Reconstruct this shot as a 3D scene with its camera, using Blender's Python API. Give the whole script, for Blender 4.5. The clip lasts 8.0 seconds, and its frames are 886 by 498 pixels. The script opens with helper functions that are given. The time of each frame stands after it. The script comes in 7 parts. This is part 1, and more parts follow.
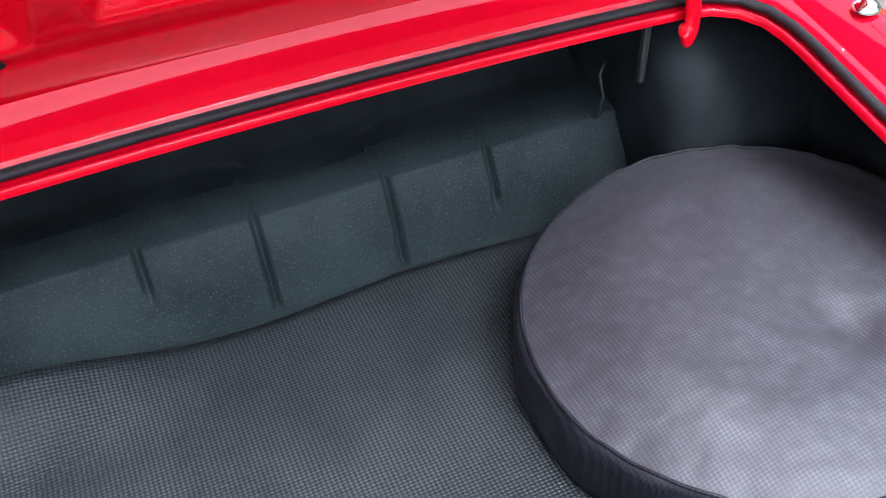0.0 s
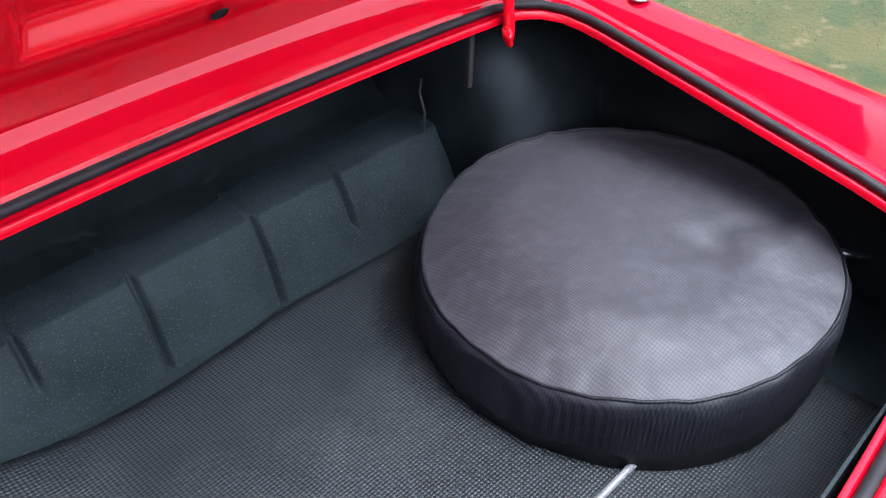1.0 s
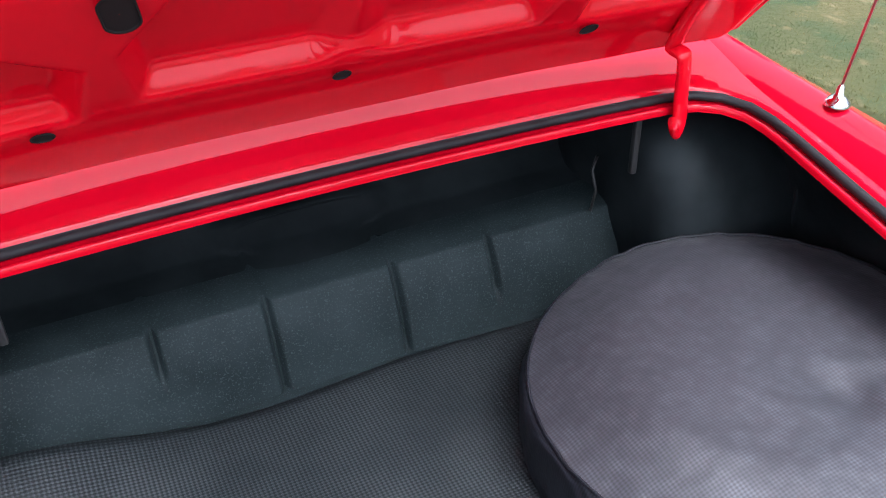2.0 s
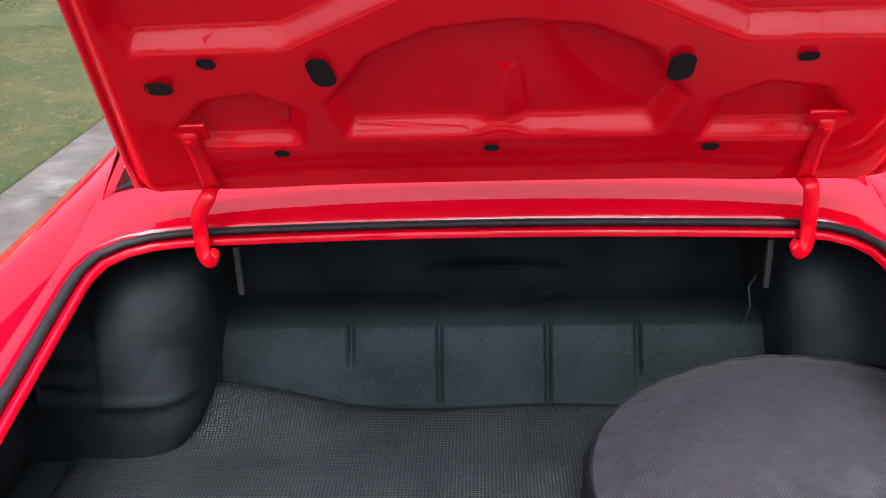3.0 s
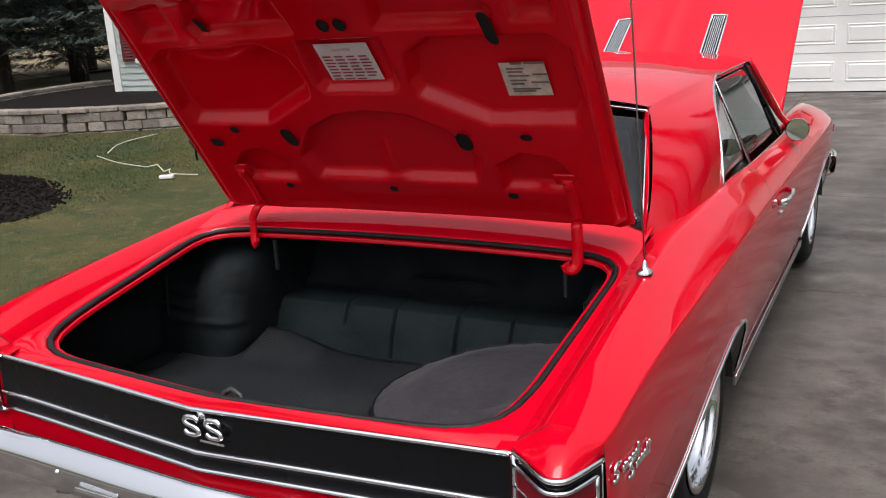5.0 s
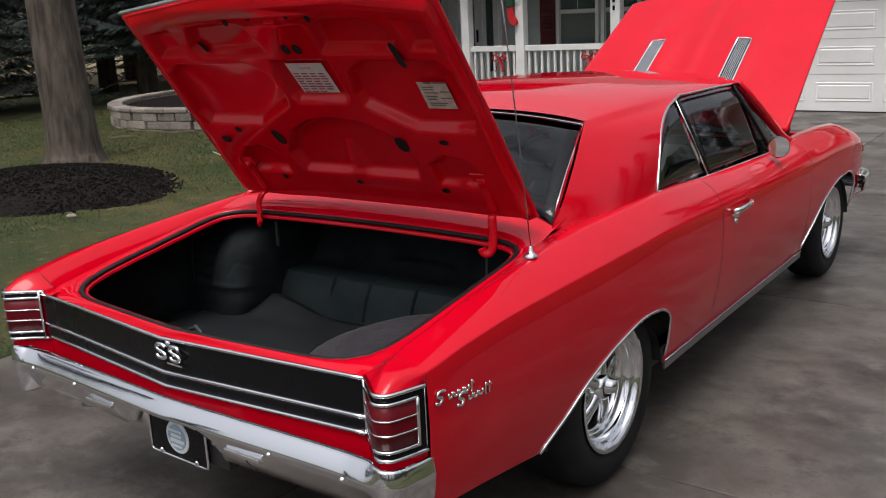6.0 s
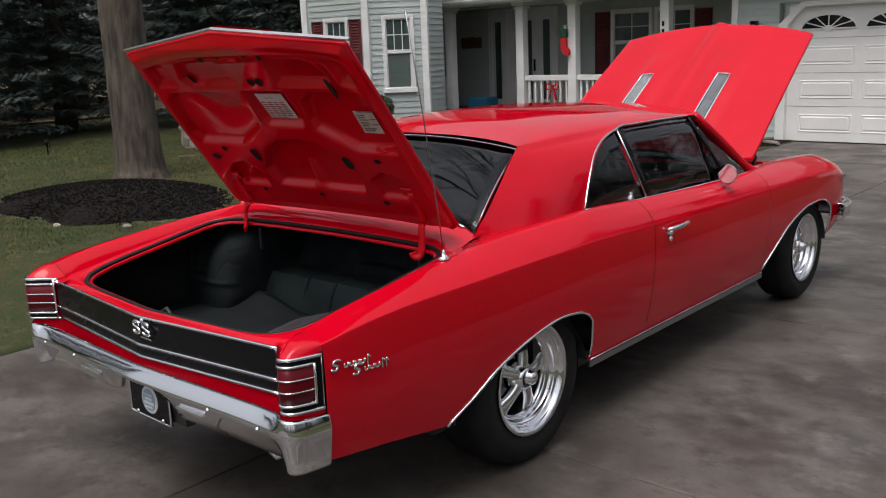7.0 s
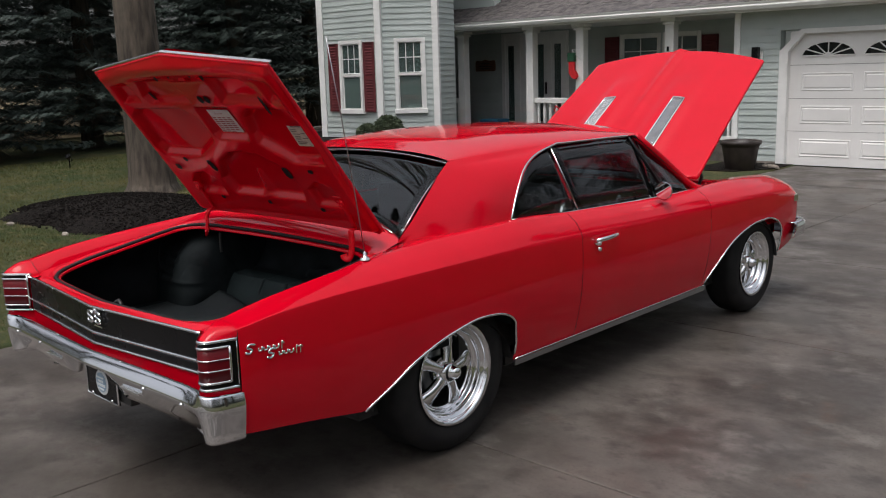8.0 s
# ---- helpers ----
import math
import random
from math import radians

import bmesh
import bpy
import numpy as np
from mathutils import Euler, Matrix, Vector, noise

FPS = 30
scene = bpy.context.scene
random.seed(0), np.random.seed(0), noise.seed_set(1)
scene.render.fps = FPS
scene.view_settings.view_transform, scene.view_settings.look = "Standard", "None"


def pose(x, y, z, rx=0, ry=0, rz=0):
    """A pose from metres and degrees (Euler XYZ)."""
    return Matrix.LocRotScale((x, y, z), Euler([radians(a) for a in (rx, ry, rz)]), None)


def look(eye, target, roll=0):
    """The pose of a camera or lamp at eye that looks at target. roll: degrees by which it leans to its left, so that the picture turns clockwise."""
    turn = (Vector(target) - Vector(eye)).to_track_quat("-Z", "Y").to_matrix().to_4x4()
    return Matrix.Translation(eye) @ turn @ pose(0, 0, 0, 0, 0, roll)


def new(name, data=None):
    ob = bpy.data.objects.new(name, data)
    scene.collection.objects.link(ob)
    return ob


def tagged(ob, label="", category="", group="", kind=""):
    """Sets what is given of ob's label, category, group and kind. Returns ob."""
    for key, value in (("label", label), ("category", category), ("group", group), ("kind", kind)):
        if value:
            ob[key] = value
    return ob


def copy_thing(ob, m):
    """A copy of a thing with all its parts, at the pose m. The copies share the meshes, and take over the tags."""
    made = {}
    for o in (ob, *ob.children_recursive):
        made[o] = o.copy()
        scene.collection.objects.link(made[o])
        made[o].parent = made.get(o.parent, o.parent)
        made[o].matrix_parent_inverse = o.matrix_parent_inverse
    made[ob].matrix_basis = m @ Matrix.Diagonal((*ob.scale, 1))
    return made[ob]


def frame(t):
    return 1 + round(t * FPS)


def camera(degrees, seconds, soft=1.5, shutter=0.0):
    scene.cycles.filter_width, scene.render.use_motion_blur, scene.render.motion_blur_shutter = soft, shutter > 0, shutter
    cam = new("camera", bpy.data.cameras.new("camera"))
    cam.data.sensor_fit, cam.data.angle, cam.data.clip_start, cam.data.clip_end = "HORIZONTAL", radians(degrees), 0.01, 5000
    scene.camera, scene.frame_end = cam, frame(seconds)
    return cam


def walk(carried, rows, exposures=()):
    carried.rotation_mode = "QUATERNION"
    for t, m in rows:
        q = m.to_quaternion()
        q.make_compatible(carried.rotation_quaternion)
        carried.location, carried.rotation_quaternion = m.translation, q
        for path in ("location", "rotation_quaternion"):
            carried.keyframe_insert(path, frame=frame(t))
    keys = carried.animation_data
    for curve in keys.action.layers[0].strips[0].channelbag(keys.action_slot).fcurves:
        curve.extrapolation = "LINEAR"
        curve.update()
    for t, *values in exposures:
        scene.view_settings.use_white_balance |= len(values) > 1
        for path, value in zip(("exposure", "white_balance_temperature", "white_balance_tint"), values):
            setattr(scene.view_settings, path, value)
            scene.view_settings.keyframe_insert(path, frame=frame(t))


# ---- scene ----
cam = camera(51.5, 8.0, soft=1.1)
PATH = [
    (0, (-0.248, -0.06, 1.607), (0.313, 1.29, 0.242), -2.3),
    (0.5, (-0.501, -0.011, 1.568), (0.52, 1.143, 0.293), 1.4),
    (1, (-0.587, 0.028, 1.549), (0.608, 1.075, 0.333), 2.2),
    (1.5, (-0.554, 0.016, 1.554), (0.57, 1.175, 0.374), 2.6),
    (2, (-0.341, -0.126, 1.583), (0.358, 1.361, 0.443), -0.8),
    (2.2, (-0.289, -0.19, 1.59), (0.246, 1.391, 0.489), -1.2),
    (3.3, (0.202, -0.731, 1.58), (-0.131, 1.095, 0.835), -2.7),
    (3.5, (0.362, -0.78, 1.609), (-0.116, 1.02, 0.879), -3.3),
    (4, (0.628, -1.001, 1.594), (0.012, 0.8, 0.98), -2.4),
    (4.5, (0.98, -1.213, 1.61), (0.226, 0.555, 1.059), -2.9),
    (5.8, (1.999, -1.465, 1.629), (0.885, 0.119, 1.131), -3.2),
    (6, (2.166, -1.5, 1.651), (1.01, 0.056, 1.16), -2.8),
    (6.5, (2.577, -1.528, 1.667), (1.329, -0.033, 1.213), -2.5),
    (7, (2.9, -1.588, 1.676), (1.604, -0.126, 1.246), -2.3),
    (7.5, (3.202, -1.612, 1.689), (1.878, -0.171, 1.276), -2.2),
    (8, (3.457, -1.57, 1.664), (2.107, -0.145, 1.282), -1.7),
]
EXPOSURES = [(0.0, 2.35, 5700, 14), (1.0, 2.3, 5700, 14), (2.0, 2.15, 5750, 14), (3.5, 1.65, 6300, 13), (4.5, 0.98, 6500, 12), (5.8, 0.36, 6500, 12), (8.0, 0.20, 6500, 12)]
walk(cam, [(t, look(eye, target, roll)) for t, eye, target, roll in PATH], EXPOSURES)

# ---- world, sun ----
world = bpy.data.worlds.new("overcast_world")
scene.world = world
world.use_nodes = True
wn, wl = world.node_tree.nodes, world.node_tree.links
wn.clear()
sky = wn.new("ShaderNodeTexSky")
sky.sky_type = "NISHITA"
sky.sun_disc = False
SUN_ELEVATION, SUN_HEADING = radians(66), radians(168)
sky.sun_elevation, sky.sun_rotation = SUN_ELEVATION, SUN_HEADING
sky.air_density, sky.dust_density, sky.ozone_density = 1.0, 4.0, 1.0
grey = wn.new("ShaderNodeHueSaturation")
grey.inputs["Saturation"].default_value = 0.28
# an overcast sky is about three times brighter overhead than at its foot
wtc = wn.new("ShaderNodeTexCoord")
wsep = wn.new("ShaderNodeSeparateXYZ")
wl.new(wtc.outputs["Generated"], wsep.inputs[0])
wgrad = wn.new("ShaderNodeMapRange")
wgrad.inputs["From Min"].default_value, wgrad.inputs["From Max"].default_value = 0.0, 1.0
wgrad.inputs["To Min"].default_value, wgrad.inputs["To Max"].default_value = 0.80, 1.75
wl.new(wsep.outputs["Z"], wgrad.inputs["Value"])
wmul = wn.new("ShaderNodeVectorMath")
wmul.operation = "SCALE"
wb = wn.new("ShaderNodeBackground")
wb.inputs["Strength"].default_value = 0.11
wo = wn.new("ShaderNodeOutputWorld")
wl.new(sky.outputs[0], grey.inputs["Color"])
wl.new(grey.outputs[0], wmul.inputs[0])
wl.new(wgrad.outputs[0], wmul.inputs["Scale"])
wl.new(wmul.outputs[0], wb.inputs["Color"])
wl.new(wb.outputs[0], wo.inputs["Surface"])

sun = new("sun", bpy.data.lights.new("sun", "SUN"))
sun.data.energy, sun.data.angle, sun.data.color = 1.1, radians(34), (1.0, 0.97, 0.93)
sun.rotation_euler = (radians(90) - SUN_ELEVATION, 0, radians(180) - SUN_HEADING)


# ---- materials ----
def shader(name, colour, rough=0.5, metal=0.0, coat=0.0, spec=0.5):
    m = bpy.data.materials.new(name)
    m.use_nodes = True
    b = m.node_tree.nodes["Principled BSDF"]
    b.inputs["Base Color"].default_value = (*colour, 1)
    b.inputs["Roughness"].default_value = rough
    b.inputs["Metallic"].default_value = metal
    b.inputs["Coat Weight"].default_value = coat
    b.inputs["Coat Roughness"].default_value = 0.03
    b.inputs["Specular IOR Level"].default_value = spec
    return m


def node(m, kind, **values):
    n = m.node_tree.nodes.new(kind)
    for key, value in values.items():
        n.inputs[key.replace("_", " ")].default_value = value
    return n


def link(m, a, b):
    m.node_tree.links.new(a, b)


def bsdf(m):
    return m.node_tree.nodes["Principled BSDF"]


def mottled(m, dark, light, scale, detail=6.0, low=0.35, high=0.65, coords="Object", target="Base Color", stretch=None):
    """Noise between two colours on the base colour; returns the ramp."""
    tc = node(m, "ShaderNodeTexCoord")
    src = tc.outputs[coords]
    if stretch:
        mp = node(m, "ShaderNodeMapping")
        mp.inputs["Scale"].default_value = stretch
        link(m, src, mp.inputs[0])
        src = mp.outputs[0]
    n = node(m, "ShaderNodeTexNoise", Scale=scale, Detail=detail)
    link(m, src, n.inputs["Vector"])
    r = node(m, "ShaderNodeValToRGB")
    r.color_ramp.elements[0].position, r.color_ramp.elements[1].position = low, high
    r.color_ramp.elements[0].color, r.color_ramp.elements[1].color = (*dark, 1), (*light, 1)
    link(m, n.outputs["Fac"], r.inputs[0])
    if target:
        link(m, r.outputs[0], bsdf(m).inputs[target])
    return r


def over(m, ramp, colour, scale, low, high, detail=4.0, stretch=None, coords="Object"):
    """A second layer of noise-shaped stains laid over a ramp's colour."""
    tc = node(m, "ShaderNodeTexCoord")
    src = tc.outputs[coords]
    if stretch:
        mp = node(m, "ShaderNodeMapping")
        mp.inputs["Scale"].default_value = stretch
        link(m, src, mp.inputs[0])
        src = mp.outputs[0]
    n = node(m, "ShaderNodeTexNoise", Scale=scale, Detail=detail)
    link(m, src, n.inputs["Vector"])
    f = node(m, "ShaderNodeMapRange")
    f.inputs["From Min"].default_value, f.inputs["From Max"].default_value = low, high
    link(m, n.outputs["Fac"], f.inputs["Value"])
    mix = m.node_tree.nodes.new("ShaderNodeMix")
    mix.data_type = "RGBA"
    link(m, f.outputs[0], mix.inputs["Factor"])
    link(m, ramp.outputs[2 if ramp.bl_idname == "ShaderNodeMix" else 0], mix.inputs[6])
    mix.inputs[7].default_value = (*colour, 1)
    link(m, mix.outputs[2], bsdf(m).inputs["Base Color"])
    return mix


def bumpy(m, scale, strength, distance=0.01, detail=6.0, kind="ShaderNodeTexNoise", coords="Object", stretch=None):
    tc = node(m, "ShaderNodeTexCoord")
    src = tc.outputs[coords]
    if stretch:
        mp = node(m, "ShaderNodeMapping")
        mp.inputs["Scale"].default_value = stretch
        link(m, src, mp.inputs[0])
        src = mp.outputs[0]
    n = node(m, kind, Scale=scale)
    if kind == "ShaderNodeTexNoise":
        n.inputs["Detail"].default_value = detail
    link(m, src, n.inputs["Vector"])
    b = node(m, "ShaderNodeBump", Strength=strength, Distance=distance)
    link(m, n.outputs[0], b.inputs["Height"])
    link(m, b.outputs[0], bsdf(m).inputs["Normal"])
    return b


def woven(m, fx, fy, amount):
    """Darkens the base colour in the gaps of a plain weave."""
    tc = node(m, "ShaderNodeTexCoord")
    sep = node(m, "ShaderNodeSeparateXYZ")
    link(m, tc.outputs["Object"], sep.inputs[0])
    sines = []
    for axis, freq in ((0, fx), (1, fy)):
        times = node(m, "ShaderNodeMath")
        times.operation = "MULTIPLY"
        times.inputs[1].default_value = freq
        wave = node(m, "ShaderNodeMath")
        wave.operation = "SINE"
        link(m, sep.outputs[axis], times.inputs[0])
        link(m, times.outputs[0], wave.inputs[0])
        sines.append(wave)
    both = node(m, "ShaderNodeMath")
    both.operation = "ADD"
    link(m, sines[0].outputs[0], both.inputs[0])
    link(m, sines[1].outputs[0], both.inputs[1])
    f = node(m, "ShaderNodeMapRange")
    f.inputs["From Min"].default_value, f.inputs["From Max"].default_value = -1.6, 1.6
    f.inputs["To Min"].default_value, f.inputs["To Max"].default_value = 1 - amount, 1 + amount
    link(m, both.outputs[0], f.inputs["Value"])
    h = node(m, "ShaderNodeHueSaturation")
    old = bsdf(m).inputs["Base Color"].links[0].from_socket
    link(m, old, h.inputs["Color"])
    link(m, f.outputs[0], h.inputs["Value"])
    link(m, h.outputs[0], bsdf(m).inputs["Base Color"])


def varied(m, ramp, amount):
    """Makes each piece a little lighter or darker than the next."""
    info = node(m, "ShaderNodeObjectInfo")
    f = node(m, "ShaderNodeMapRange")
    f.inputs["To Min"].default_value, f.inputs["To Max"].default_value = 1 - amount, 1 + amount
    link(m, info.outputs["Random"], f.inputs["Value"])
    h = node(m, "ShaderNodeHueSaturation")
    link(m, f.outputs[0], h.inputs["Value"])
    link(m, ramp.outputs[2 if ramp.bl_idname == "ShaderNodeMix" else 0], h.inputs["Color"])
    link(m, h.outputs[0], bsdf(m).inputs["Base Color"])


RED = shader("red_paint", (0.58, 0.003, 0.014), 0.35, 0.0, 1.0, 0.0)
mottled(RED, (0.55, 0.001, 0.012), (0.59, 0.0015, 0.015), 3.0, 3.0)
bsdf(RED).inputs["Coat IOR"].default_value = 1.40
UNDER_RED = shader("red_inner_paint", (0.60, 0.004, 0.008), 0.30, 0.0, 1.0, 0.0)
mottled(UNDER_RED, (0.66, 0.0015, 0.011), (0.72, 0.002, 0.013), 5.0, 3.0)
bsdf(UNDER_RED).inputs["Coat IOR"].default_value = 1.40
CHROME = shader("chrome", (0.80, 0.81, 0.83), 0.06, 1.0)
mottled(CHROME, (0.03, 0.03, 0.03), (0.07, 0.07, 0.07), 14.0, 4.0, target="Roughness")
BRUSHED = shader("bright_trim", (0.90, 0.90, 0.90), 0.22, 1.0)
BLACK_PAINT = shader("satin_black_paint", (0.004, 0.004, 0.005), 0.25, 0.0, 0.0, 0.22)
mottled(BLACK_PAINT, (0.22, 0.22, 0.22), (0.32, 0.32, 0.32), 8.0, 3.0, target="Roughness")
HOLE = shader("dark_hole", (0.004, 0.003, 0.003), 0.9)
RUBBER = shader("black_rubber", (0.010, 0.010, 0.011), 0.55, spec=0.25)
mottled(RUBBER, (0.008, 0.008, 0.009), (0.015, 0.015, 0.016), 20.0, 4.0)
bumpy(RUBBER, 90.0, 0.15, 0.002)
TYRE = shader("tyre_rubber", (0.010, 0.010, 0.011), 0.62, spec=0.2)
mottled(TYRE, (0.008, 0.008, 0.009), (0.016, 0.0155, 0.0155), 9.0, 5.0)
bumpy(TYRE, 60.0, 0.2, 0.002)
LENS_RED = shader("red_lens", (0.11, 0.004, 0.008), 0.28, 0.0, 0.0, 0.15)
WHITE_PAPER = shader("label_paper", (0.78, 0.77, 0.78), 0.45)
mottled(WHITE_PAPER, (0.72, 0.71, 0.72), (0.82, 0.81, 0.82), 30.0, 3.0)
AGED_PAPER = shader("aged_paper", (0.62, 0.60, 0.52), 0.5)
mottled(AGED_PAPER, (0.50, 0.48, 0.40), (0.70, 0.68, 0.60), 40.0, 4.0)
INK_RED = shader("red_ink", (0.35, 0.05, 0.06), 0.6)
INK_GREY = shader("grey_ink", (0.16, 0.15, 0.14), 0.6)
INTERIOR = shader("black_vinyl", (0.012, 0.011, 0.011), 0.45)
mottled(INTERIOR, (0.009, 0.009, 0.009), (0.018, 0.016, 0.016), 12.0, 3.0)
MAROON = shader("dark_red_vinyl", (0.055, 0.006, 0.008), 0.45)
mottled(MAROON, (0.04, 0.005, 0.006), (0.07, 0.008, 0.01), 9.0, 3.0)
ENGINE = shader("engine_bay_black", (0.01, 0.01, 0.011), 0.5)
mottled(ENGINE, (0.008, 0.008, 0.008), (0.03, 0.03, 0.03), 15.0, 4.0)

# trunk lining: speckled dark green-grey felt-like coating
LINER = shader("speckled_trunk_liner", (0.03, 0.042, 0.043), 0.62)
r_ = mottled(LINER, (0.0085, 0.0135, 0.0145), (0.0185, 0.0270, 0.0285), 6.0, 5.0)
over(LINER, r_, (0.036, 0.050, 0.050), 330.0, 0.56, 0.74, 2.0)
bumpy(LINER, 260.0, 0.22, 0.002)
WELL = shader("dark_wheelhouse_vinyl", (0.03, 0.036, 0.037), 0.72)
mottled(WELL, (0.0075, 0.0105, 0.0115), (0.0165, 0.0215, 0.023), 7.0, 5.0)
bumpy(WELL, 9.0, 0.35, 0.02, 3.0)

# woven spare cover
COVER = shader("grey_woven_cover", (0.02, 0.02, 0.022), 0.62)
r_ = mottled(COVER, (0.0085, 0.0095, 0.0135), (0.0145, 0.0155, 0.021), 4.0, 8.0)
over(COVER, r_, (0.023, 0.0245, 0.031), 40.0, 0.42, 0.74, 10.0)
bsdf(COVER).inputs["Sheen Weight"].default_value = 0.15
bsdf(COVER).inputs["Sheen Roughness"].default_value = 0.4
b_ = bumpy(COVER, 34.0, 0.45, 0.006, 9.0)
woven(COVER, 1150.0, 1350.0, 0.75)

# side wall and seam: the top's weave in a darker colour
COVER_SIDE = shader("darker_cover_weave", (0.012, 0.012, 0.015), 0.5)
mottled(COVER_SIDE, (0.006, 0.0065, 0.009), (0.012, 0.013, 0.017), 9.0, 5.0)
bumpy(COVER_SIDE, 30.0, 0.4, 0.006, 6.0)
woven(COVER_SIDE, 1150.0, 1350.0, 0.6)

# ribbed rubber mat: fine grid of raised dots
MAT = shader("ribbed_rubber_mat", (0.03, 0.032, 0.034), 0.46)
tc_ = node(MAT, "ShaderNodeTexCoord")
sx_ = node(MAT, "ShaderNodeSeparateXYZ")
link(MAT, tc_.outputs["Object"], sx_.inputs[0])
waves_ = []
for axis_, freq_ in ((0, 930.0), (1, 1150.0)):
    mul_ = node(MAT, "ShaderNodeMath")
    mul_.operation = "MULTIPLY"
    mul_.inputs[1].default_value = freq_
    sin_ = node(MAT, "ShaderNodeMath")
    sin_.operation = "SINE"
    link(MAT, sx_.outputs[axis_], mul_.inputs[0])
    link(MAT, mul_.outputs[0], sin_.inputs[0])
    waves_.append(sin_)
prod_ = node(MAT, "ShaderNodeMath")
prod_.operation = "ADD"
link(MAT, waves_[0].outputs[0], prod_.inputs[0])
link(MAT, waves_[1].outputs[0], prod_.inputs[1])
grid_ = node(MAT, "ShaderNodeMapRange")
grid_.inputs["From Min"].default_value, grid_.inputs["From Max"].default_value = -0.6, 1.1
link(MAT, prod_.outputs[0], grid_.inputs["Value"])
dust_ = mottled(MAT, (0.75, 0.78, 0.8), (1.25, 1.22, 1.2), 7.0, 6.0, target=None)
gm_ = MAT.node_tree.nodes.new("ShaderNodeMix")
gm_.data_type = "RGBA"
gm_.inputs[6].default_value, gm_.inputs[7].default_value = (0.0065, 0.0092, 0.0100, 1), (0.034, 0.040, 0.0435, 1)
link(MAT, grid_.outputs[0], gm_.inputs["Factor"])
gd_ = MAT.node_tree.nodes.new("ShaderNodeMix")
gd_.data_type, gd_.blend_type = "RGBA", "MULTIPLY"
gd_.inputs["Factor"].default_value = 1.0
link(MAT, gm_.outputs[2], gd_.inputs[6])
link(MAT, dust_.outputs[0], gd_.inputs[7])
link(MAT, gd_.outputs[2], bsdf(MAT).inputs["Base Color"])
mb_ = node(MAT, "ShaderNodeBump", Strength=0.5, Distance=0.002)
link(MAT, grid_.outputs[0], mb_.inputs["Height"])
link(MAT, mb_.outputs[0], bsdf(MAT).inputs["Normal"])

for m_, spec_ in ((LINER, 0.12), (WELL, 0.12), (COVER, 0.62), (COVER_SIDE, 0.2), (MAT, 0.22)):
    bsdf(m_).inputs["Specular IOR Level"].default_value = spec_

GLASS = shader("tinted_car_glass", (0.22, 0.25, 0.26), 0.02)
bsdf(GLASS).inputs["Transmission Weight"].default_value = 1.0
bsdf(GLASS).inputs["IOR"].default_value = 1.45
PANE = shader("window_pane", (0.30, 0.40, 0.38), 0.03)
bsdf(PANE).inputs["Transmission Weight"].default_value = 0.85
DARK_PANE = shader("dark_window_pane", (0.012, 0.014, 0.014), 0.04)
mottled(DARK_PANE, (0.008, 0.010, 0.010), (0.02, 0.023, 0.022), 5.0, 3.0)
MIRROR = shader("mirror_glass", (0.85, 0.85, 0.86), 0.02, 1.0)

CONCRETE = shader("damp_concrete", (0.16, 0.14, 0.125), 0.55)
r_ = mottled(CONCRETE, (0.058, 0.049, 0.042), (0.118, 0.103, 0.090), 1.3, 10.0, 0.40, 0.60, stretch=(1.0, 0.9, 1))
r_ = over(CONCRETE, r_, (0.042, 0.034, 0.029), 1.0, 0.51, 0.62, 10.0, (0.95, 1.15, 1))
r_ = over(CONCRETE, r_, (0.165, 0.150, 0.134), 2.0, 0.55, 0.70, 12.0, (0.95, 1.1, 1))
r_ = over(CONCRETE, r_, (0.085, 0.050, 0.034), 1.7, 0.60, 0.74, 7.0)
r_ = over(CONCRETE, r_, (0.045, 0.037, 0.032), 5.0, 0.53, 0.68, 10.0, (0.95, 1.1, 1))
r_ = over(CONCRETE, r_, (0.062, 0.052, 0.044), 9.0, 0.585, 0.65, 12.0, (0.8, 1.3, 1))
over(CONCRETE, r_, (0.05, 0.043, 0.038), 70.0, 0.55, 0.75, 3.0)
mottled(CONCRETE, (0.34, 0.34, 0.34), (0.70, 0.70, 0.70), 1.6, 8.0, 0.40, 0.60, target="Roughness", stretch=(0.9, 1.1, 1))
bumpy(CONCRETE, 120.0, 0.15, 0.004)
for n_ in CONCRETE.node_tree.nodes:
    if n_.bl_idname == "ShaderNodeTexNoise":
        n_.inputs["Roughness"].default_value = 0.66
LAWN = shader("dormant_lawn_soil", (0.06, 0.065, 0.03), 0.9)
r_ = mottled(LAWN, (0.018, 0.032, 0.004), (0.058, 0.052, 0.012), 1.1, 9.0)
r_ = over(LAWN, r_, (0.070, 0.060, 0.022), 0.45, 0.55, 0.75)
r_ = over(LAWN, r_, (0.020, 0.036, 0.006), 5.0, 0.52, 0.66, 8.0)
over(LAWN, r_, (0.105, 0.086, 0.036), 9.0, 0.58, 0.72, 8.0)
bumpy(LAWN, 40.0, 0.3, 0.02)
GRASS = shader("winter_grass_blades", (0.07, 0.085, 0.03), 0.7)
r_ = mottled(GRASS, (0.034, 0.062, 0.006), (0.110, 0.096, 0.020), 0.9, 7.0)
r_ = over(GRASS, r_, (0.028, 0.054, 0.006), 4.0, 0.52, 0.66, 8.0)
over(GRASS, r_, (0.185, 0.150, 0.062), 8.0, 0.57, 0.70, 8.0)
MULCH = shader("dark_bark_mulch", (0.02, 0.017, 0.015), 0.85)
mottled(MULCH, (0.005, 0.0045, 0.004), (0.020, 0.016, 0.014), 26.0, 8.0)
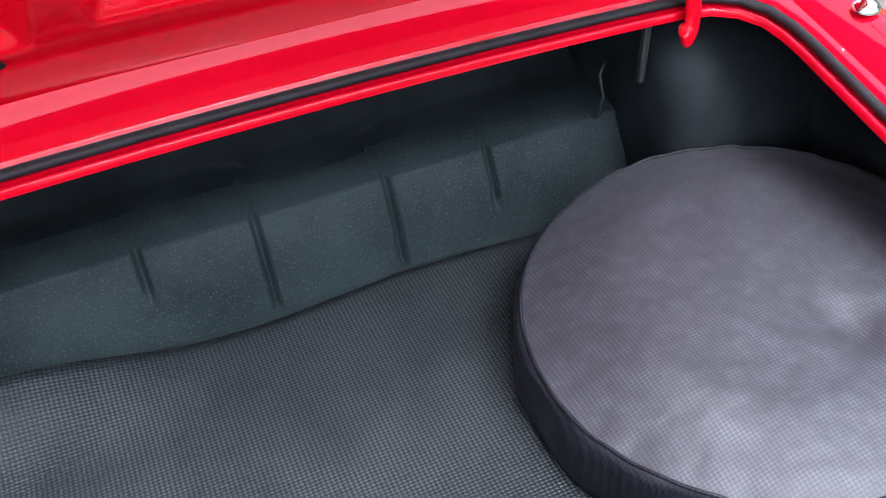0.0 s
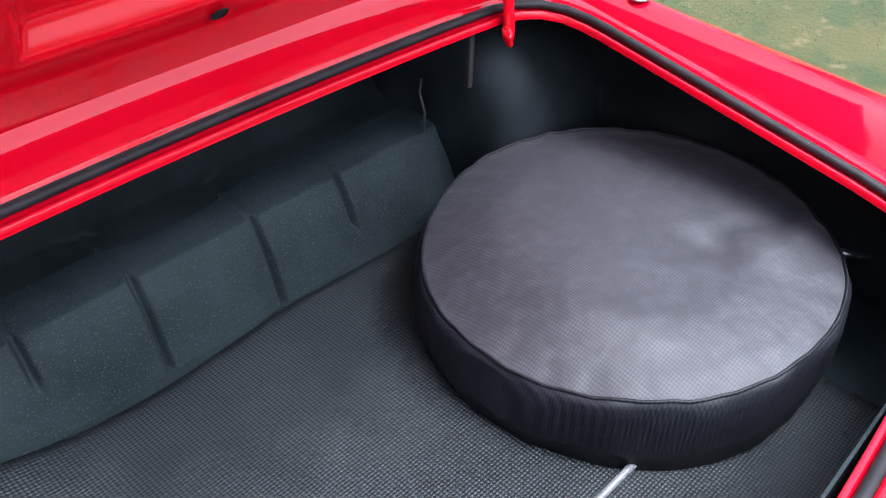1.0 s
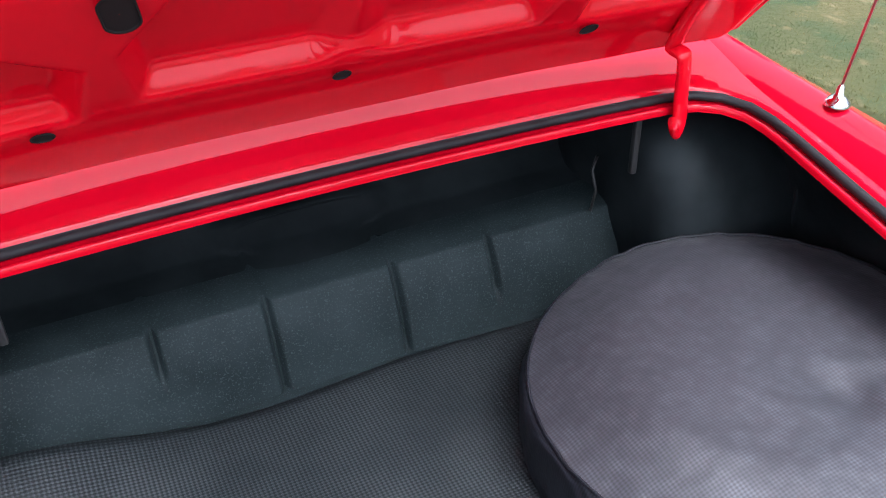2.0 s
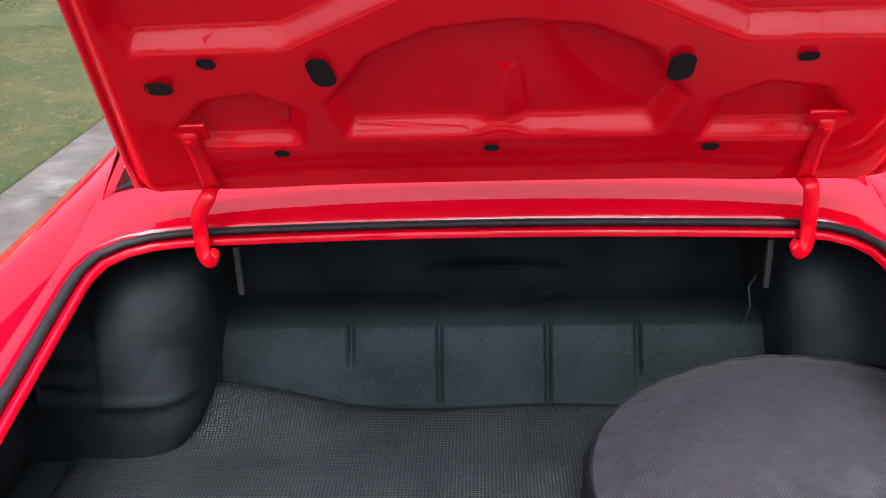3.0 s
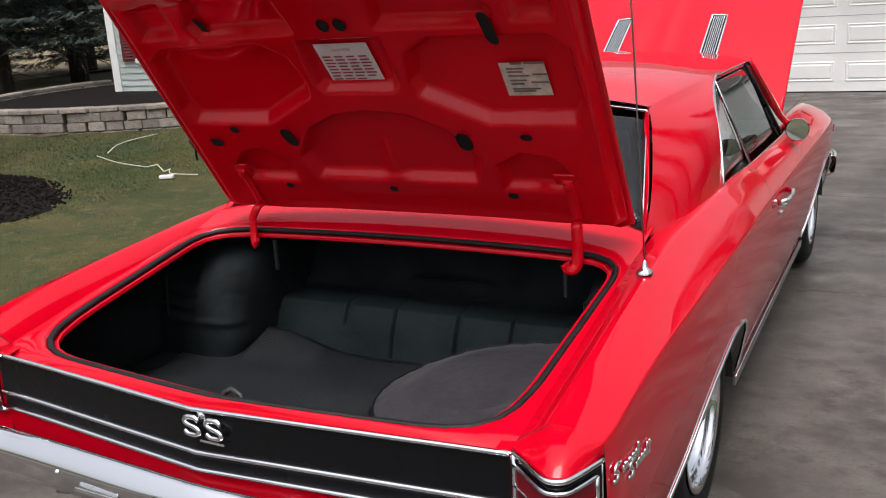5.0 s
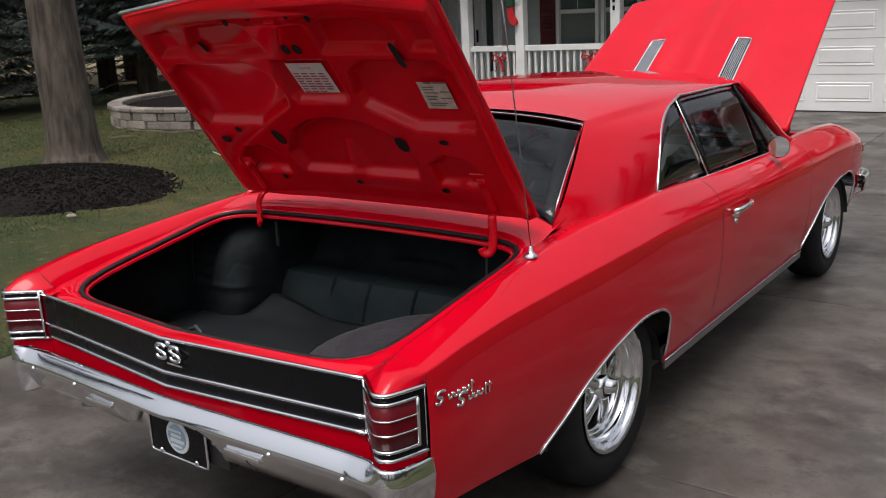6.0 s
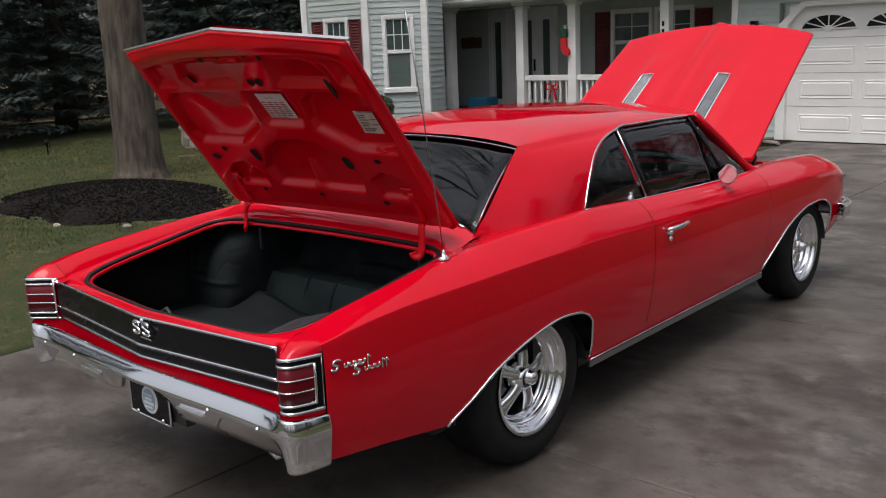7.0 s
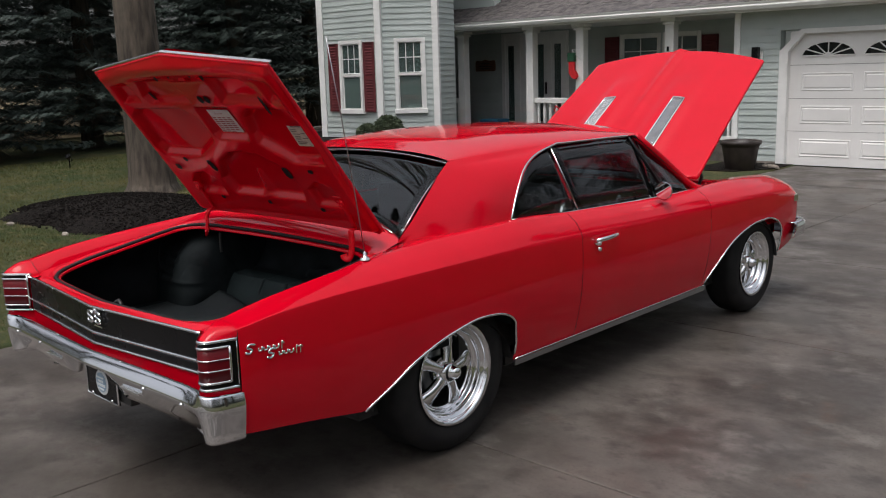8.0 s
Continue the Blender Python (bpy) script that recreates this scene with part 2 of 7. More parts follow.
bsdf(MULCH).inputs["Specular IOR Level"].default_value = 0.1
bumpy(MULCH, 55.0, 1.0, 0.03)
BARK = shader("grey_brown_bark", (0.10, 0.085, 0.07), 0.9)
r_ = mottled(BARK, (0.032, 0.025, 0.019), (0.105, 0.084, 0.064), 14.0, 8.0, stretch=(1, 1, 0.18))
over(BARK, r_, (0.125, 0.102, 0.075), 2.2, 0.58, 0.8)
bumpy(BARK, 26.0, 0.9, 0.02, stretch=(1, 1, 0.2))
NEEDLES = shader("spruce_needles", (0.03, 0.05, 0.04), 0.7)
mottled(NEEDLES, (0.010, 0.021, 0.017), (0.038, 0.058, 0.047), 1.7, 6.0)
DEADTWIG = shader("dead_brown_twigs", (0.07, 0.05, 0.035), 0.9)
mottled(DEADTWIG, (0.045, 0.032, 0.024), (0.11, 0.08, 0.055), 6.0)
STONE = shader("tumbled_wall_stone", (0.24, 0.21, 0.185), 0.85)
r_ = mottled(STONE, (0.19, 0.165, 0.14), (0.32, 0.28, 0.24), 7.0, 7.0, coords="Generated")
varied(STONE, r_, 0.3)
bumpy(STONE, 30.0, 0.6, 0.02)
SIDING = shader("grey_green_vinyl_siding", (0.43, 0.48, 0.46), 0.5)
r_ = mottled(SIDING, (0.40, 0.45, 0.43), (0.46, 0.51, 0.49), 2.0, 4.0)
varied(SIDING, r_, 0.035)
bumpy(SIDING, 60.0, 0.08, 0.003, stretch=(0.1, 0.1, 1))
WHITE = shader("white_painted_trim", (0.78, 0.78, 0.76), 0.45)
mottled(WHITE, (0.72, 0.72, 0.70), (0.82, 0.82, 0.80), 3.0, 5.0)
GARAGE = shader("white_garage_door_paint", (0.78, 0.77, 0.75), 0.4)
mottled(GARAGE, (0.74, 0.73, 0.71), (0.81, 0.80, 0.78), 1.5, 5.0)
SHUTTER = shader("maroon_shutter", (0.13, 0.022, 0.026), 0.5)
mottled(SHUTTER, (0.11, 0.018, 0.022), (0.16, 0.028, 0.032), 5.0, 4.0)
SHINGLE = shader("weathered_shingles", (0.09, 0.08, 0.08), 0.9)
r_ = mottled(SHINGLE, (0.06, 0.055, 0.055), (0.14, 0.125, 0.12), 9.0, 7.0)
bumpy(SHINGLE, 180.0, 0.5, 0.004)
WOOD_DARK = shader("brown_wood", (0.13, 0.06, 0.03), 0.6)
mottled(WOOD_DARK, (0.09, 0.04, 0.02), (0.18, 0.09, 0.045), 12.0, 6.0, stretch=(1, 1, 4))
POT = shader("dark_resin_pot", (0.025, 0.018, 0.016), 0.45)
mottled(POT, (0.02, 0.014, 0.013), (0.035, 0.026, 0.022), 8.0)
FIELD = shader("dry_field", (0.20, 0.155, 0.09), 0.95)
mottled(FIELD, (0.15, 0.115, 0.065), (0.24, 0.19, 0.11), 0.35, 8.0)
bumpy(FIELD, 8.0, 0.6, 0.1)
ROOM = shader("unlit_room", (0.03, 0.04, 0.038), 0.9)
CURTAIN = shader("pale_curtain", (0.30, 0.36, 0.33), 0.8)
RIBBON = shader("red_ribbon", (0.55, 0.01, 0.015), 0.5)
FELT_RED = shader("red_felt", (0.55, 0.015, 0.02), 0.9)
FELT_GREEN = shader("green_felt", (0.015, 0.07, 0.035), 0.9)
LEAF = shader("clipped_evergreen_leaf", (0.03, 0.05, 0.025), 0.6)
mottled(LEAF, (0.03, 0.05, 0.024), (0.085, 0.11, 0.055), 6.0)
CORD = shader("pale_cord", (0.6, 0.58, 0.5), 0.6)
ROD = shader("grey_painted_rod", (0.20, 0.21, 0.23), 0.4)
mottled(ROD, (0.10, 0.105, 0.115), (0.16, 0.165, 0.18), 30.0, 3.0)
BLUE = shader("blue_plastic", (0.02, 0.13, 0.24), 0.5)
METAL = shader("galvanised_steel", (0.35, 0.36, 0.37), 0.35, 1.0)
EMBLEM_BLUE = shader("emblem_pale_blue", (0.32, 0.44, 0.56), 0.4)
EMBLEM_WHITE = shader("emblem_white", (0.75, 0.78, 0.8), 0.4)


# ---- mesh helpers ----
def finish(bm, smooth=False, merge=0.0):
    if merge:
        bmesh.ops.remove_doubles(bm, verts=bm.verts, dist=merge)
    bmesh.ops.recalc_face_normals(bm, faces=bm.faces)
    if smooth:
        for f in bm.faces:
            f.smooth = True


def part(name, bm, material, parent=None, label="", smooth=False, merge=0.0, solid=0.0, offset=-1.0):
    """Links a bmesh as one mesh object, under a thing or a part."""
    finish(bm, smooth, merge)
    me = bpy.data.meshes.new(name)
    bm.to_mesh(me)
    bm.free()
    me.materials.append(material)
    ob = new(name, me)
    if parent is not None:
        ob.parent = parent
    if label:
        ob["label"] = label
    if solid:
        s = ob.modifiers.new("thickness", "SOLIDIFY")
        s.thickness, s.offset = solid, offset
    return ob


def thing(name, place, label, category, group="", kind=""):
    e = new(name)
    e.empty_display_size = 0.1
    e.matrix_basis = place if isinstance(place, Matrix) else Matrix.Translation(place)
    return tagged(e, label, category, group, kind)


def box(bm, x0, x1, y0, y1, z0, z1, bevel=0.0, m=None):
    made = bmesh.ops.create_cube(bm, size=1.0)["verts"]
    for v in made:
        v.co = Vector((x0 + (v.co.x + 0.5) * (x1 - x0), y0 + (v.co.y + 0.5) * (y1 - y0), z0 + (v.co.z + 0.5) * (z1 - z0)))
    if bevel:
        edges = list({e for v in made for e in v.link_edges})
        out = bmesh.ops.bevel(bm, geom=edges, offset=bevel, segments=2, affect="EDGES", profile=0.5)
        made = list({v for f in out["faces"] for v in f.verts} | {v for v in made if v.is_valid})
    if m is not None:
        bmesh.ops.transform(bm, matrix=m, verts=made)
    return bm


def boxed(*a, bevel=0.0, m=None):
    return box(bmesh.new(), *a, bevel=bevel, m=m)


def sheet(rows, bm=None, closed=False):
    """A grid of quads through rows of points."""
    bm = bm or bmesh.new()
    vs = [[bm.verts.new(p) for p in row] for row in rows]
    for a, b in zip(vs, vs[1:]):
        n = len(a)
        for i in range(n if closed else n - 1):
            j = (i + 1) % n
            bm.faces.new((a[i], a[j], b[j], b[i]))
    return bm


def tube(points, radius, sides=8, bm=None, closed=False, flat=1.0, caps=True, radii=None):
    """A round bar along a line of points; flat squashes it across."""
    bm = bm or bmesh.new()
    pts = [Vector(p) for p in points]
    n = len(pts)
    rings, side = [], None
    for i, p in enumerate(pts):
        a = pts[(i - 1) % n] if closed or i else p
        b = pts[(i + 1) % n] if closed or i < n - 1 else p
        d = (b - a).normalized()
        if side is None:
            side = d.cross(Vector((0, 0, 1)))
            if side.length < 0.05:
                side = d.cross(Vector((1, 0, 0)))
        side = (side - d * side.dot(d)).normalized()
        up = d.cross(side)
        r = radii[i] if radii else radius
        rings.append([bm.verts.new(p + side * (math.cos(k * math.tau / sides) * r) + up * (math.sin(k * math.tau / sides) * r * flat)) for k in range(sides)])
    for i in range(n if closed else n - 1):
        a, b = rings[i], rings[(i + 1) % n]
        for k in range(sides):
            j = (k + 1) % sides
            bm.faces.new((a[k], a[j], b[j], b[k]))
    if caps and not closed:
        bm.faces.new(rings[0])
        bm.faces.new(rings[-1])
    return bm


def strip(points, across, up, bm=None, closed=False):
    """A flat bar: rectangle of half-sizes given by two vectors, along points."""
    bm = bm or bmesh.new()
    a, u = Vector(across), Vector(up)
    rows = [[Vector(p) - a - u, Vector(p) + a - u, Vector(p) + a + u, Vector(p) - a + u] for p in points]
    if closed:
        rows.append(rows[0])
    sheet(rows, bm, True)
    if not closed:
        bm.verts.ensure_lookup_table()
        k = len(bm.verts)
        n = len(rows) * 4
        bm.faces.new(bm.verts[k - n:k - n + 4])
        bm.faces.new(bm.verts[k - 4:k])
    return bm


def lathe(profile, sides=32, bm=None, m=None, closed=False):
    """Turns (radius, height) points about z."""
    bm = bm or bmesh.new()
    rows = [[Vector((r * math.cos(k * math.tau / sides), r * math.sin(k * math.tau / sides), h)) for k in range(sides)] for r, h in profile]
    if closed:
        rows.append(rows[0])
    if m is not None:
        rows = [[m @ p for p in row] for row in rows]
    return sheet(rows, bm, True)


def slab(outline, top, bottom, bm=None):
    """A flat plate: an outline in x and y, from bottom to top."""
    bm = bm or bmesh.new()
    a = [bm.verts.new((x, y, top)) for x, y in outline]
    b = [bm.verts.new((x, y, bottom)) for x, y in outline]
    bm.faces.new(a)
    bm.faces.new(b)
    n = len(a)
    for i in range(n):
        j = (i + 1) % n
        bm.faces.new((a[i], a[j], b[j], b[i]))
    return bm


def placed(bm, m):
    bmesh.ops.transform(bm, matrix=m, verts=bm.verts)
    return bm


def ip(y, table):
    """Smooth interpolation through (y, value) pairs."""
    xs = [a for a, _ in table]
    if y <= xs[0]:
        return table[0][1]
    if y >= xs[-1]:
        return table[-1][1]
    i = max(k for k in range(len(xs) - 1) if xs[k] <= y)
    x0, x1, v0, v1 = xs[i], xs[i + 1], table[i][1], table[i + 1][1]
    s = (v1 - v0) / (x1 - x0)
    s0 = (table[i - 1][1] - v0) / (xs[i - 1] - x0) if i else s
    s1 = (table[i + 2][1] - v1) / (xs[i + 2] - x1) if i + 2 < len(xs) else s
    m0 = 0 if s0 * s <= 0 else 2 * s0 * s / (s0 + s)
    m1 = 0 if s1 * s <= 0 else 2 * s1 * s / (s1 + s)
    t = (y - x0) / (x1 - x0)
    h = x1 - x0
    return v0 * (1 + 2 * t) * (1 - t) ** 2 + m0 * h * t * (1 - t) ** 2 + v1 * t * t * (3 - 2 * t) + m1 * h * t * t * (t - 1)


def spaced(a, b, n):
    return [a + (b - a) * i / (n - 1) for i in range(n)]


def arc(cx, cy, r, a0, a1, n):
    return [(cx + r * math.cos(radians(a)), cy + r * math.sin(radians(a))) for a in spaced(a0, a1, n)]


def curve_through(pts, n):
    """n points on a smooth line through pts."""
    ts = list(range(len(pts)))
    return [Vector([ip(t, [(k, p[c]) for k, p in zip(ts, pts)]) for c in range(3)]) for t in spaced(0, len(pts) - 1, n)]



def even(pts, n):
    """n points at even steps along a line of points."""
    run = [0.0]
    for a, b in zip(pts, pts[1:]):
        run.append(run[-1] + (b - a).length)
    out = []
    for d in spaced(0, run[-1], n):
        i = max(k for k in range(len(pts) - 1) if run[k] <= d + 1e-9)
        out.append(pts[i].lerp(pts[i + 1], (d - run[i]) / max(1e-9, run[i + 1] - run[i])))
    return out


# ---- ground ----
def lawn_z(x, y):
    rise = 0.16 * soft_step((-3.0 - x) / 5.0)
    back = 0.5 * soft_step((-20 - x) / 30.0)
    return 0.015 + rise + back + 0.02 * noise.noise(Vector((x * 0.4, y * 0.4, 0)))


def soft_step(t):
    t = min(1.0, max(0.0, t))
    return t * t * (3 - 2 * t)


gx = [-400, -200, -100, -60] + spaced(-40, -4, 60) + spaced(-3.6, -2.52, 6) + [-2.5, -2.49]
gy = [-300, -100, -50] + spaced(-30, 30, 90) + [50, 100, 200, 400]
bm = sheet([[(x, y, lawn_z(x, y) if x < -2.5 else (-0.002 if x == -2.5 else -0.25)) for x in gx] for y in gy])
sheet([[(x, y, -0.25 if x < 2.45 else (-0.01 if x < 2.47 else 0.012 + 0.02 * noise.noise(Vector((x * 0.4, y * 0.4, 0))))) for x in (-2.49, 2.44, 2.455, 2.50, 3.5, 5, 7, 10, 14, 30, 100, 400)] for y in gy], bm)
ground = tagged(part("ground", bm, LAWN, None, smooth=True, merge=0.001), "dormant green and tan lawn", "lawn", kind="structure")

# driveway of concrete slabs with recessed joints
drive = tagged(part("driveway", boxed(-2.48, 2.43, -14.0, 12.95, -0.24, -0.012), CONCRETE, None), "damp stained concrete driveway", "driveway", kind="structure")
LONG = [-2.50, -0.13, 2.45]
CROSS = [-10.4, -8.05, -5.7, -3.35, -1.0, 1.36, 3.68, 6.05, 8.4, 10.75, 12.93]
for i, (xa, xb) in enumerate(zip(LONG, LONG[1:])):
    for k, (ya, yb) in enumerate(zip(CROSS, CROSS[1:])):
        piece = part("concrete_slab", boxed(xa + 0.004, xb - 0.004, ya + 0.004, yb - 0.004, -0.10, 0.0, bevel=0.006), CONCRETE, drive)

# ---- house ----
house = thing("house", (0, 0, 0), "grey-green sided house with white porch and garage", "house")
GAR_Y, EAVE, FLOOR = 12.90, 2.44, 0.30
WALL_Y = 14.50


def wall_block(x0, x1, y0, y1, z0, z1, label=""):
    return part("wall", boxed(x0, x1, y0, y1, z0, z1), SIDING, house, label)


def courses(wall, a, b, z0, z1, step=0.105, out=(0, -1), holes=()):
    """Overlapping siding boards along the foot line a to b; holes are spans (t0, t1, z0, z1) in metres along it."""
    a, b = Vector((*a, 0)), Vector((*b, 0))
    d = (b - a)
    length = d.length
    d.normalize()
    o = Vector((*out, 0)).normalized()
    z = z0
    while z < z1 - 0.02:
        top = min(z + step, z1)
        spans = [(0.0, length)]
        for t0, t1, h0, h1 in holes:
            if top > h0 + 0.01 and z < h1 - 0.01:
                cut = []
                for s0, s1 in spans:
                    if t1 <= s0 or t0 >= s1:
                        cut.append((s0, s1))
                        continue
                    if t0 > s0:
                        cut.append((s0, t0))
                    if t1 < s1:
                        cut.append((t1, s1))
                spans = cut
        for s0, s1 in spans:
            if s1 - s0 < 0.03:
                continue
            bm = bmesh.new()
            rows = []
            for s in (s0, s1):
                p = a + d * s
                rows.append([p + o * 0.002 + Vector((0, 0, z)), p + o * 0.020 + Vector((0, 0, z)), p + o * 0.019 + Vector((0, 0, z + 0.012)), p + o * 0.006 + Vector((0, 0, top)), p + o * 0.002 + Vector((0, 0, top))])
            sheet(rows, bm, True)
            part("siding_board", bm, SIDING, wall)
        z += step


# garage front
g = wall_block(-3.55, -2.80, GAR_Y + 0.02, GAR_Y + 0.2, 0.0, 2.46, "sided garage front")
courses(g, (-3.46, GAR_Y + 0.02), (-2.80, GAR_Y + 0.02), 0.06, 2.44)
g = wall_block(-2.80, 3.60, GAR_Y + 0.02, GAR_Y + 0.2, 2.12, 2.46)
courses(g, (-2.80, GAR_Y + 0.02), (3.60, GAR_Y + 0.02), 2.13, 2.44)
g = wall_block(2.20, 3.60, GAR_Y + 0.02, GAR_Y + 0.2, 0.0, 2.12)
courses(g, (2.20, GAR_Y + 0.02), (3.60, GAR_Y + 0.02), 0.06, 2.13)
part("corner_board", boxed(-3.56, -3.46, GAR_Y - 0.02, GAR_Y + 0.08, 0.0, 2.44), WHITE, house, "white corner board")
part("brick_footing", boxed(-3.55, -2.80, GAR_Y - 0.01, GAR_Y + 0.02, -0.02, 0.06), STONE, house)
# sides, back and roof close the house
part("garage_side_wall", boxed(3.60, 3.80, GAR_Y + 0.02, 20.0, 0, 2.46), SIDING, house)
part("back_wall", boxed(-11.57, 3.80, 20.0, 20.2, 0, 5.4), SIDING, house)
part("garage_inner_wall", boxed(-3.56, -3.46, GAR_Y + 0.2, WALL_Y, 0, 2.46), SIDING, house)

# garage door with raised panels and fan windows, clipped upper corners
DX0, DX1 = -2.66, 2.06
gd = part("garage_door", boxed(DX0, DX1, GAR_Y + 0.09, GAR_Y + 0.13, 0.012, 2.10), GARAGE, house, "white panelled garage door with fan lights")
for col in range(5):
    x0 = -2.47 + col * 1.135 * 0.83
    x1 = x0 + 0.80
    for z0, z1 in ((0.15, 0.43), (0.67, 0.95), (1.18, 1.46)):
        bm = bmesh.new()
        y = GAR_Y + 0.09
        rows = []
        for inset, dy in ((0.0, 0.0), (0.012, -0.010), (0.035, -0.002), (0.055, -0.012)):
            rows.append([(x0 + inset, y + dy, z0 + inset), (x1 - inset, y + dy, z0 + inset), (x1 - inset, y + dy, z1 - inset), (x0 + inset, y + dy, z1 - inset)])
        sheet(rows, bm, True)
        bm.faces.new([bm.verts.new(p) for p in rows[-1]])
        part("door_panel", bm, GARAGE, gd, merge=0.0005)
    cx = (x0 + x1) / 2
    fan = part("fan_light", sheet([[(cx + r * math.cos(a), y_, 1.715 + r * 0.52 * math.sin(a)) for a in spaced(0, math.pi, 25)] for r, y_ in ((0.0, GAR_Y + 0.084), (0.40, GAR_Y + 0.084))]), DARK_PANE, gd, "dark fan-shaped window")
    rim_ = [(cx + 0.405 * math.cos(a), GAR_Y + 0.08, 1.715 + 0.405 * 0.52 * math.sin(a)) for a in spaced(0, math.pi, 21)]
    part("fan_frame", tube(rim_ + [rim_[0]], 0.012, 5), GARAGE, fan)
    for a in (30, 60, 90, 120, 150):
        part("fan_bar", tube([(cx, GAR_Y + 0.079, 1.715), (cx + 0.40 * math.cos(radians(a)), GAR_Y + 0.079, 1.715 + 0.208 * math.sin(radians(a)))], 0.010, 5), GARAGE, fan)
    part("fan_hub", lathe([(0, 0.012), (0.05, 0.01), (0.055, 0)], 18, m=pose(cx, GAR_Y + 0.082, 1.715, 90, 0, 0)), GARAGE, fan)
for z in (0.55, 1.06, 1.58):
    part("section_joint", boxed(DX0, DX1, GAR_Y + 0.087, GAR_Y + 0.0895, z - 0.003, z + 0.003), INK_GREY, gd)
part("door_seal", boxed(DX0, DX1, GAR_Y + 0.085, GAR_Y + 0.13, 0.0, 0.012), RUBBER, gd)
part("door_jamb", boxed(-2.80, -2.66, GAR_Y - 0.01, GAR_Y + 0.10, 0.0, 1.82), WHITE, house, "white garage door trim")
part("door_jamb", boxed(2.06, 2.20, GAR_Y - 0.01, GAR_Y + 0.10, 0.0, 1.82), WHITE, house)
for s, cx in ((1, -2.80), (-1, 2.20)):
    bm = bmesh.new()
    sheet([[(cx, y, 1.80), (cx + s * 0.34, y, 2.13), (cx + s * 0.38, y, 2.06), (cx + s * 0.13, y, 1.78)] for y in (GAR_Y - 0.012, GAR_Y + 0.10)], bm, True)
    a = [bm.verts.new((px, GAR_Y - 0.012, pz)) for px, pz in ((cx, 1.80), (cx + s * 0.34, 2.13), (cx + s * 0.38, 2.06), (cx + s * 0.13, 1.78))]
    bm.faces.new(a)
    part("arch_trim", bm, WHITE, house, "white clipped corner trim", merge=0.0005)
part("door_head_trim", boxed(-2.46, 1.86, GAR_Y - 0.014, GAR_Y + 0.10, 2.06, 2.13), WHITE, house)
for s, cx in ((1, -2.66), (-1, 2.06)):
    bm = bmesh.new()
    bm.faces.new([bm.verts.new((px, GAR_Y + 0.06, pz)) for px, pz in ((cx, 1.80), (cx + s * 0.28, 2.08), (cx, 2.08))])
    part("corner_filler", bm, WHITE, house)
sensor = tagged(part("door_bell_box", boxed(-2.70, -2.66, GAR_Y - 0.03, GAR_Y - 0.012, 1.46, 1.62, bevel=0.004), WHITE, None), "small pale keypad on the garage trim", "keypad")
lantern = thing("wall_lantern", (-3.14, GAR_Y, 1.78), "black wall lantern beside the garage", "wall lamp")
part("lantern_body", boxed(-0.075, 0.03, -0.12, -0.02, -0.09, 0.10, bevel=0.008), BLACK_PAINT, lantern)
part("lantern_plate", boxed(-0.02, 0.07, -0.02, 0.0, -0.10, 0.03, bevel=0.004), WHITE, lantern, "white mounting plate")

# eave, gutter and roof over porch and garage
GX0, GX1 = -10.55, 3.9
part("soffit", boxed(GX0 + 0.05, GX1, GAR_Y - 0.33, WALL_Y, 2.43, 2.46), WHITE, house, "white soffit")
part("fascia", boxed(GX0, GX1, GAR_Y - 0.36, GAR_Y - 0.33, 2.42, 2.56), WHITE, house, "white fascia")
gut = [(0.0, 0.0), (-0.09, 0.0), (-0.115, 0.05), (-0.105, 0.075), (-0.12, 0.10), (-0.125, 0.115), (-0.115, 0.115), (-0.09, 0.07), (-0.08, 0.012), (0.0, 0.012)]
part("gutter", sheet([[(x, GAR_Y - 0.362 + a, 2.455 + b) for a, b in gut] for x in spaced(GX0 - 0.02, GX1, 3)], closed=True), WHITE, house, "white gutter")
roof_o = part("porch_roof", sheet([[(x, y, 2.57 + (y - GAR_Y + 0.40) * 0.45) for x in (GX0, GX1)] for y in (GAR_Y - 0.40, 18.5)]), SHINGLE, house, "weathered dark shingle roof", solid=0.05)
random.seed(4)
bm = bmesh.new()
for r in range(26):
    y = GAR_Y - 0.43 + r * 0.145
    x = GX0 - random.random() * 0.3
    while x < GX1:
        w = random.uniform(0.18, 0.42)
        x1 = min(x + w, GX1)
        if x1 > GX0:
            dz = random.uniform(0.0, 0.010)
            zf = 2.575 + (y - GAR_Y + 0.40) * 0.45
            zb = 2.575 + (y + 0.16 - GAR_Y + 0.40) * 0.45
            box(bm, max(x, GX0), x1 - 0.004, 0, 0.16, 0, 0.012 + dz, m=Matrix.Translation((0, y, zf)) @ pose(0, 0, 0, math.degrees(math.atan(0.45)), 0, 0))
        x += w
sh = tagged(part("shingles", bm, SHINGLE, roof_o), kind="stuff")

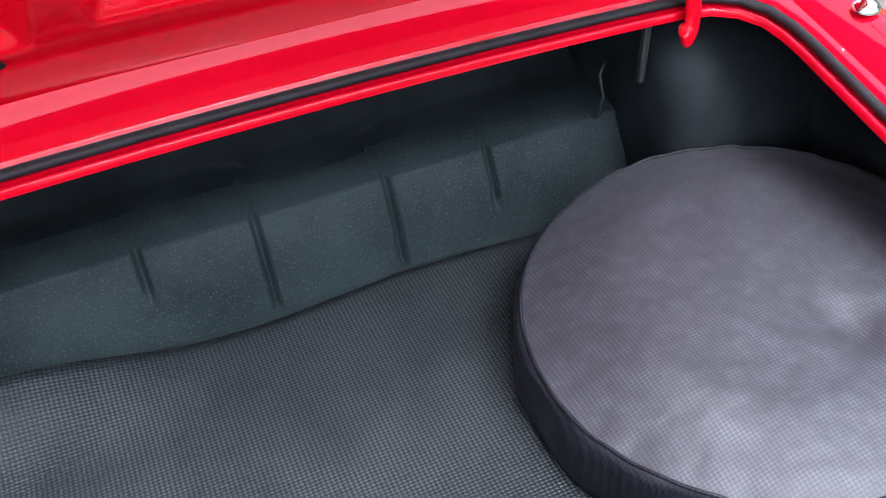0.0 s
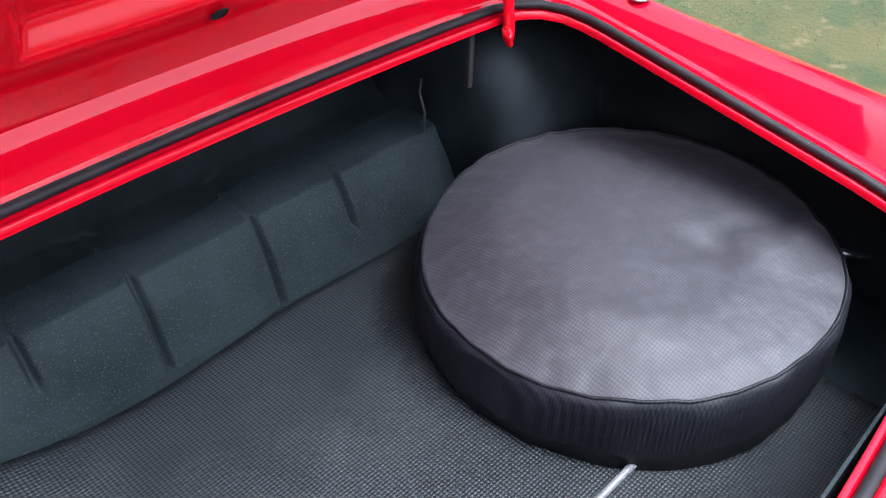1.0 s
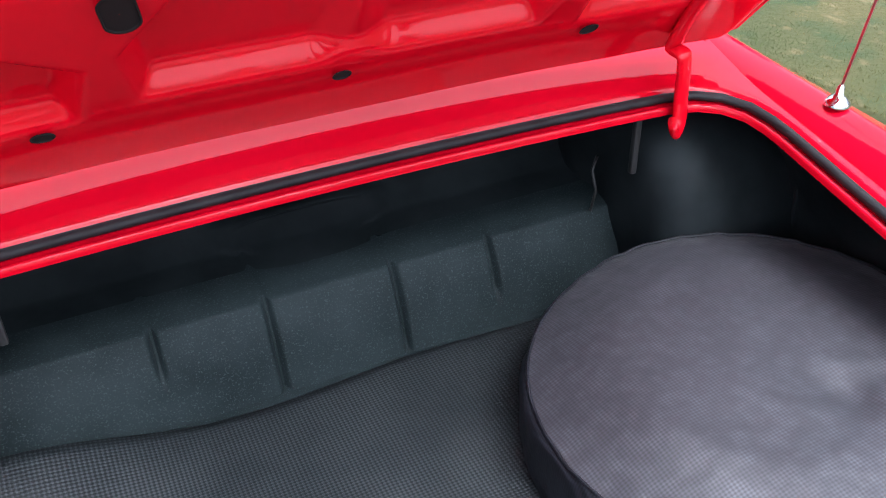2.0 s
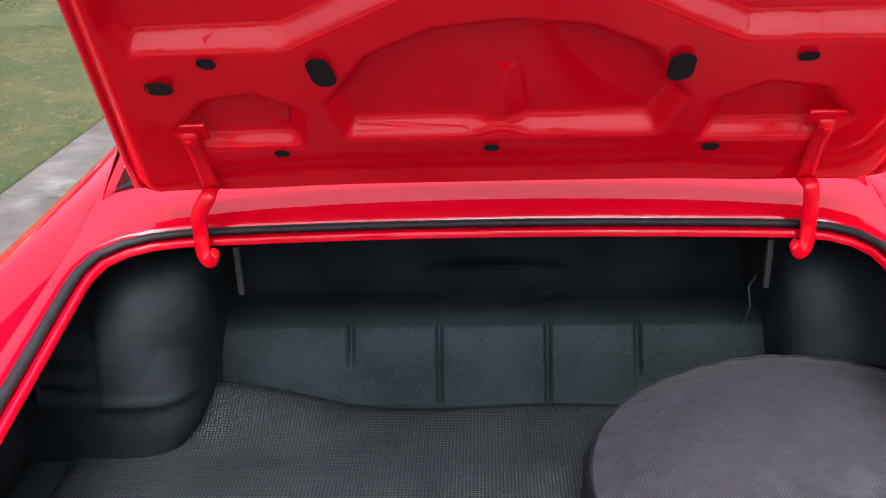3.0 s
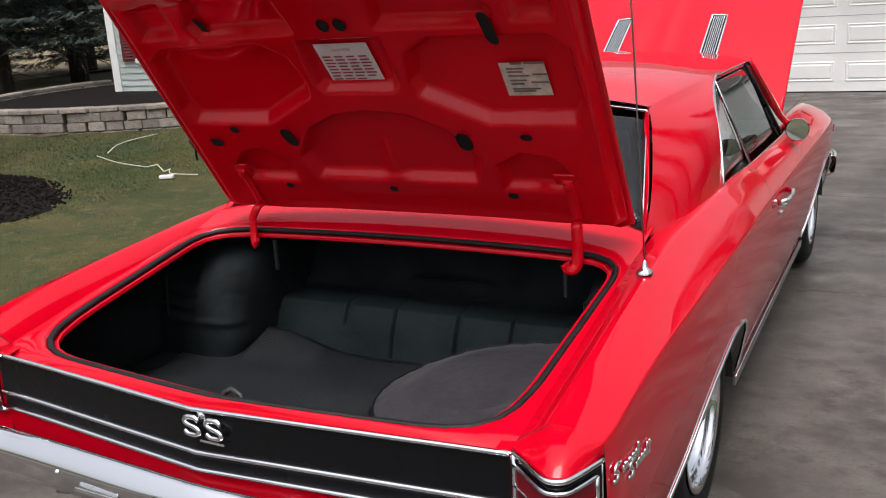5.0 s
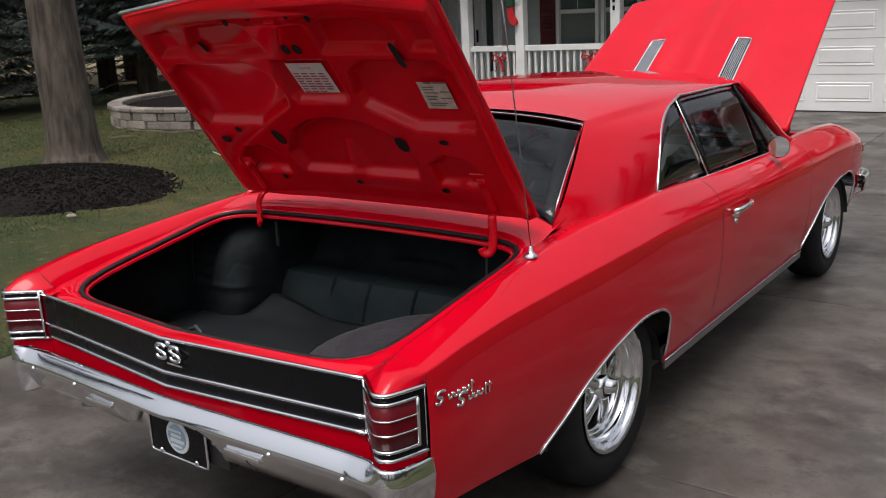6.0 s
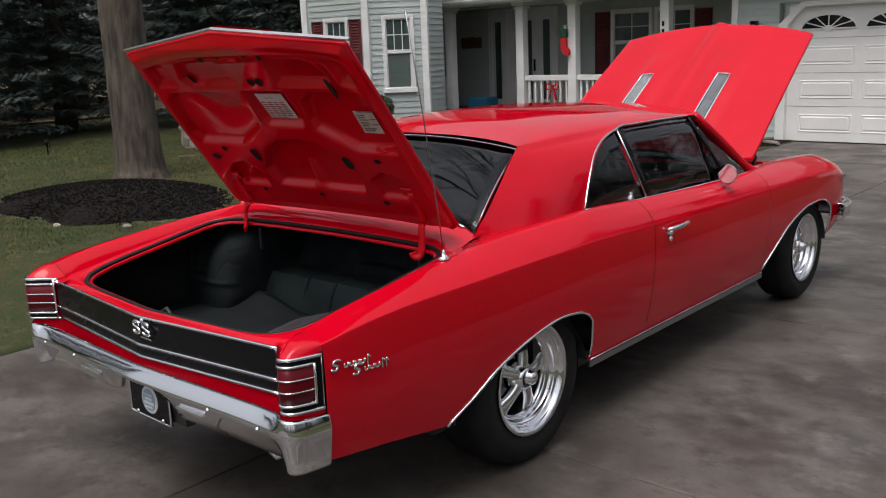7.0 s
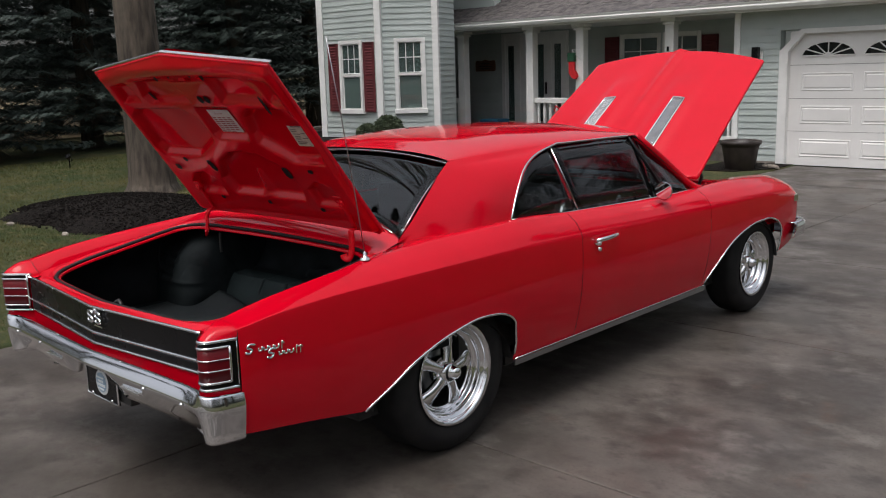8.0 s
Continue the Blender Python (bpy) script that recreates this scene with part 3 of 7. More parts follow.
# porch
porch = part("porch_floor", boxed(-10.45, -3.56, GAR_Y - 0.10, WALL_Y, 0.0, FLOOR), CONCRETE, house, "raised porch floor")
pw = wall_block(-11.2, -3.5, WALL_Y, WALL_Y + 0.2, FLOOR, 2.46, "sided wall under the porch")
DOORX0, DOORX1 = -9.78, -7.98
courses(pw, (-10.70, WALL_Y), (-3.56, WALL_Y), FLOOR, 2.44, holes=[(10.70 + DOORX0, 10.70 + DOORX1, 0.0, 2.40), (10.70 - 6.72, 10.70 - 5.83, 0.9, 2.25), (10.70 - 5.78, 10.70 - 4.98, 0.9, 2.25)])
ent = part("entry_door", boxed(DOORX0, DOORX1, WALL_Y - 0.03, WALL_Y + 0.02, FLOOR, 2.40), WHITE, house, "white front door with sidelights")
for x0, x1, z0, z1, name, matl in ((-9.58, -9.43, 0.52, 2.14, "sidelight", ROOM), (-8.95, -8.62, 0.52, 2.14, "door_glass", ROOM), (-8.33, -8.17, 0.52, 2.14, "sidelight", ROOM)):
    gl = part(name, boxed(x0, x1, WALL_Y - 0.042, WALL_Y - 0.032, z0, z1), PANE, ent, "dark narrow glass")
for x in (-9.70, -9.28, -8.45, -8.07, -9.08):
    part("door_stile", boxed(x - 0.03, x + 0.03, WALL_Y - 0.05, WALL_Y - 0.028, FLOOR, 2.36, bevel=0.004), WHITE, ent)
part("door_lever", boxed(-8.55, -8.52, WALL_Y - 0.09, WALL_Y - 0.05, 1.10, 1.35, bevel=0.006), BLACK_PAINT, ent, "black door handle")
sign_ = thing("wooden_sign", (-10.26, WALL_Y - 0.03, 1.73), "carved brown wooden sign on the porch wall", "sign")
part("sign_board", placed(slab([(-0.29, -0.09), (-0.27, -0.12), (0.27, -0.12), (0.29, -0.08), (0.29, 0.08), (0.26, 0.12), (0.12, 0.11), (0.0, 0.135), (-0.12, 0.11), (-0.26, 0.12), (-0.29, 0.08)], 0.0, -0.03), pose(0, 0, 0, 90, 0, 0)), WOOD_DARK, sign_)
for z, w in ((0.05, 0.12), (-0.01, 0.2), (-0.06, 0.16)):
    part("carved_bar", boxed(-w, w, -0.008, 0.001, z - 0.012, z + 0.012), POT, sign_)


def window_unit(name, cx, y, w, z0, z1, grid_cols=3, parent=house, m=None, label="white double-hung window"):
    """A double-hung window facing -y at its own origin, then placed by m."""
    e = new(name)
    e.parent = parent
    e["label"] = label
    e.matrix_basis = m if m is not None else Matrix.Translation((cx, y, 0))
    h = w / 2
    zm = (z0 + z1) / 2 + 0.02
    for n_, (a, b, c, d) in (("side_casing", (-h, -h + 0.07, z0, z1)), ("side_casing", (h - 0.07, h, z0, z1)), ("head_casing", (-h + 0.07, h - 0.07, z1 - 0.07, z1)), ("sill", (-h - 0.02, h + 0.02, z0 - 0.03, z0 + 0.05))):
        part(n_, boxed(a, b, -0.05 if n_ != "sill" else -0.07, 0.03, c, d, bevel=0.004), WHITE, e)
    part("meeting_rail", boxed(-h + 0.07, h - 0.07, -0.035, 0.01, zm - 0.02, zm + 0.02), WHITE, e)
    for n_, a, b, yy in (("upper_pane", zm + 0.02, z1 - 0.07, -0.012), ("lower_pane", z0 + 0.05, zm - 0.02, -0.005)):
        p = part(n_, boxed(-h + 0.07, h - 0.07, yy, yy + 0.006, a, b), PANE, e)
        part("sash", tube([(-h + 0.08, yy - 0.008, a + 0.01), (h - 0.08, yy - 0.008, a + 0.01), (h - 0.08, yy - 0.008, b - 0.01), (-h + 0.08, yy - 0.008, b - 0.01)], 0.014, 4, closed=True), WHITE, p)
    for k in range(1, grid_cols):
        x = -h + 0.07 + (w - 0.14) * k / grid_cols
        part("muntin", boxed(x - 0.008, x + 0.008, -0.018, -0.012, zm + 0.02, z1 - 0.07), WHITE, e)
    part("muntin", boxed(-h + 0.07, h - 0.07, -0.018, -0.012, (zm + z1) / 2 - 0.03, (zm + z1) / 2 - 0.014), WHITE, e)
    part("blind", boxed(-h + 0.07, h - 0.07, 0.05, 0.056, zm - 0.02, z1 - 0.07), CURTAIN, e, "pale blind behind the upper pane")
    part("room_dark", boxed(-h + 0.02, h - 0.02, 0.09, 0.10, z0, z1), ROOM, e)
    return e


def shutter(x, y, z0, z1, w=0.36, m=None):
    e = new("shutter")
    e.parent = house
    e["label"] = "maroon louvred shutter"
    e.matrix_basis = m if m is not None else Matrix.Translation((x, y, 0))
    h = w / 2
    part("shutter_frame", tube([(-h + 0.03, -0.03, z0 + 0.03), (h - 0.03, -0.03, z0 + 0.03), (h - 0.03, -0.03, z1 - 0.03), (-h + 0.03, -0.03, z1 - 0.03)], 0.03, 4, closed=True, flat=0.7), SHUTTER, e)
    part("shutter_rail", boxed(-h + 0.04, h - 0.04, -0.045, -0.015, (z0 + z1) / 2 - 0.03, (z0 + z1) / 2 + 0.03), SHUTTER, e)
    part("shutter_back", boxed(-h + 0.03, h - 0.03, -0.022, 0.0, z0 + 0.03, z1 - 0.03), SHUTTER, e)
    n = int((z1 - z0) / 0.055)
    bm = bmesh.new()
    for k in range(n):
        z = z0 + 0.06 + (z1 - z0 - 0.12) * k / n
        box(bm, -h + 0.06, h - 0.06, -0.004, 0.004, -0.022, 0.022, m=Matrix.Translation((0, -0.028, z + 0.02)) @ pose(0, 0, 0, -35, 0, 0))
    part("louvres", bm, SHUTTER, e)


window_unit("porch_window", -6.275, WALL_Y, 0.90, 0.95, 2.25, 2)
window_unit("porch_window", -5.38, WALL_Y, 0.80, 0.95, 2.25, 2)
shutter(-6.92, WALL_Y, 0.95, 2.24)
shutter(-4.80, WALL_Y, 0.95, 2.20)


def porch_post(x):
    e = new("porch_post")
    e.parent = house
    e["label"] = "square white porch post"
    e.matrix_basis = Matrix.Translation((x, GAR_Y + 0.02, FLOOR))
    part("shaft", boxed(-0.085, 0.085, -0.085, 0.085, 0.0, 2.08, bevel=0.008), WHITE, e)
    part("capital", boxed(-0.115, 0.115, -0.115, 0.115, 2.02, 2.06, bevel=0.006), WHITE, e)
    part("capital", boxed(-0.14, 0.14, -0.14, 0.14, 2.07, 2.13, bevel=0.008), WHITE, e)
    part("plinth", boxed(-0.11, 0.11, -0.11, 0.11, 0.0, 0.10, bevel=0.006), WHITE, e)


for x in (-9.52, -7.74, -6.57, -4.72):
    porch_post(x)
part("porch_end_post", boxed(-10.42, -10.28, GAR_Y - 0.05, GAR_Y + 0.10, FLOOR, 2.44), WHITE, house, "white wall post")


def railing(x0, x1):
    e = new("porch_railing")
    e.parent = house
    e["label"] = "white porch railing with square balusters"
    y = GAR_Y + 0.02
    part("top_rail", boxed(x0, x1, y - 0.05, y + 0.05, 0.98, 1.08, bevel=0.008), WHITE, e)
    part("bottom_rail", boxed(x0, x1, y - 0.03, y + 0.03, 0.38, 0.44, bevel=0.005), WHITE, e)
    n = max(2, int((x1 - x0) / 0.125))
    for k in range(n):
        x = x0 + (x1 - x0) * (k + 0.5) / n
        part("baluster", boxed(x - 0.02, x + 0.02, y - 0.02, y + 0.02, 0.44, 0.98), WHITE, e)


railing(-10.28, -9.61)
railing(-7.65, -6.66)
railing(-6.48, -4.81)
railing(-4.63, -3.56)

# bay at the left of the porch
BY = 10.35
BL, BR = -10.95, -9.30
bay_pts = [(BL - 0.62, BY + 0.62), (BL, BY), (BR, BY), (BR + 0.75, BY + 0.75), (BR + 0.45, 11.9), (-10.2, 13.2)]
BZ = 5.4
for (a, b), win in zip(zip(bay_pts, bay_pts[1:]), (False, True, True, False, False)):
    d = Vector((b[0] - a[0], b[1] - a[1], 0))
    length = d.length
    d.normalize()
    o = Vector((d.y, -d.x, 0))
    ang = math.degrees(math.atan2(d.y, d.x))
    w = part("wall", boxed(0, length, 0.0, 0.15, 0.0, BZ, m=pose(a[0], a[1], 0, 0, 0, ang)), SIDING, house, "sided bay wall")
    holes = []
    if win:
        wide = 0.66 if length > 1.5 else 0.58
        c = length * 0.52
        holes = [(c - wide / 2, c + wide / 2, 0.90, 2.29)]
        m = pose(a[0], a[1], 0, 0, 0, ang) @ Matrix.Translation((c, 0, 0))
        window_unit("bay_window", 0, 0, wide, 0.92, 2.27, 3, m=m)
        if length > 1.5:
            for sx in (-1, 1):
                shutter(0, 0, 0.90, 2.25, 0.32, m=m @ Matrix.Translation((sx * (wide / 2 + 0.18), 0, 0)))
    courses(w, a, b, 0.20, BZ, holes=holes, out=(o.x, o.y))
for (x, y) in bay_pts[:4]:
    part("corner_board", boxed(-0.06, 0.06, -0.045, 0.045, 0.15, BZ, m=pose(x, y - 0.02, 0, 0, 0, 22)), WHITE, house, "white corner board")
part("bay_side_wall", boxed(-11.57, -11.42, 11.05, 20.0, 0.0, BZ), SIDING, house)
part("upper_wall", boxed(-12.2, -8.9, 13.2, 13.4, 2.4, BZ), SIDING, house)
part("house_roof", boxed(-11.9, -8.4, 9.9, 20.5, BZ, BZ + 0.25), SHINGLE, house, "shingled main roof")
down = [(-10.38, GAR_Y - 0.40, 2.46), (-10.42, GAR_Y - 0.38, 2.36), (-10.20, GAR_Y - 0.16, 2.22), (-10.20, GAR_Y - 0.10, 2.0), (-10.20, GAR_Y - 0.10, 0.2)]
part("downspout", tube(down, 0.04, 6), WHITE, house, "white downspout")
part("upper_downspout", tube([(-10.15, GAR_Y - 0.1, 4.2), (-10.15, GAR_Y - 0.1, 3.1), (-10.45, GAR_Y - 0.25, 2.75), (-10.50, GAR_Y - 0.32, 2.58)], 0.045, 6), WHITE, house, "white downspout")

# ---- the red car ----
car = thing("car", (0, 0, 0), "glossy red two-door hardtop car with open trunk and raised hood", "car")

WIDTH = [(0.06, 0.888), (0.2, 0.902), (0.7, 0.906), (1.4, 0.912), (2.2, 0.908), (3.0, 0.908), (3.6, 0.908), (4.2, 0.904), (4.55, 0.89), (4.75, 0.865), (4.84, 0.83)]
Z_LOW = [(0.06, 0.818), (0.12, 0.829), (0.3, 0.852), (0.56, 0.864), (0.85, 0.866), (1.2, 0.868), (1.56, 0.868), (2.2, 0.858), (3.0, 0.842), (3.4, 0.836), (4.0, 0.825), (4.5, 0.795), (4.75, 0.75), (4.84, 0.70)]
Z_HIGH = [(0.06, 0.834), (0.2, 0.868), (0.4, 0.898), (0.65, 0.924), (0.85, 0.941), (1.05, 0.954), (1.3, 0.963), (1.6, 0.967), (2.2, 0.945), (2.95, 0.925), (3.4, 0.917), (3.8, 0.915), (4.4, 0.885), (4.7, 0.83), (4.84, 0.75)]
X_RIDGE = [(0.06, 0.795), (1.0, 0.795), (1.4, 0.812), (1.7, 0.828), (3.4, 0.828), (3.7, 0.80), (4.84, 0.78)]
X_IN = [(0.06, 0.725), (0.9, 0.725), (1.1, 0.735), (1.4, 0.77), (1.7, 0.80), (3.3, 0.80), (3.5, 0.765), (3.7, 0.735), (4.5, 0.725), (4.84, 0.72)]
REAR_ARCH = [(0.70, 0.352), (0.74, 0.376), (0.83, 0.425), (0.96, 0.505), (1.17, 0.575), (1.35, 0.602), (1.47, 0.592), (1.57, 0.553), (1.615, 0.48), (1.625, 0.36)]
FRONT_ARCH = [(3.47, 0.345), (3.57, 0.445), (3.71, 0.56), (3.86, 0.615), (4.02, 0.642), (4.18, 0.645), (4.30, 0.625), (4.42, 0.565), (4.475, 0.48), (4.485, 0.37)]


def soft(v, a, b):
    t = min(1.0, max(0.0, (v - a) / (b - a)))
    return t * t * (3 - 2 * t)


def deck_z(y):
    return 0.80 + 0.164 * (y - 0.11)


def lower_edge(y):
    if y < 0.70:
        return ip(y, [(0.06, 0.455), (0.4, 0.405), (0.70, 0.352)])
    if y <= 1.625:
        return ip(y, REAR_ARCH)
    if y < 3.47:
        return 0.328
    if y <= 4.485:
        return ip(y, FRONT_ARCH)
    return ip(y, [(4.485, 0.36), (4.84, 0.43)])


def side_x(y, z):
    w, zl = ip(y, WIDTH), ip(y, Z_LOW)
    if z >= zl:
        return w
    t = (zl - z) / (zl - 0.33)
    return w + 0.010 * math.sin(math.pi * min(t, 1.0)) - 0.055 * max(t, 0) ** 2.4


def side_section(y, sign):
    zl, zh, zb, w, xi = ip(y, Z_LOW), ip(y, Z_HIGH), lower_edge(y), ip(y, WIDTH), ip(y, X_IN)
    zi = (deck_z(y) + 0.002 if y < 0.9 else ip(y, [(0.9, deck_z(0.9) + 0.002), (1.15, 0.966), (1.7, 0.977), (2.2, 0.953), (3.4, 0.922), (3.7, 0.928), (4.4, 0.90), (4.7, 0.845), (4.84, 0.76)]))
    xr, near = ip(y, X_RIDGE), soft(y, 1.2, 2.3)
    crease, ridge, inner_ = Vector((w, zl)), Vector((xr, zh)), Vector((xi, zi))
    f, g = 0.005 + 0.022 * near, 0.012 + 0.014 * near
    slope, fall = (ridge - crease).normalized(), (inner_ - ridge).normalized()
    pts = [(side_x(y, z), z) for z in spaced(zb, zl - f, 13)]
    a, b = Vector(pts[-1]), crease + slope * f
    pts += [tuple(a * (1 - t) ** 2 + crease * (2 * t * (1 - t)) + b * t * t) for t in (0.33, 0.67, 1.0)]
    c, d = ridge - slope * g, ridge + fall * g
    bulge = Vector((-slope.y, slope.x)) * (-0.006 if slope.x < 0 else 0.006)
    pts += [tuple(b.lerp(c, t) + bulge * (4 * t * (1 - t))) for t in (0.25, 0.5, 0.75, 1.0)]
    pts += [tuple(c * (1 - t) ** 2 + ridge * (2 * t * (1 - t)) + d * t * t) for t in (0.33, 0.67, 1.0)]
    pts.append((xi, zi))
    pts.append((xi - 0.004, zi - 0.022))
    return [(sign * x, y, z) for x, z in pts]


def side_panel(name, y0, y1, sign, label, extra=()):
    ys = sorted(set([round(v, 4) for v in spaced(y0, y1, max(6, int((y1 - y0) / 0.035)))] + [v for v in extra if y0 < v < y1]))
    return part(name, sheet([side_section(y, sign) for y in ys]), RED, car, label, smooth=True)


EXTRA = [0.705, 0.72, 1.585, 1.60, 1.612, 1.62, 1.6249, 1.6256, 3.4695, 3.475, 4.44, 4.46, 4.475, 4.48, 4.4849, 4.4856]
for sign in (1, -1):
    side_panel("quarter_panel", 0.118, 2.1140, sign, "rear quarter panel with flat shoulder", EXTRA)
    fender = side_panel("front_fender", 3.4440, 4.84, sign, "front fender", EXTRA)
    door = side_panel("door", 2.1180, 3.4400, sign, "long red door", EXTRA)
    # chrome lips round the wheel openings, and the rocker strip
    for table in (REAR_ARCH, FRONT_ARCH):
        ys = sorted(set(spaced(table[0][0], table[-1][0] - 0.004, 34) + [table[-1][0] - 0.002, table[-1][0]]))
        part("wheel_opening_trim", tube([(sign * (side_x(y, ip(y, table)) + 0.002), y, ip(y, table)) for y in ys], 0.006, 6), CHROME, car, "thin chrome wheel opening trim", smooth=True)
    part("rocker_trim", strip([(sign * (side_x(y, 0.345) + 0.002), y, 0.314) for y in spaced(1.632, 3.468, 16)], (0.005, 0, 0), (0, 0, 0.013)), METAL, car, "bright metal rocker strip")
    part("rocker_bead", tube([(sign * (side_x(y, 0.345) + 0.006), y, 0.334) for y in spaced(1.632, 3.468, 16)], 0.0035, 6), CHROME, car, smooth=True)
    part("inner_sill", boxed(*sorted((sign * 0.55, sign * 0.80)), 1.64, 3.46, 0.285, 0.34), ENGINE, car)
    for y in (2.116, 3.442):
        line = [(p[0] - sign * 0.0035, p[1], p[2] - (0.003 if k > 13 else 0.0)) for k, p in enumerate(side_section(y, sign)[:-1])]
        part("door_gap", tube(line, 0.0026, 6), HOLE, car)
    # door handle with push button and lock
    if sign == 1:
        hx = side_x(2.3, 0.81)
        h = part("door_handle", tube([(hx + 0.002, 2.215, 0.805), (hx + 0.03, 2.235, 0.812), (hx + 0.036, 2.30, 0.815), (hx + 0.03, 2.38, 0.818), (hx + 0.004, 2.405, 0.818)], 0.009, 8, flat=1.3), CHROME, door, "chrome door handle", smooth=True)
        part("push_button", lathe([(0, 0.03), (0.012, 0.028), (0.014, 0.0)], 14, m=pose(hx, 2.232, 0.795, 0, 90, 0)), CHROME, h, smooth=True)
        part("door_lock", lathe([(0, 0.012), (0.010, 0.010), (0.012, 0.0)], 14, m=pose(hx, 2.262, 0.758, 0, 90, 0)), CHROME, door, "round chrome lock", smooth=True)
        # side marker badge on the fender
        part("fender_badge", boxed(0.888, 0.897, 4.64, 4.70, 0.70, 0.745, bevel=0.003), CHROME, fender, "small chrome fender badge")

# ---- deck frame round the trunk opening ----
def tail_y(x):
    return 0.040 + 0.045 * (abs(x + 0.035) / 0.73)


def opening_outline():
    pts = []
    for x in spaced(-0.50, 0.50, 25):
        pts.append((x, 0.089 + 0.045 * (abs(x) / 0.55) ** 1.3))
    rear_corner = [(0.56, 0.140), (0.605, 0.158), (0.638, 0.19), (0.655, 0.23), (0.663, 0.28)]
    right = [(0.668 + 0.01 * t, 0.33 + 0.47 * t) for t in spaced(0, 1, 12)]
    front_corner = [(0.676, 0.835), (0.668, 0.872), (0.645, 0.902), (0.61, 0.920), (0.56, 0.928)]
    half = rear_corner + right + front_corner
    pts += half
    pts += [(x, 0.930 + 0.006 * (1 - (x / 0.5) ** 2)) for x in spaced(0.50, -0.50, 25)]
    pts += [(-x, y) for x, y in reversed(half)]
    return pts


OPEN = opening_outline()


def offset_ring(d):
    n = len(OPEN)
    out = []
    for i, (x, y) in enumerate(OPEN):
        a, b = OPEN[i - 1], OPEN[(i + 1) % n]
        tx, ty = b[0] - a[0], b[1] - a[1]
        s = math.hypot(tx, ty)
        out.append((x + ty / s * d, y - tx / s * d))
    return out


def outer_edge(x, y):
    """Where the way from the middle of the opening out through a place meets the rim of the deck."""
    cx, cy = 0.0, 0.55
    dx, dy = x - cx, y - cy
    t = 1.0
    while t < 3:
        px, py = cx + dx * t, cy + dy * t
        if abs(px) >= 0.728 or py <= tail_y(px) + 0.004 or py >= 1.25 - 0.08 * (abs(px) / 0.7) ** 2:
            break
        t += 0.002
    return px, py


def crown(x):
    return 0.010 * (1 - min(1.0, (x / 0.73) ** 2))


rows = []
for d, dz in ((0.0, -0.026), (0.0, -0.016), (0.003, -0.013), (0.010, -0.018), (0.024, -0.020), (0.031, -0.004), (0.036, 0.0)):
    rows.append([(x, y, deck_z(min(max(y, 0.02), 1.02)) + crown(x) + dz) for x, y in offset_ring(d)])
rim = [outer_edge(x, y) for x, y in offset_ring(0.036)]
mid = offset_ring(0.036)
for f in (0.35, 0.7, 1.0):
    row = []
    for (ax, ay), (bx, by) in zip(mid, rim):
        x, y = ax + (bx - ax) * f, ay + (by - ay) * f
        drop = 0.022 * f * f * (1 - soft(abs(bx), 0.69, 0.722)) if by < 0.125 else 0.0
        row.append((x, y, deck_z(min(y, 0.95)) + 0.285 * max(0.0, y - 0.95) + crown(x) - drop))
    rows.append(row)
deck = part("rear_deck", sheet(rows, closed=True), RED, car, "red deck frame with gutter round the trunk opening", smooth=True)
for sign in (1, -1):
    part("deck_corner", sheet([[(sign * x, tail_y(sign * x) + 0.002 + (0.165 - tail_y(sign * x)) * t, deck_z(tail_y(sign * x) + 0.002 + (0.165 - tail_y(sign * x)) * t) + crown(x) - 0.006) for x in spaced(0.690, 0.740, 6)] for t in spaced(0, 1, 6)]), RED, deck, smooth=True)
part("trunk_seal", tube([(x, y, deck_z(min(y, 1.02)) + crown(x) - 0.009) for x, y in offset_ring(0.020)], 0.0085, 8, closed=True, flat=0.8), RUBBER, car, "black rubber trunk seal", smooth=True)

# ---- tail panel, strips, emblem ----
def zt(x):
    return 0.775 + 0.017 * min(1.0, abs(x + 0.035) / 0.74)


def zl_(x):
    return 0.667 + 0.018 * min(1.0, abs(x + 0.035) / 0.74)


XS = spaced(-0.724, 0.724, 43)


def tail_line(f, out):
    return [(x, tail_y(x) - out, f(x)) for x in XS]


part("tail_panel", sheet([tail_line(lambda x: deck_z(tail_y(x)) + crown(x) - 0.022 * (1 - soft(abs(x), 0.69, 0.722)), -0.004), tail_line(lambda x: zt(x) + 0.004, 0.004), tail_line(lambda x: zt(x) - 0.01, 0.0), tail_line(lambda x: zl_(x) - 0.03, 0.0), tail_line(lambda x: zl_(x) - 0.07, 0.004), tail_line(lambda x: 0.50, -0.02)]), RED, car, "red tail panel below the deck", smooth=True)
part("tail_panel_insert", sheet([tail_line(lambda x: zt(x) - 0.004, 0.003), tail_line(lambda x: zt(x) - 0.009, 0.007), tail_line(lambda x: zl_(x) + 0.005, 0.007), tail_line(lambda x: zl_(x) - 0.002, 0.003)]), BLACK_PAINT, car, "satin black tail panel insert")
part("tail_panel_lower_insert", sheet([tail_line(lambda x: zl_(x) - 0.006, 0.003), tail_line(lambda x: zl_(x) - 0.012, 0.006), tail_line(lambda x: zl_(x) - 0.036, 0.006), tail_line(lambda x: zl_(x) - 0.04, 0.003)]), BLACK_PAINT, car)
for f, name, r in ((lambda x: zt(x), "upper_tail_strip", 0.0065), (lambda x: zl_(x) + 0.002, "lower_tail_strip", 0.007), (lambda x: zl_(x) - 0.042, "bottom_tail_strip", 0.0075)):
    part(name, tube(tail_line(f, 0.008), r, 8, flat=0.9), CHROME, car, "thin chrome strip across the tail", smooth=True)


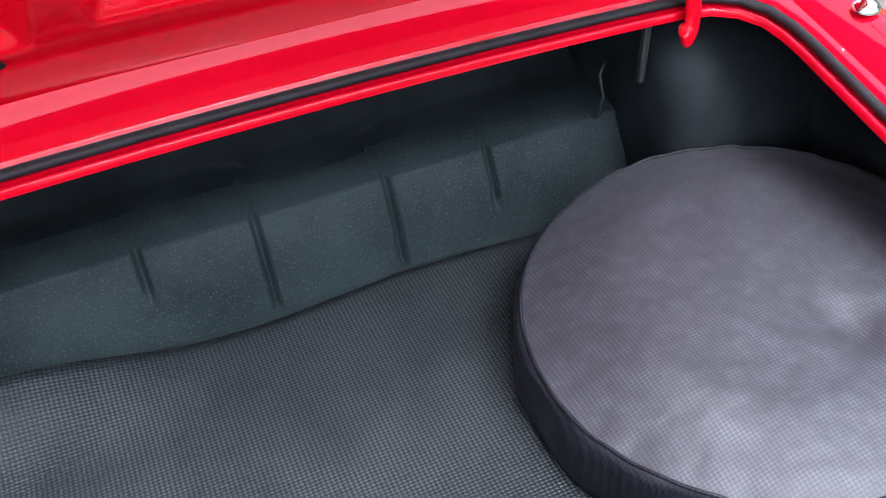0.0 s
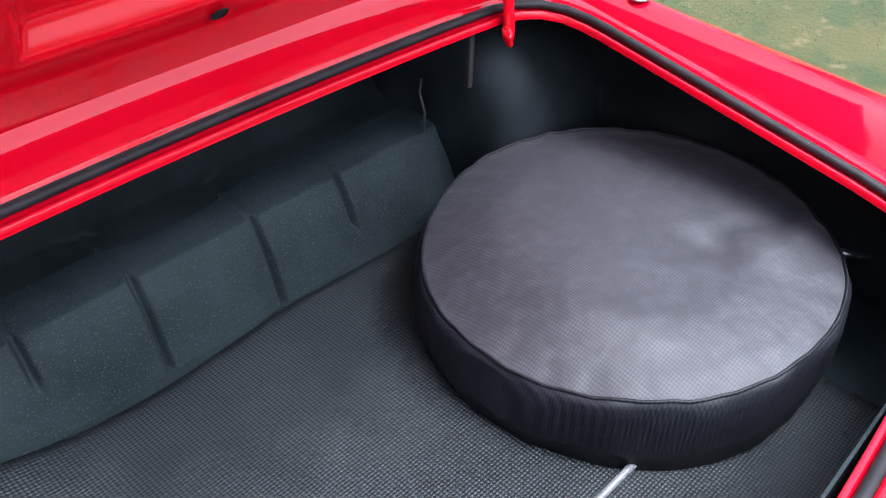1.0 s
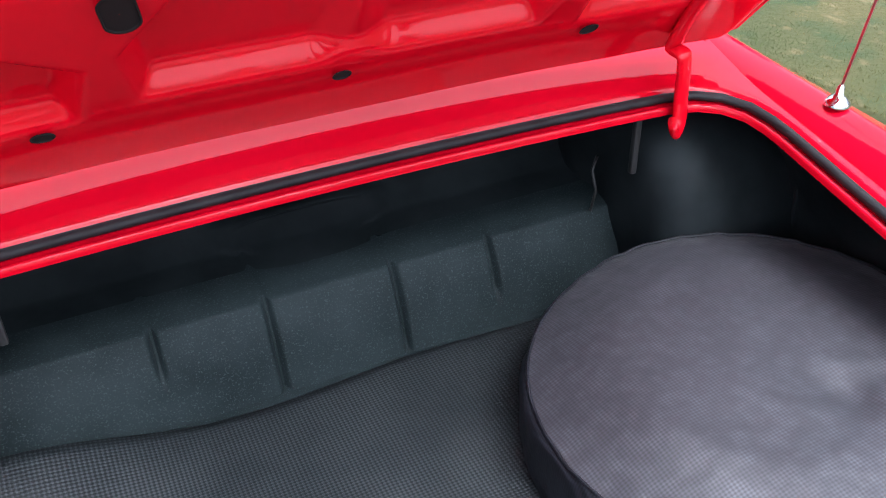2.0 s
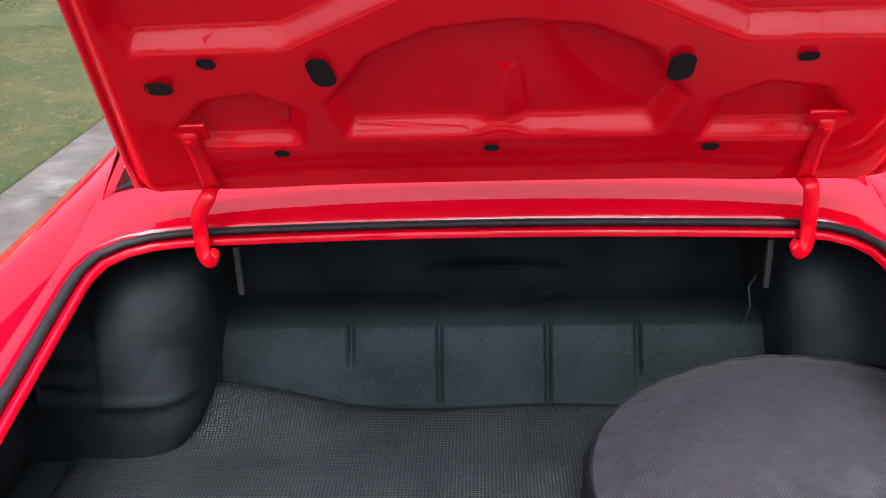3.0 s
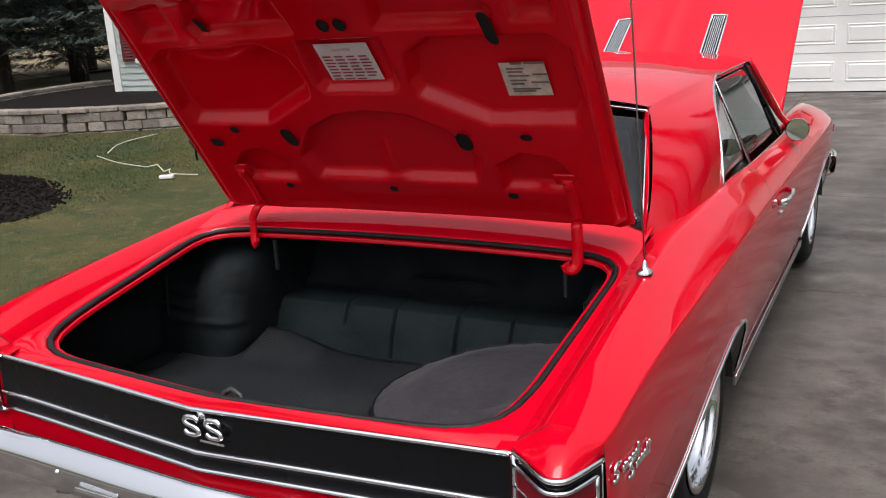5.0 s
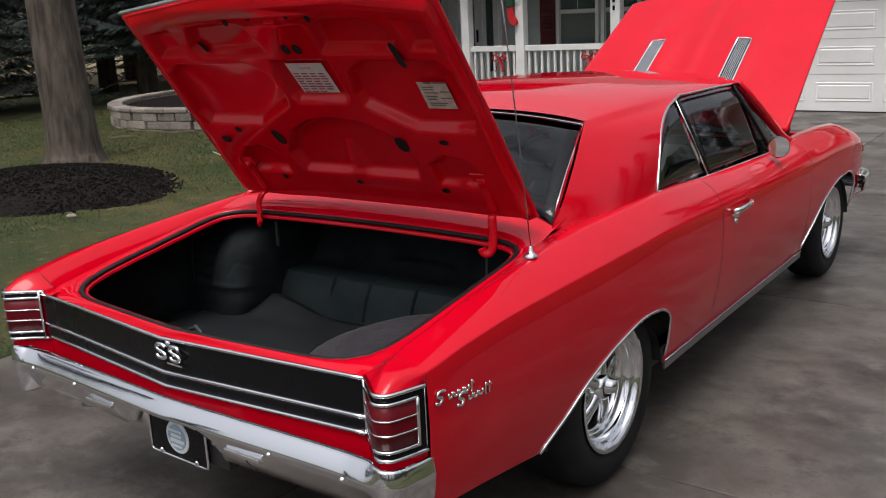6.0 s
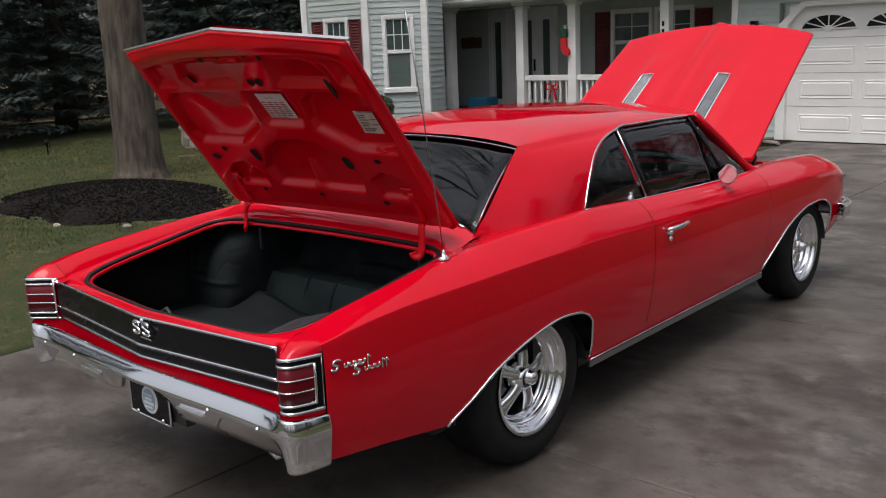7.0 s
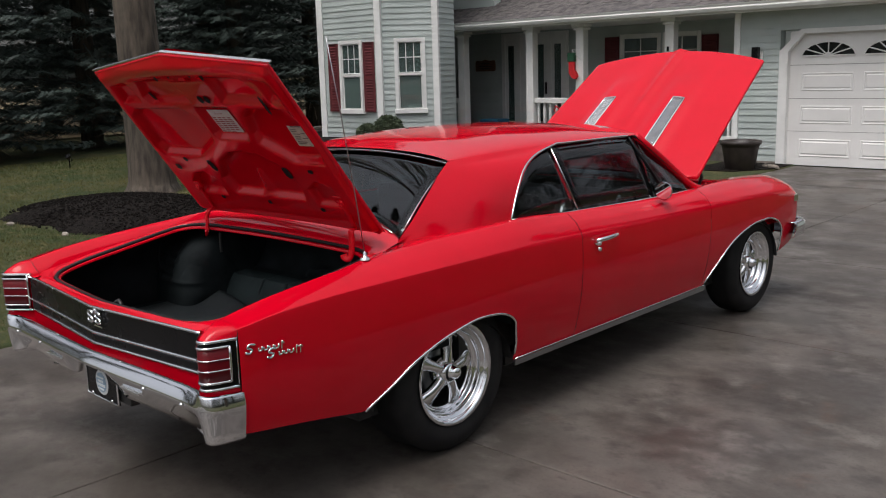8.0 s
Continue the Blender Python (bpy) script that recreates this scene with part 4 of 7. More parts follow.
def s_stroke(cx, cz, w, h, y):
    """A chrome double bend."""
    pts = [(cx + w * 0.46, y, cz + h * 0.30), (cx + w * 0.20, y, cz + h * 0.47), (cx - w * 0.22, y, cz + h * 0.46), (cx - w * 0.45, y, cz + h * 0.25), (cx - w * 0.25, y, cz + h * 0.06), (cx + w * 0.22, y, cz - h * 0.06), (cx + w * 0.46, y, cz - h * 0.26), (cx + w * 0.22, y, cz - h * 0.46), (cx - w * 0.22, y, cz - h * 0.47), (cx - w * 0.47, y, cz - h * 0.30)]
    return tube(curve_through(pts, 28), 0.0062, 8)


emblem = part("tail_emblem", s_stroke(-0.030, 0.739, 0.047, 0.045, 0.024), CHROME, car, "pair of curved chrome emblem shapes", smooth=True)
part("emblem_stroke", s_stroke(0.034, 0.740, 0.047, 0.045, 0.024), CHROME, emblem, smooth=True)
part("emblem_underline", boxed(-0.015, 0.055, 0.028, 0.031, 0.700, 0.706), BRUSHED, emblem)
part("trunk_lock", lathe([(0, 0.010), (0.009, 0.008), (0.011, 0.0)], 16, m=pose(-0.008, 0.037, 0.763, 90, 0, 0)), CHROME, car, "round chrome trunk lock", smooth=True)

# ---- tail lamps, wrapping round the corners ----
CORNER = curve_through([Vector(p) for p in ((0.728, 0.086, 0), (0.767, 0.058, 0), (0.804, 0.026, 0), (0.832, 0.008, 0), (0.853, 0.016, 0), (0.867, 0.046, 0), (0.880, 0.085, 0), (0.890, 0.118, 0))], 41)


def corner_at(t, out, z, sign):
    """A place on the rounded corner: t from the tail panel round to the side."""
    f = min(max(t, 0.0), 1.0) * 40
    i = min(39, int(f))
    p = CORNER[i].lerp(CORNER[i + 1], f - i)
    a, b = CORNER[max(0, i - 2)], CORNER[min(40, i + 3)]
    d = (b - a).normalized()
    return (sign * (p.x + d.y * out), p.y - d.x * out, z)


def corner_sheet(t0, t1, zs, out, sign):
    return sheet([[corner_at(t, out, z, sign) for t in spaced(t0, t1, 26)] for z in zs])


def corner_bar(t0, t1, z, out, r, sign):
    return tube([corner_at(t, out, z, sign) for t in spaced(t0, t1, 24)], r, 6)


for sign in (1, -1):
    cap = part("tail_corner", corner_sheet(0, 1, (0.53, 0.60, 0.70, 0.803), 0.0, sign), RED, car, "red corner round the tail lamp", smooth=True)
    sec = [Vector(p) for p in side_section(0.1185, sign) if p[2] > 0.803]
    sec = even(list(reversed(sec)) + [Vector((sign * side_x(0.118, 0.803), 0.1185, 0.803))], 29)
    n = len(sec)
    rows = []
    for f in (0.0, 0.06, 0.2, 0.45, 0.75, 1.0):
        row = []
        for i, q in enumerate(sec):
            a = Vector(corner_at(i / (n - 1), 0.0, 0.803, sign))
            c = a.lerp(q, f)
            c.z = a.z + (q.z - a.z) * (1 - (1 - f) ** 2.2)
            row.append(c)
        rows.append([row[0] + Vector((-0.004 * sign, 0.0, -0.035)), row[0] + Vector((-0.002 * sign, 0.0, -0.004))] + row)
    part("corner_top", sheet(rows), RED, cap, "", smooth=True)
    part("corner_seam", tube([q + Vector((-0.001 * sign, 0.0, -0.0012)) for q in sec], 0.0016, 5), HOLE, cap)
    lamp = part("tail_lamp", corner_sheet(0.03, 0.975, (0.636, 0.640, 0.70, 0.788, 0.792), 0.005, sign), BLACK_PAINT, car, "three-bar red tail lamp in black and chrome bezel", smooth=True)
    part("lens", corner_sheet(0.06, 0.865, (0.661, 0.71, 0.772), 0.010, sign), LENS_RED, lamp, "dark red ribbed lens", smooth=True, solid=0.006)
    for z in (0.698, 0.735):
        part("lamp_bar", corner_bar(0.06, 0.865, z, 0.012, 0.0026, sign), CHROME, lamp, smooth=True)
    for z in (0.777, 0.655):
        part("inner_bezel", corner_bar(0.05, 0.88, z, 0.010, 0.005, sign), CHROME, lamp, "chrome inner bezel", smooth=True)
    part("inner_bezel_post", tube([corner_at(0.873, 0.011, z, sign) for z in spaced(0.654, 0.778, 5)], 0.0052, 6), CHROME, lamp, smooth=True)
    for z in (0.798, 0.631):
        part("outer_bezel", corner_bar(0.0, 0.985, z, 0.006, 0.0062, sign), CHROME, lamp, "chrome outer bezel bar", smooth=True)
    part("bezel_post", tube([corner_at(0.05, 0.009, z, sign) for z in spaced(0.631, 0.798, 5)], 0.0055, 6), CHROME, lamp, smooth=True)
    part("bezel_edge", tube([corner_at(0.985, 0.004, z, sign) for z in spaced(0.631, 0.798, 5)], 0.0025, 6), CHROME, lamp, smooth=True)

# ---- rear bumper ----
PATH_B = [(0.0, -0.043, 0.01), (0.12, -0.039, 0.01), (0.35, -0.029, 0.010), (0.55, -0.020, 0.010), (0.70, -0.016, 0.010), (0.76, -0.019, 0.011), (0.81, -0.024, 0.012), (0.848, -0.022, 0.013), (0.880, -0.002, 0.012), (0.897, 0.04, 0.01), (0.905, 0.1, 0.008), (0.907, 0.125, 0.007)]
SEC_B = [(-0.046, 0.600), (-0.039, 0.604), (-0.027, 0.594), (-0.012, 0.577), (-0.003, 0.562), (0.0, 0.553), (-0.014, 0.526), (-0.042, 0.474), (-0.058, 0.444), (-0.080, 0.436)]


def bumper_rows():
    full = [(-x, y, z) for x, y, z in reversed(PATH_B[1:])] + PATH_B
    line = curve_through([Vector(p) for p in full], 121)
    out = []
    for i, p in enumerate(line):
        a, b = line[max(0, i - 1)], line[min(len(line) - 1, i + 1)]
        d = (b - a).normalized()
        side = Vector((d.y, -d.x, 0)).normalized()
        end = min(1.0, max(0.0, (abs(p.x) - 0.79) / 0.05))
        row = []
        for k, (o, z) in enumerate(SEC_B):
            low = (0.0, 0.03, 0.075, 0.085, 0.085)[k - 5] * (1 - min(1.0, max(0.0, (abs(p.x + 0.015) - 0.165) / 0.05))) if k >= 5 else 0.0
            o2 = o * (1 - 0.70 * end)
            row.append(Vector((p.x, p.y, z + p.z + low - (0.012 * (k - 5) / 4 if k > 5 else 0) * end)) + side * o2)
        out.append(row)
    return out


bumper = part("rear_bumper", sheet(bumper_rows()), CHROME, car, "wrap-around chrome rear bumper", smooth=True, solid=0.004)
for sign in (1, -1):
    part("bumper_step", boxed(*sorted((sign * 0.27, sign * 0.41)), -0.022, 0.006, 0.515, 0.526, bevel=0.002), BRUSHED, bumper, "narrow slotted step")
    for x in (0.46, 0.72):
        part("bumper_bolt", lathe([(0, 0.006), (0.007, 0.004), (0.009, 0)], 12, m=pose(sign * x, -0.034 + 0.020 * x, 0.555 + 0.004 * x, 90, 0, 0)), CHROME, bumper, smooth=True)
    part("tow_hook", tube([(sign * 0.60, 0.16, 0.42), (sign * 0.60, 0.11, 0.40), (sign * 0.64, 0.105, 0.395), (sign * 0.66, 0.14, 0.41)], 0.008, 6), METAL, car, smooth=True)
plate = part("front_plate_panel", boxed(-0.167, 0.107, 0.044, 0.050, 0.384, 0.526, bevel=0.002), BLACK_PAINT, car, "black plate with a round pale blue emblem")
plate.name = "licence_plate"
ring = arc(-0.155, 0.396, 0.012, 180, 270, 4) + arc(0.095, 0.396, 0.012, 270, 360, 4) + arc(0.095, 0.514, 0.012, 0, 90, 4) + arc(-0.155, 0.514, 0.012, 90, 180, 4)
part("plate_frame", tube([(x, 0.042, z) for x, z in ring], 0.005, 6, closed=True), CHROME, plate, "chrome plate frame", smooth=True)
part("round_emblem", lathe([(0, 0.003), (0.052, 0.003), (0.054, 0.0)], 32, m=pose(-0.03, 0.0435, 0.455, 90, 0, 0)), EMBLEM_WHITE, plate, "round white and pale blue emblem")
part("emblem_disc", lathe([(0, 0.005), (0.041, 0.005), (0.042, 0.0)], 28, m=pose(-0.03, 0.0425, 0.455, 90, 0, 0)), EMBLEM_BLUE, plate)
for x, z, w, h in ((-0.004, 0.483, 0.030, 0.006), (0.0, 0.468, 0.022, 0.009), (0.004, 0.452, 0.033, 0.010), (0.0, 0.435, 0.024, 0.006)):
    part("emblem_mark", boxed(x - 0.03 - w, x - 0.03 + w, 0.035, 0.038, z - 0.007 - h / 2, z - 0.007 + h / 2), EMBLEM_WHITE, plate)
for x in (-0.115, 0.055):
    for z in (0.394, 0.517):
        part("plate_screw", lathe([(0, 0.006), (0.007, 0.004), (0.008, 0)], 10, m=pose(x, 0.040, z, 90, 0, 0)), CHROME, plate, smooth=True)
part("plate_bracket", boxed(-0.17, 0.19, 0.054, 0.09, 0.40, 0.52), ENGINE, car)
part("fuel_tank", boxed(-0.5, 0.5, 0.30, 0.80, 0.33, 0.46, bevel=0.03), ENGINE, car, "dark fuel tank under the trunk")
part("underbody", boxed(-0.70, 0.70, 0.8, 4.6, 0.24, 0.30), ENGINE, car, "dark floor pan")

# script badge on the quarter panels: two slanted rows of chrome strokes
for sign in (1, -1):
    script = None
    marks = [("big", 0.157, 0.752), ("small", 0.196, 0.7429), ("small", 0.219, 0.7409), ("small", 0.242, 0.7389), ("small", 0.264, 0.7371), ("tall", 0.286, 0.7372), ("big", 0.24, 0.718), ("small", 0.278, 0.7101), ("small", 0.301, 0.7081), ("small", 0.324, 0.7061), ("tall", 0.347, 0.7071), ("tall", 0.364, 0.7049)]
    for kind, y, z in marks:
        w, h = {"big": (0.040, 0.032), "small": (0.020, 0.014), "tall": (0.014, 0.024)}[kind]
        x = sign * (side_x(y, z) + 0.003)
        if kind == "big":
            pts = [(x, y + w * 0.5, z + h * 0.35), (x, y, z + h * 0.5), (x, y - w * 0.3, z + h * 0.2), (x, y + w * 0.2, z - h * 0.15), (x, y - w * 0.1, z - h * 0.5), (x, y - w * 0.5, z - h * 0.3)]
        elif kind == "small":
            pts = [(x, y - w * 0.4, z + h * 0.5), (x, y - w * 0.3, z - h * 0.4), (x, y + w * 0.2, z - h * 0.4), (x, y + w * 0.35, z + h * 0.5), (x, y + w * 0.55, z - h * 0.2)]
        else:
            pts = [(x, y - w * 0.2, z - h * 0.6), (x, y, z + h * 0.6), (x, y + w * 0.6, z + h * 0.25)]
        bm = tube(curve_through([Vector(p) for p in pts], 18), 0.0046 if kind == "big" else 0.0030, 6)
        if script is None:
            script = part("script_badge", bm, CHROME, car, "slanted two-row chrome script badge", smooth=True)
        else:
            part("script_stroke", bm, CHROME, script, smooth=True)

# ---- roof, sail panels, glass ----
X_EDGE = [(1.48, 0.615), (1.8, 0.645), (2.24, 0.662), (2.6, 0.662), (3.03, 0.650)]
Z_EDGE = [(1.48, 1.258), (1.8, 1.272), (2.24, 1.278), (2.6, 1.276), (3.03, 1.268)]
Z_TOP = [(1.48, 1.292), (1.8, 1.338), (2.2, 1.357), (2.6, 1.352), (3.03, 1.320)]
ROOF_YS = spaced(1.48, 2.24, 14) + spaced(2.30, 3.03, 12)


def roof_point(u, y):
    xe, ze, zc = ip(y, X_EDGE), ip(y, Z_EDGE), ip(y, Z_TOP)
    bow = 0.10 * (1 - u * u)
    front = max(0.0, (y - 2.5) / 0.53)
    rear = max(0.0, (1.9 - y) / 0.42)
    return (u * xe, y + bow * front + 0.06 * (1 - u * u) * rear, ze + (zc - ze) * (1 - abs(u) ** 2.6) ** 0.75)


US = [-1, -0.985, -0.95, -0.9] + spaced(-0.8, 0.8, 15) + [0.9, 0.95, 0.985, 1]
bm = sheet([[roof_point(u, y) for u in US] for y in ROOF_YS])
REAR_EDGE = [Vector(p) for p in ((0.720, 1.035, 0.958), (0.705, 1.13, 1.03), (0.672, 1.27, 1.135), (0.637, 1.40, 1.222), (0.615, 1.48, 1.258))]
FRONT_EDGE = [Vector(p) for p in ((0.800, 1.70, 0.974), (0.775, 1.775, 1.09), (0.738, 1.875, 1.185), (0.700, 2.02, 1.243), (0.662, 2.24, 1.278))]
for sign in (1, -1):
    rear, front = curve_through(REAR_EDGE, 12), curve_through(FRONT_EDGE, 12)
    rows = []
    for i in range(12):
        row = []
        for k in range(14):
            t = k / 13
            if i == 11:
                p = Vector(roof_point(1, ROOF_YS[k]))
            else:
                p = rear[i].lerp(front[i], t)
                p.x += 0.022 * math.sin(math.pi * t) * (1 - i / 11) + 0.010 * math.sin(math.pi * i / 11)
                if i == 0:
                    p.z = min(p.z, 0.972)
            row.append((p.x * sign, p.y, p.z))
        rows.append(row)
    sheet(rows, bm)
    # turned-in edge along the rear window
    sheet([[(p.x * sign, p.y, p.z) for p in rear], [(p.x * sign - 0.018 * sign, p.y + 0.012, p.z - 0.012) for p in rear]], bm)
roof = part("roof", bm, RED, car, "smooth red roof with broad sail panels", smooth=True, merge=0.0008)


def rear_glass(u, v):
    lo = Vector((u * 0.708, 1.06 + 0.17 * (1 - u * u), 0.968 + 0.045 * (1 - u * u)))
    hi = Vector((u * 0.612, 1.475 + 0.055 * (1 - u * u), 1.243 + 0.034 * (1 - u * u)))
    p = lo.lerp(hi, v)
    p.z += 0.02 * math.sin(math.pi * v)
    return p


part("rear_window", sheet([[rear_glass(u, v) for u in spaced(-1, 1, 21)] for v in spaced(0, 1, 9)]), GLASS, car, "sloping tinted rear window", smooth=True, solid=0.004)
outline = [rear_glass(u, 1.0) + Vector((0, -0.004, 0.006)) for u in spaced(-1, 1, 21)]
part("rear_window_trim", tube([rear_glass(-1, v) for v in spaced(0.12, 0.97, 8)] + outline + [rear_glass(1, v) for v in spaced(0.97, 0.12, 8)], 0.0028, 6), CHROME, car, "thin chrome rear window moulding", smooth=True)
part("rear_window_lower_trim", tube([rear_glass(u, 0.02) + Vector((0, -0.006, 0.004)) for u in spaced(-0.9, 0.9, 21)], 0.0035, 6), CHROME, car, smooth=True)


def screen(u, v):
    hi = Vector((u * 0.635, 3.045 + 0.10 * (1 - u * u), 1.262 + 0.045 * (1 - u * u)))
    lo = Vector((u * 0.725, 3.50 + 0.14 * (1 - u * u), 0.935 + 0.01 * (1 - u * u)))
    return hi.lerp(lo, v)


part("windshield", sheet([[screen(u, v) for u in spaced(-1, 1, 17)] for v in spaced(0, 1, 5)]), GLASS, car, "clear windshield", smooth=True, solid=0.004)
part("windshield_header_trim", tube([screen(u, -0.01) + Vector((0, 0, 0.004)) for u in spaced(-1, 1, 17)], 0.006, 6), CHROME, car, smooth=True)
part("cowl", sheet([[screen(u, 1.0) + Vector((0, 0.004, -0.004)) for u in spaced(-1.04, 1.04, 15)], [(u * 0.76, 3.60 + 0.10 * (1 - u * u), 0.915) for u in spaced(-1.0, 1.0, 15)]]), RED, car, "red cowl panel", smooth=True)


def door_top(y):
    """Upper edge of the side glass."""
    if y <= 2.24:
        for a, b in zip(FRONT_EDGE, FRONT_EDGE[1:]):
            if a.y <= y <= b.y:
                return a.lerp(b, (y - a.y) / (b.y - a.y))
        return FRONT_EDGE[0].copy()
    if y <= 2.98:
        return Vector((ip(y, X_EDGE) + 0.002, y, ip(y, Z_EDGE) - 0.006))
    t = (y - 2.98) / (3.48 - 2.98)
    return Vector((0.652 + 0.098 * t, y, 1.262 - 0.335 * t))


def belt(y):
    return Vector((0.795 - 0.02 * max(0.0, (y - 3.2) / 0.3), y, ip(y, [(1.70, 0.968), (2.2, 0.944), (2.95, 0.922), (3.48, 0.912)])))


for sign in (1, -1):
    flip = Matrix.Scale(-1, 4, (1, 0, 0)) if sign < 0 else Matrix.Identity(4)

    def side_glass(name, y0, y1, n, label, top0=None, top1=None):
        rows = []
        for k in spaced(0.0, 1.0, n):
            yt = (y0 if top0 is None else top0) * (1 - k) + (y1 if top1 is None else top1) * k
            a, b = belt(y0 + (y1 - y0) * k), door_top(yt)
            rows.append([flip @ a.lerp(b, t) for t in spaced(0.0, 1.0, 5)])
        return part(name, sheet(rows), GLASS, car, label, smooth=True, solid=0.004)

    side_glass("quarter_window", 1.705, 2.238, 16, "small tinted rear side window", 1.705, 2.166)
    side_glass("door_window", 2.250, 2.99, 14, "raised tinted door window", 2.178, 2.99)
    side_glass("vent_window", 3.01, 3.44, 8, "triangular vent window")
    frame_pts = [belt(1.70)] + [p + Vector((0.004, -0.004, 0.004)) for p in curve_through(FRONT_EDGE, 16)] + [door_top(y) + Vector((0.004, 0, 0.008)) for y in spaced(2.30, 2.98, 8)]
    part("drip_moulding", tube([flip @ p for p in frame_pts], 0.0052, 6), CHROME, car, "bright drip moulding round the side windows", smooth=True)
    part("belt_moulding", tube([flip @ (belt(y) + Vector((0.006, 0, 0.004))) for y in spaced(1.70, 3.46, 24)], 0.006, 6), CHROME, car, "thin bright belt moulding", smooth=True)
    a, b = belt(2.244), door_top(2.172)
    part("window_divider", tube([flip @ (a + Vector((0.003, 0, 0))), flip @ (a.lerp(b, 0.5) + Vector((0.006, 0, 0))), flip @ (b + Vector((0.003, 0, 0)))], 0.0048, 6, flat=0.7), CHROME, car, "chrome edge between the side windows", smooth=True)
    a, b = belt(3.13), door_top(2.93)
    part("vent_window_post", tube([flip @ a, flip @ b], 0.009, 6), BLACK_PAINT, car, smooth=True)
    pil = [Vector((0.652, 3.015, 1.266)), Vector((0.70, 3.25, 1.105)), Vector((0.750, 3.49, 0.93)), Vector((0.765, 3.56, 0.905))]
    part("windshield_pillar", tube([flip @ p for p in curve_through(pil, 8)], 0.021, 8, flat=1.2), RED, car, "slim red windshield pillar", smooth=True)
    part("pillar_moulding", tube([flip @ (p + Vector((0.006, -0.024, 0.0))) for p in curve_through(pil[:3], 8)], 0.007, 6), BLACK_PAINT, car, smooth=True)

# door mirror, antenna
mirror = part("door_mirror", lathe([(0.0, -0.038), (0.026, -0.034), (0.043, -0.018), (0.049, 0.0), (0.047, 0.004)], 24, m=pose(0.885, 2.93, 0.974, 89, 0, 9) @ Matrix.Scale(1.04, 4)), CHROME, car, "round chrome door mirror", smooth=True)
part("mirror_glass", lathe([(0, 0.0), (0.045, 0.0)], 24, m=pose(0.886, 2.9265, 0.974, 89, 0, 9) @ Matrix.Scale(1.04, 4)), MIRROR, mirror)
part("mirror_foot", tube([(0.86, 3.0, 0.915), (0.875, 2.98, 0.94), (0.884, 2.955, 0.962)], 0.016, 8, flat=0.6), CHROME, mirror, smooth=True)
antenna = part("antenna", lathe([(0.021, 0.0), (0.020, 0.006), (0.012, 0.013), (0.007, 0.018), (0.006, 0.030), (0.003, 0.034)], 18, m=pose(0.785, 0.80, 0.937)), CHROME, car, "thin whip antenna on a chrome base", smooth=True)
part("antenna_mast", tube([(0.785, 0.80, 0.966), (0.785, 0.765, 1.20), (0.784, 0.712, 1.52), (0.784, 0.66, 1.80)], 0.0022, 6), METAL, antenna, smooth=True)

# cabin
part("cabin_floor", boxed(-0.72, 0.72, 1.15, 3.55, 0.30, 0.36), INTERIOR, car, "dark cabin floor")
part("cabin_bulkhead", boxed(-0.70, 0.70, 1.36, 1.38, 0.36, 0.93), INTERIOR, car)
part("parcel_shelf", boxed(-0.68, 0.68, 1.06, 1.40, 0.925, 0.94), INTERIOR, car, "black parcel shelf")
part("headliner", sheet([[(u * 0.62, y, ip(y, Z_EDGE) - 0.012 + 0.03 * (1 - u * u)) for u in spaced(-1, 1, 9)] for y in spaced(1.52, 3.0, 8)]), INTERIOR, car)
part("rear_seat", placed(boxed(-0.62, 0.62, 0, 0.14, 0, 0.46, bevel=0.05), pose(0, 1.50, 0.46, 14, 0, 0)), MAROON, car, "dark vinyl rear seat back", smooth=True)
part("rear_seat_cushion", boxed(-0.62, 0.62, 1.55, 2.0, 0.42, 0.56, bevel=0.05), MAROON, car, smooth=True)
for x in (-0.34, 0.34):
    seat = part("front_seat", boxed(x - 0.26, x + 0.26, 2.28, 2.78, 0.42, 0.60, bevel=0.05), MAROON, car, "dark vinyl bucket seat", smooth=True)
    part("front_seat_back", placed(boxed(-0.25, 0.25, 0, 0.13, 0, 0.46, bevel=0.05), pose(x, 2.20, 0.55, 12, 0, 0)), MAROON, seat, smooth=True)
part("dashboard", boxed(-0.70, 0.70, 3.02, 3.45, 0.70, 0.89, bevel=0.04), INTERIOR, car, "black dashboard", smooth=True)
wheel_pts = [pose(-0.36, 2.90, 0.84, 65, 0, 0) @ Vector((0.19 * math.cos(a), 0.19 * math.sin(a), 0)) for a in spaced(0, math.tau, 29)[:-1]]
steer = part("steering_wheel", tube(wheel_pts, 0.012, 8, closed=True), INTERIOR, car, "thin steering wheel", smooth=True)
part("steering_spokes", tube([wheel_pts[0], pose(-0.36, 2.93, 0.82, 65, 0, 0) @ Vector((0, 0, 0)), wheel_pts[14]], 0.009, 6), CHROME, steer, smooth=True)
part("rear_view_mirror", boxed(-0.11, 0.11, 2.98, 2.995, 1.17, 1.225, bevel=0.006), INTERIOR, car)
for sign in (1, -1):
    part("door_card", boxed(*sorted((sign * 0.74, sign * 0.77)), 1.35, 3.40, 0.36, 0.93), INTERIOR, car, "dark inner side trim")

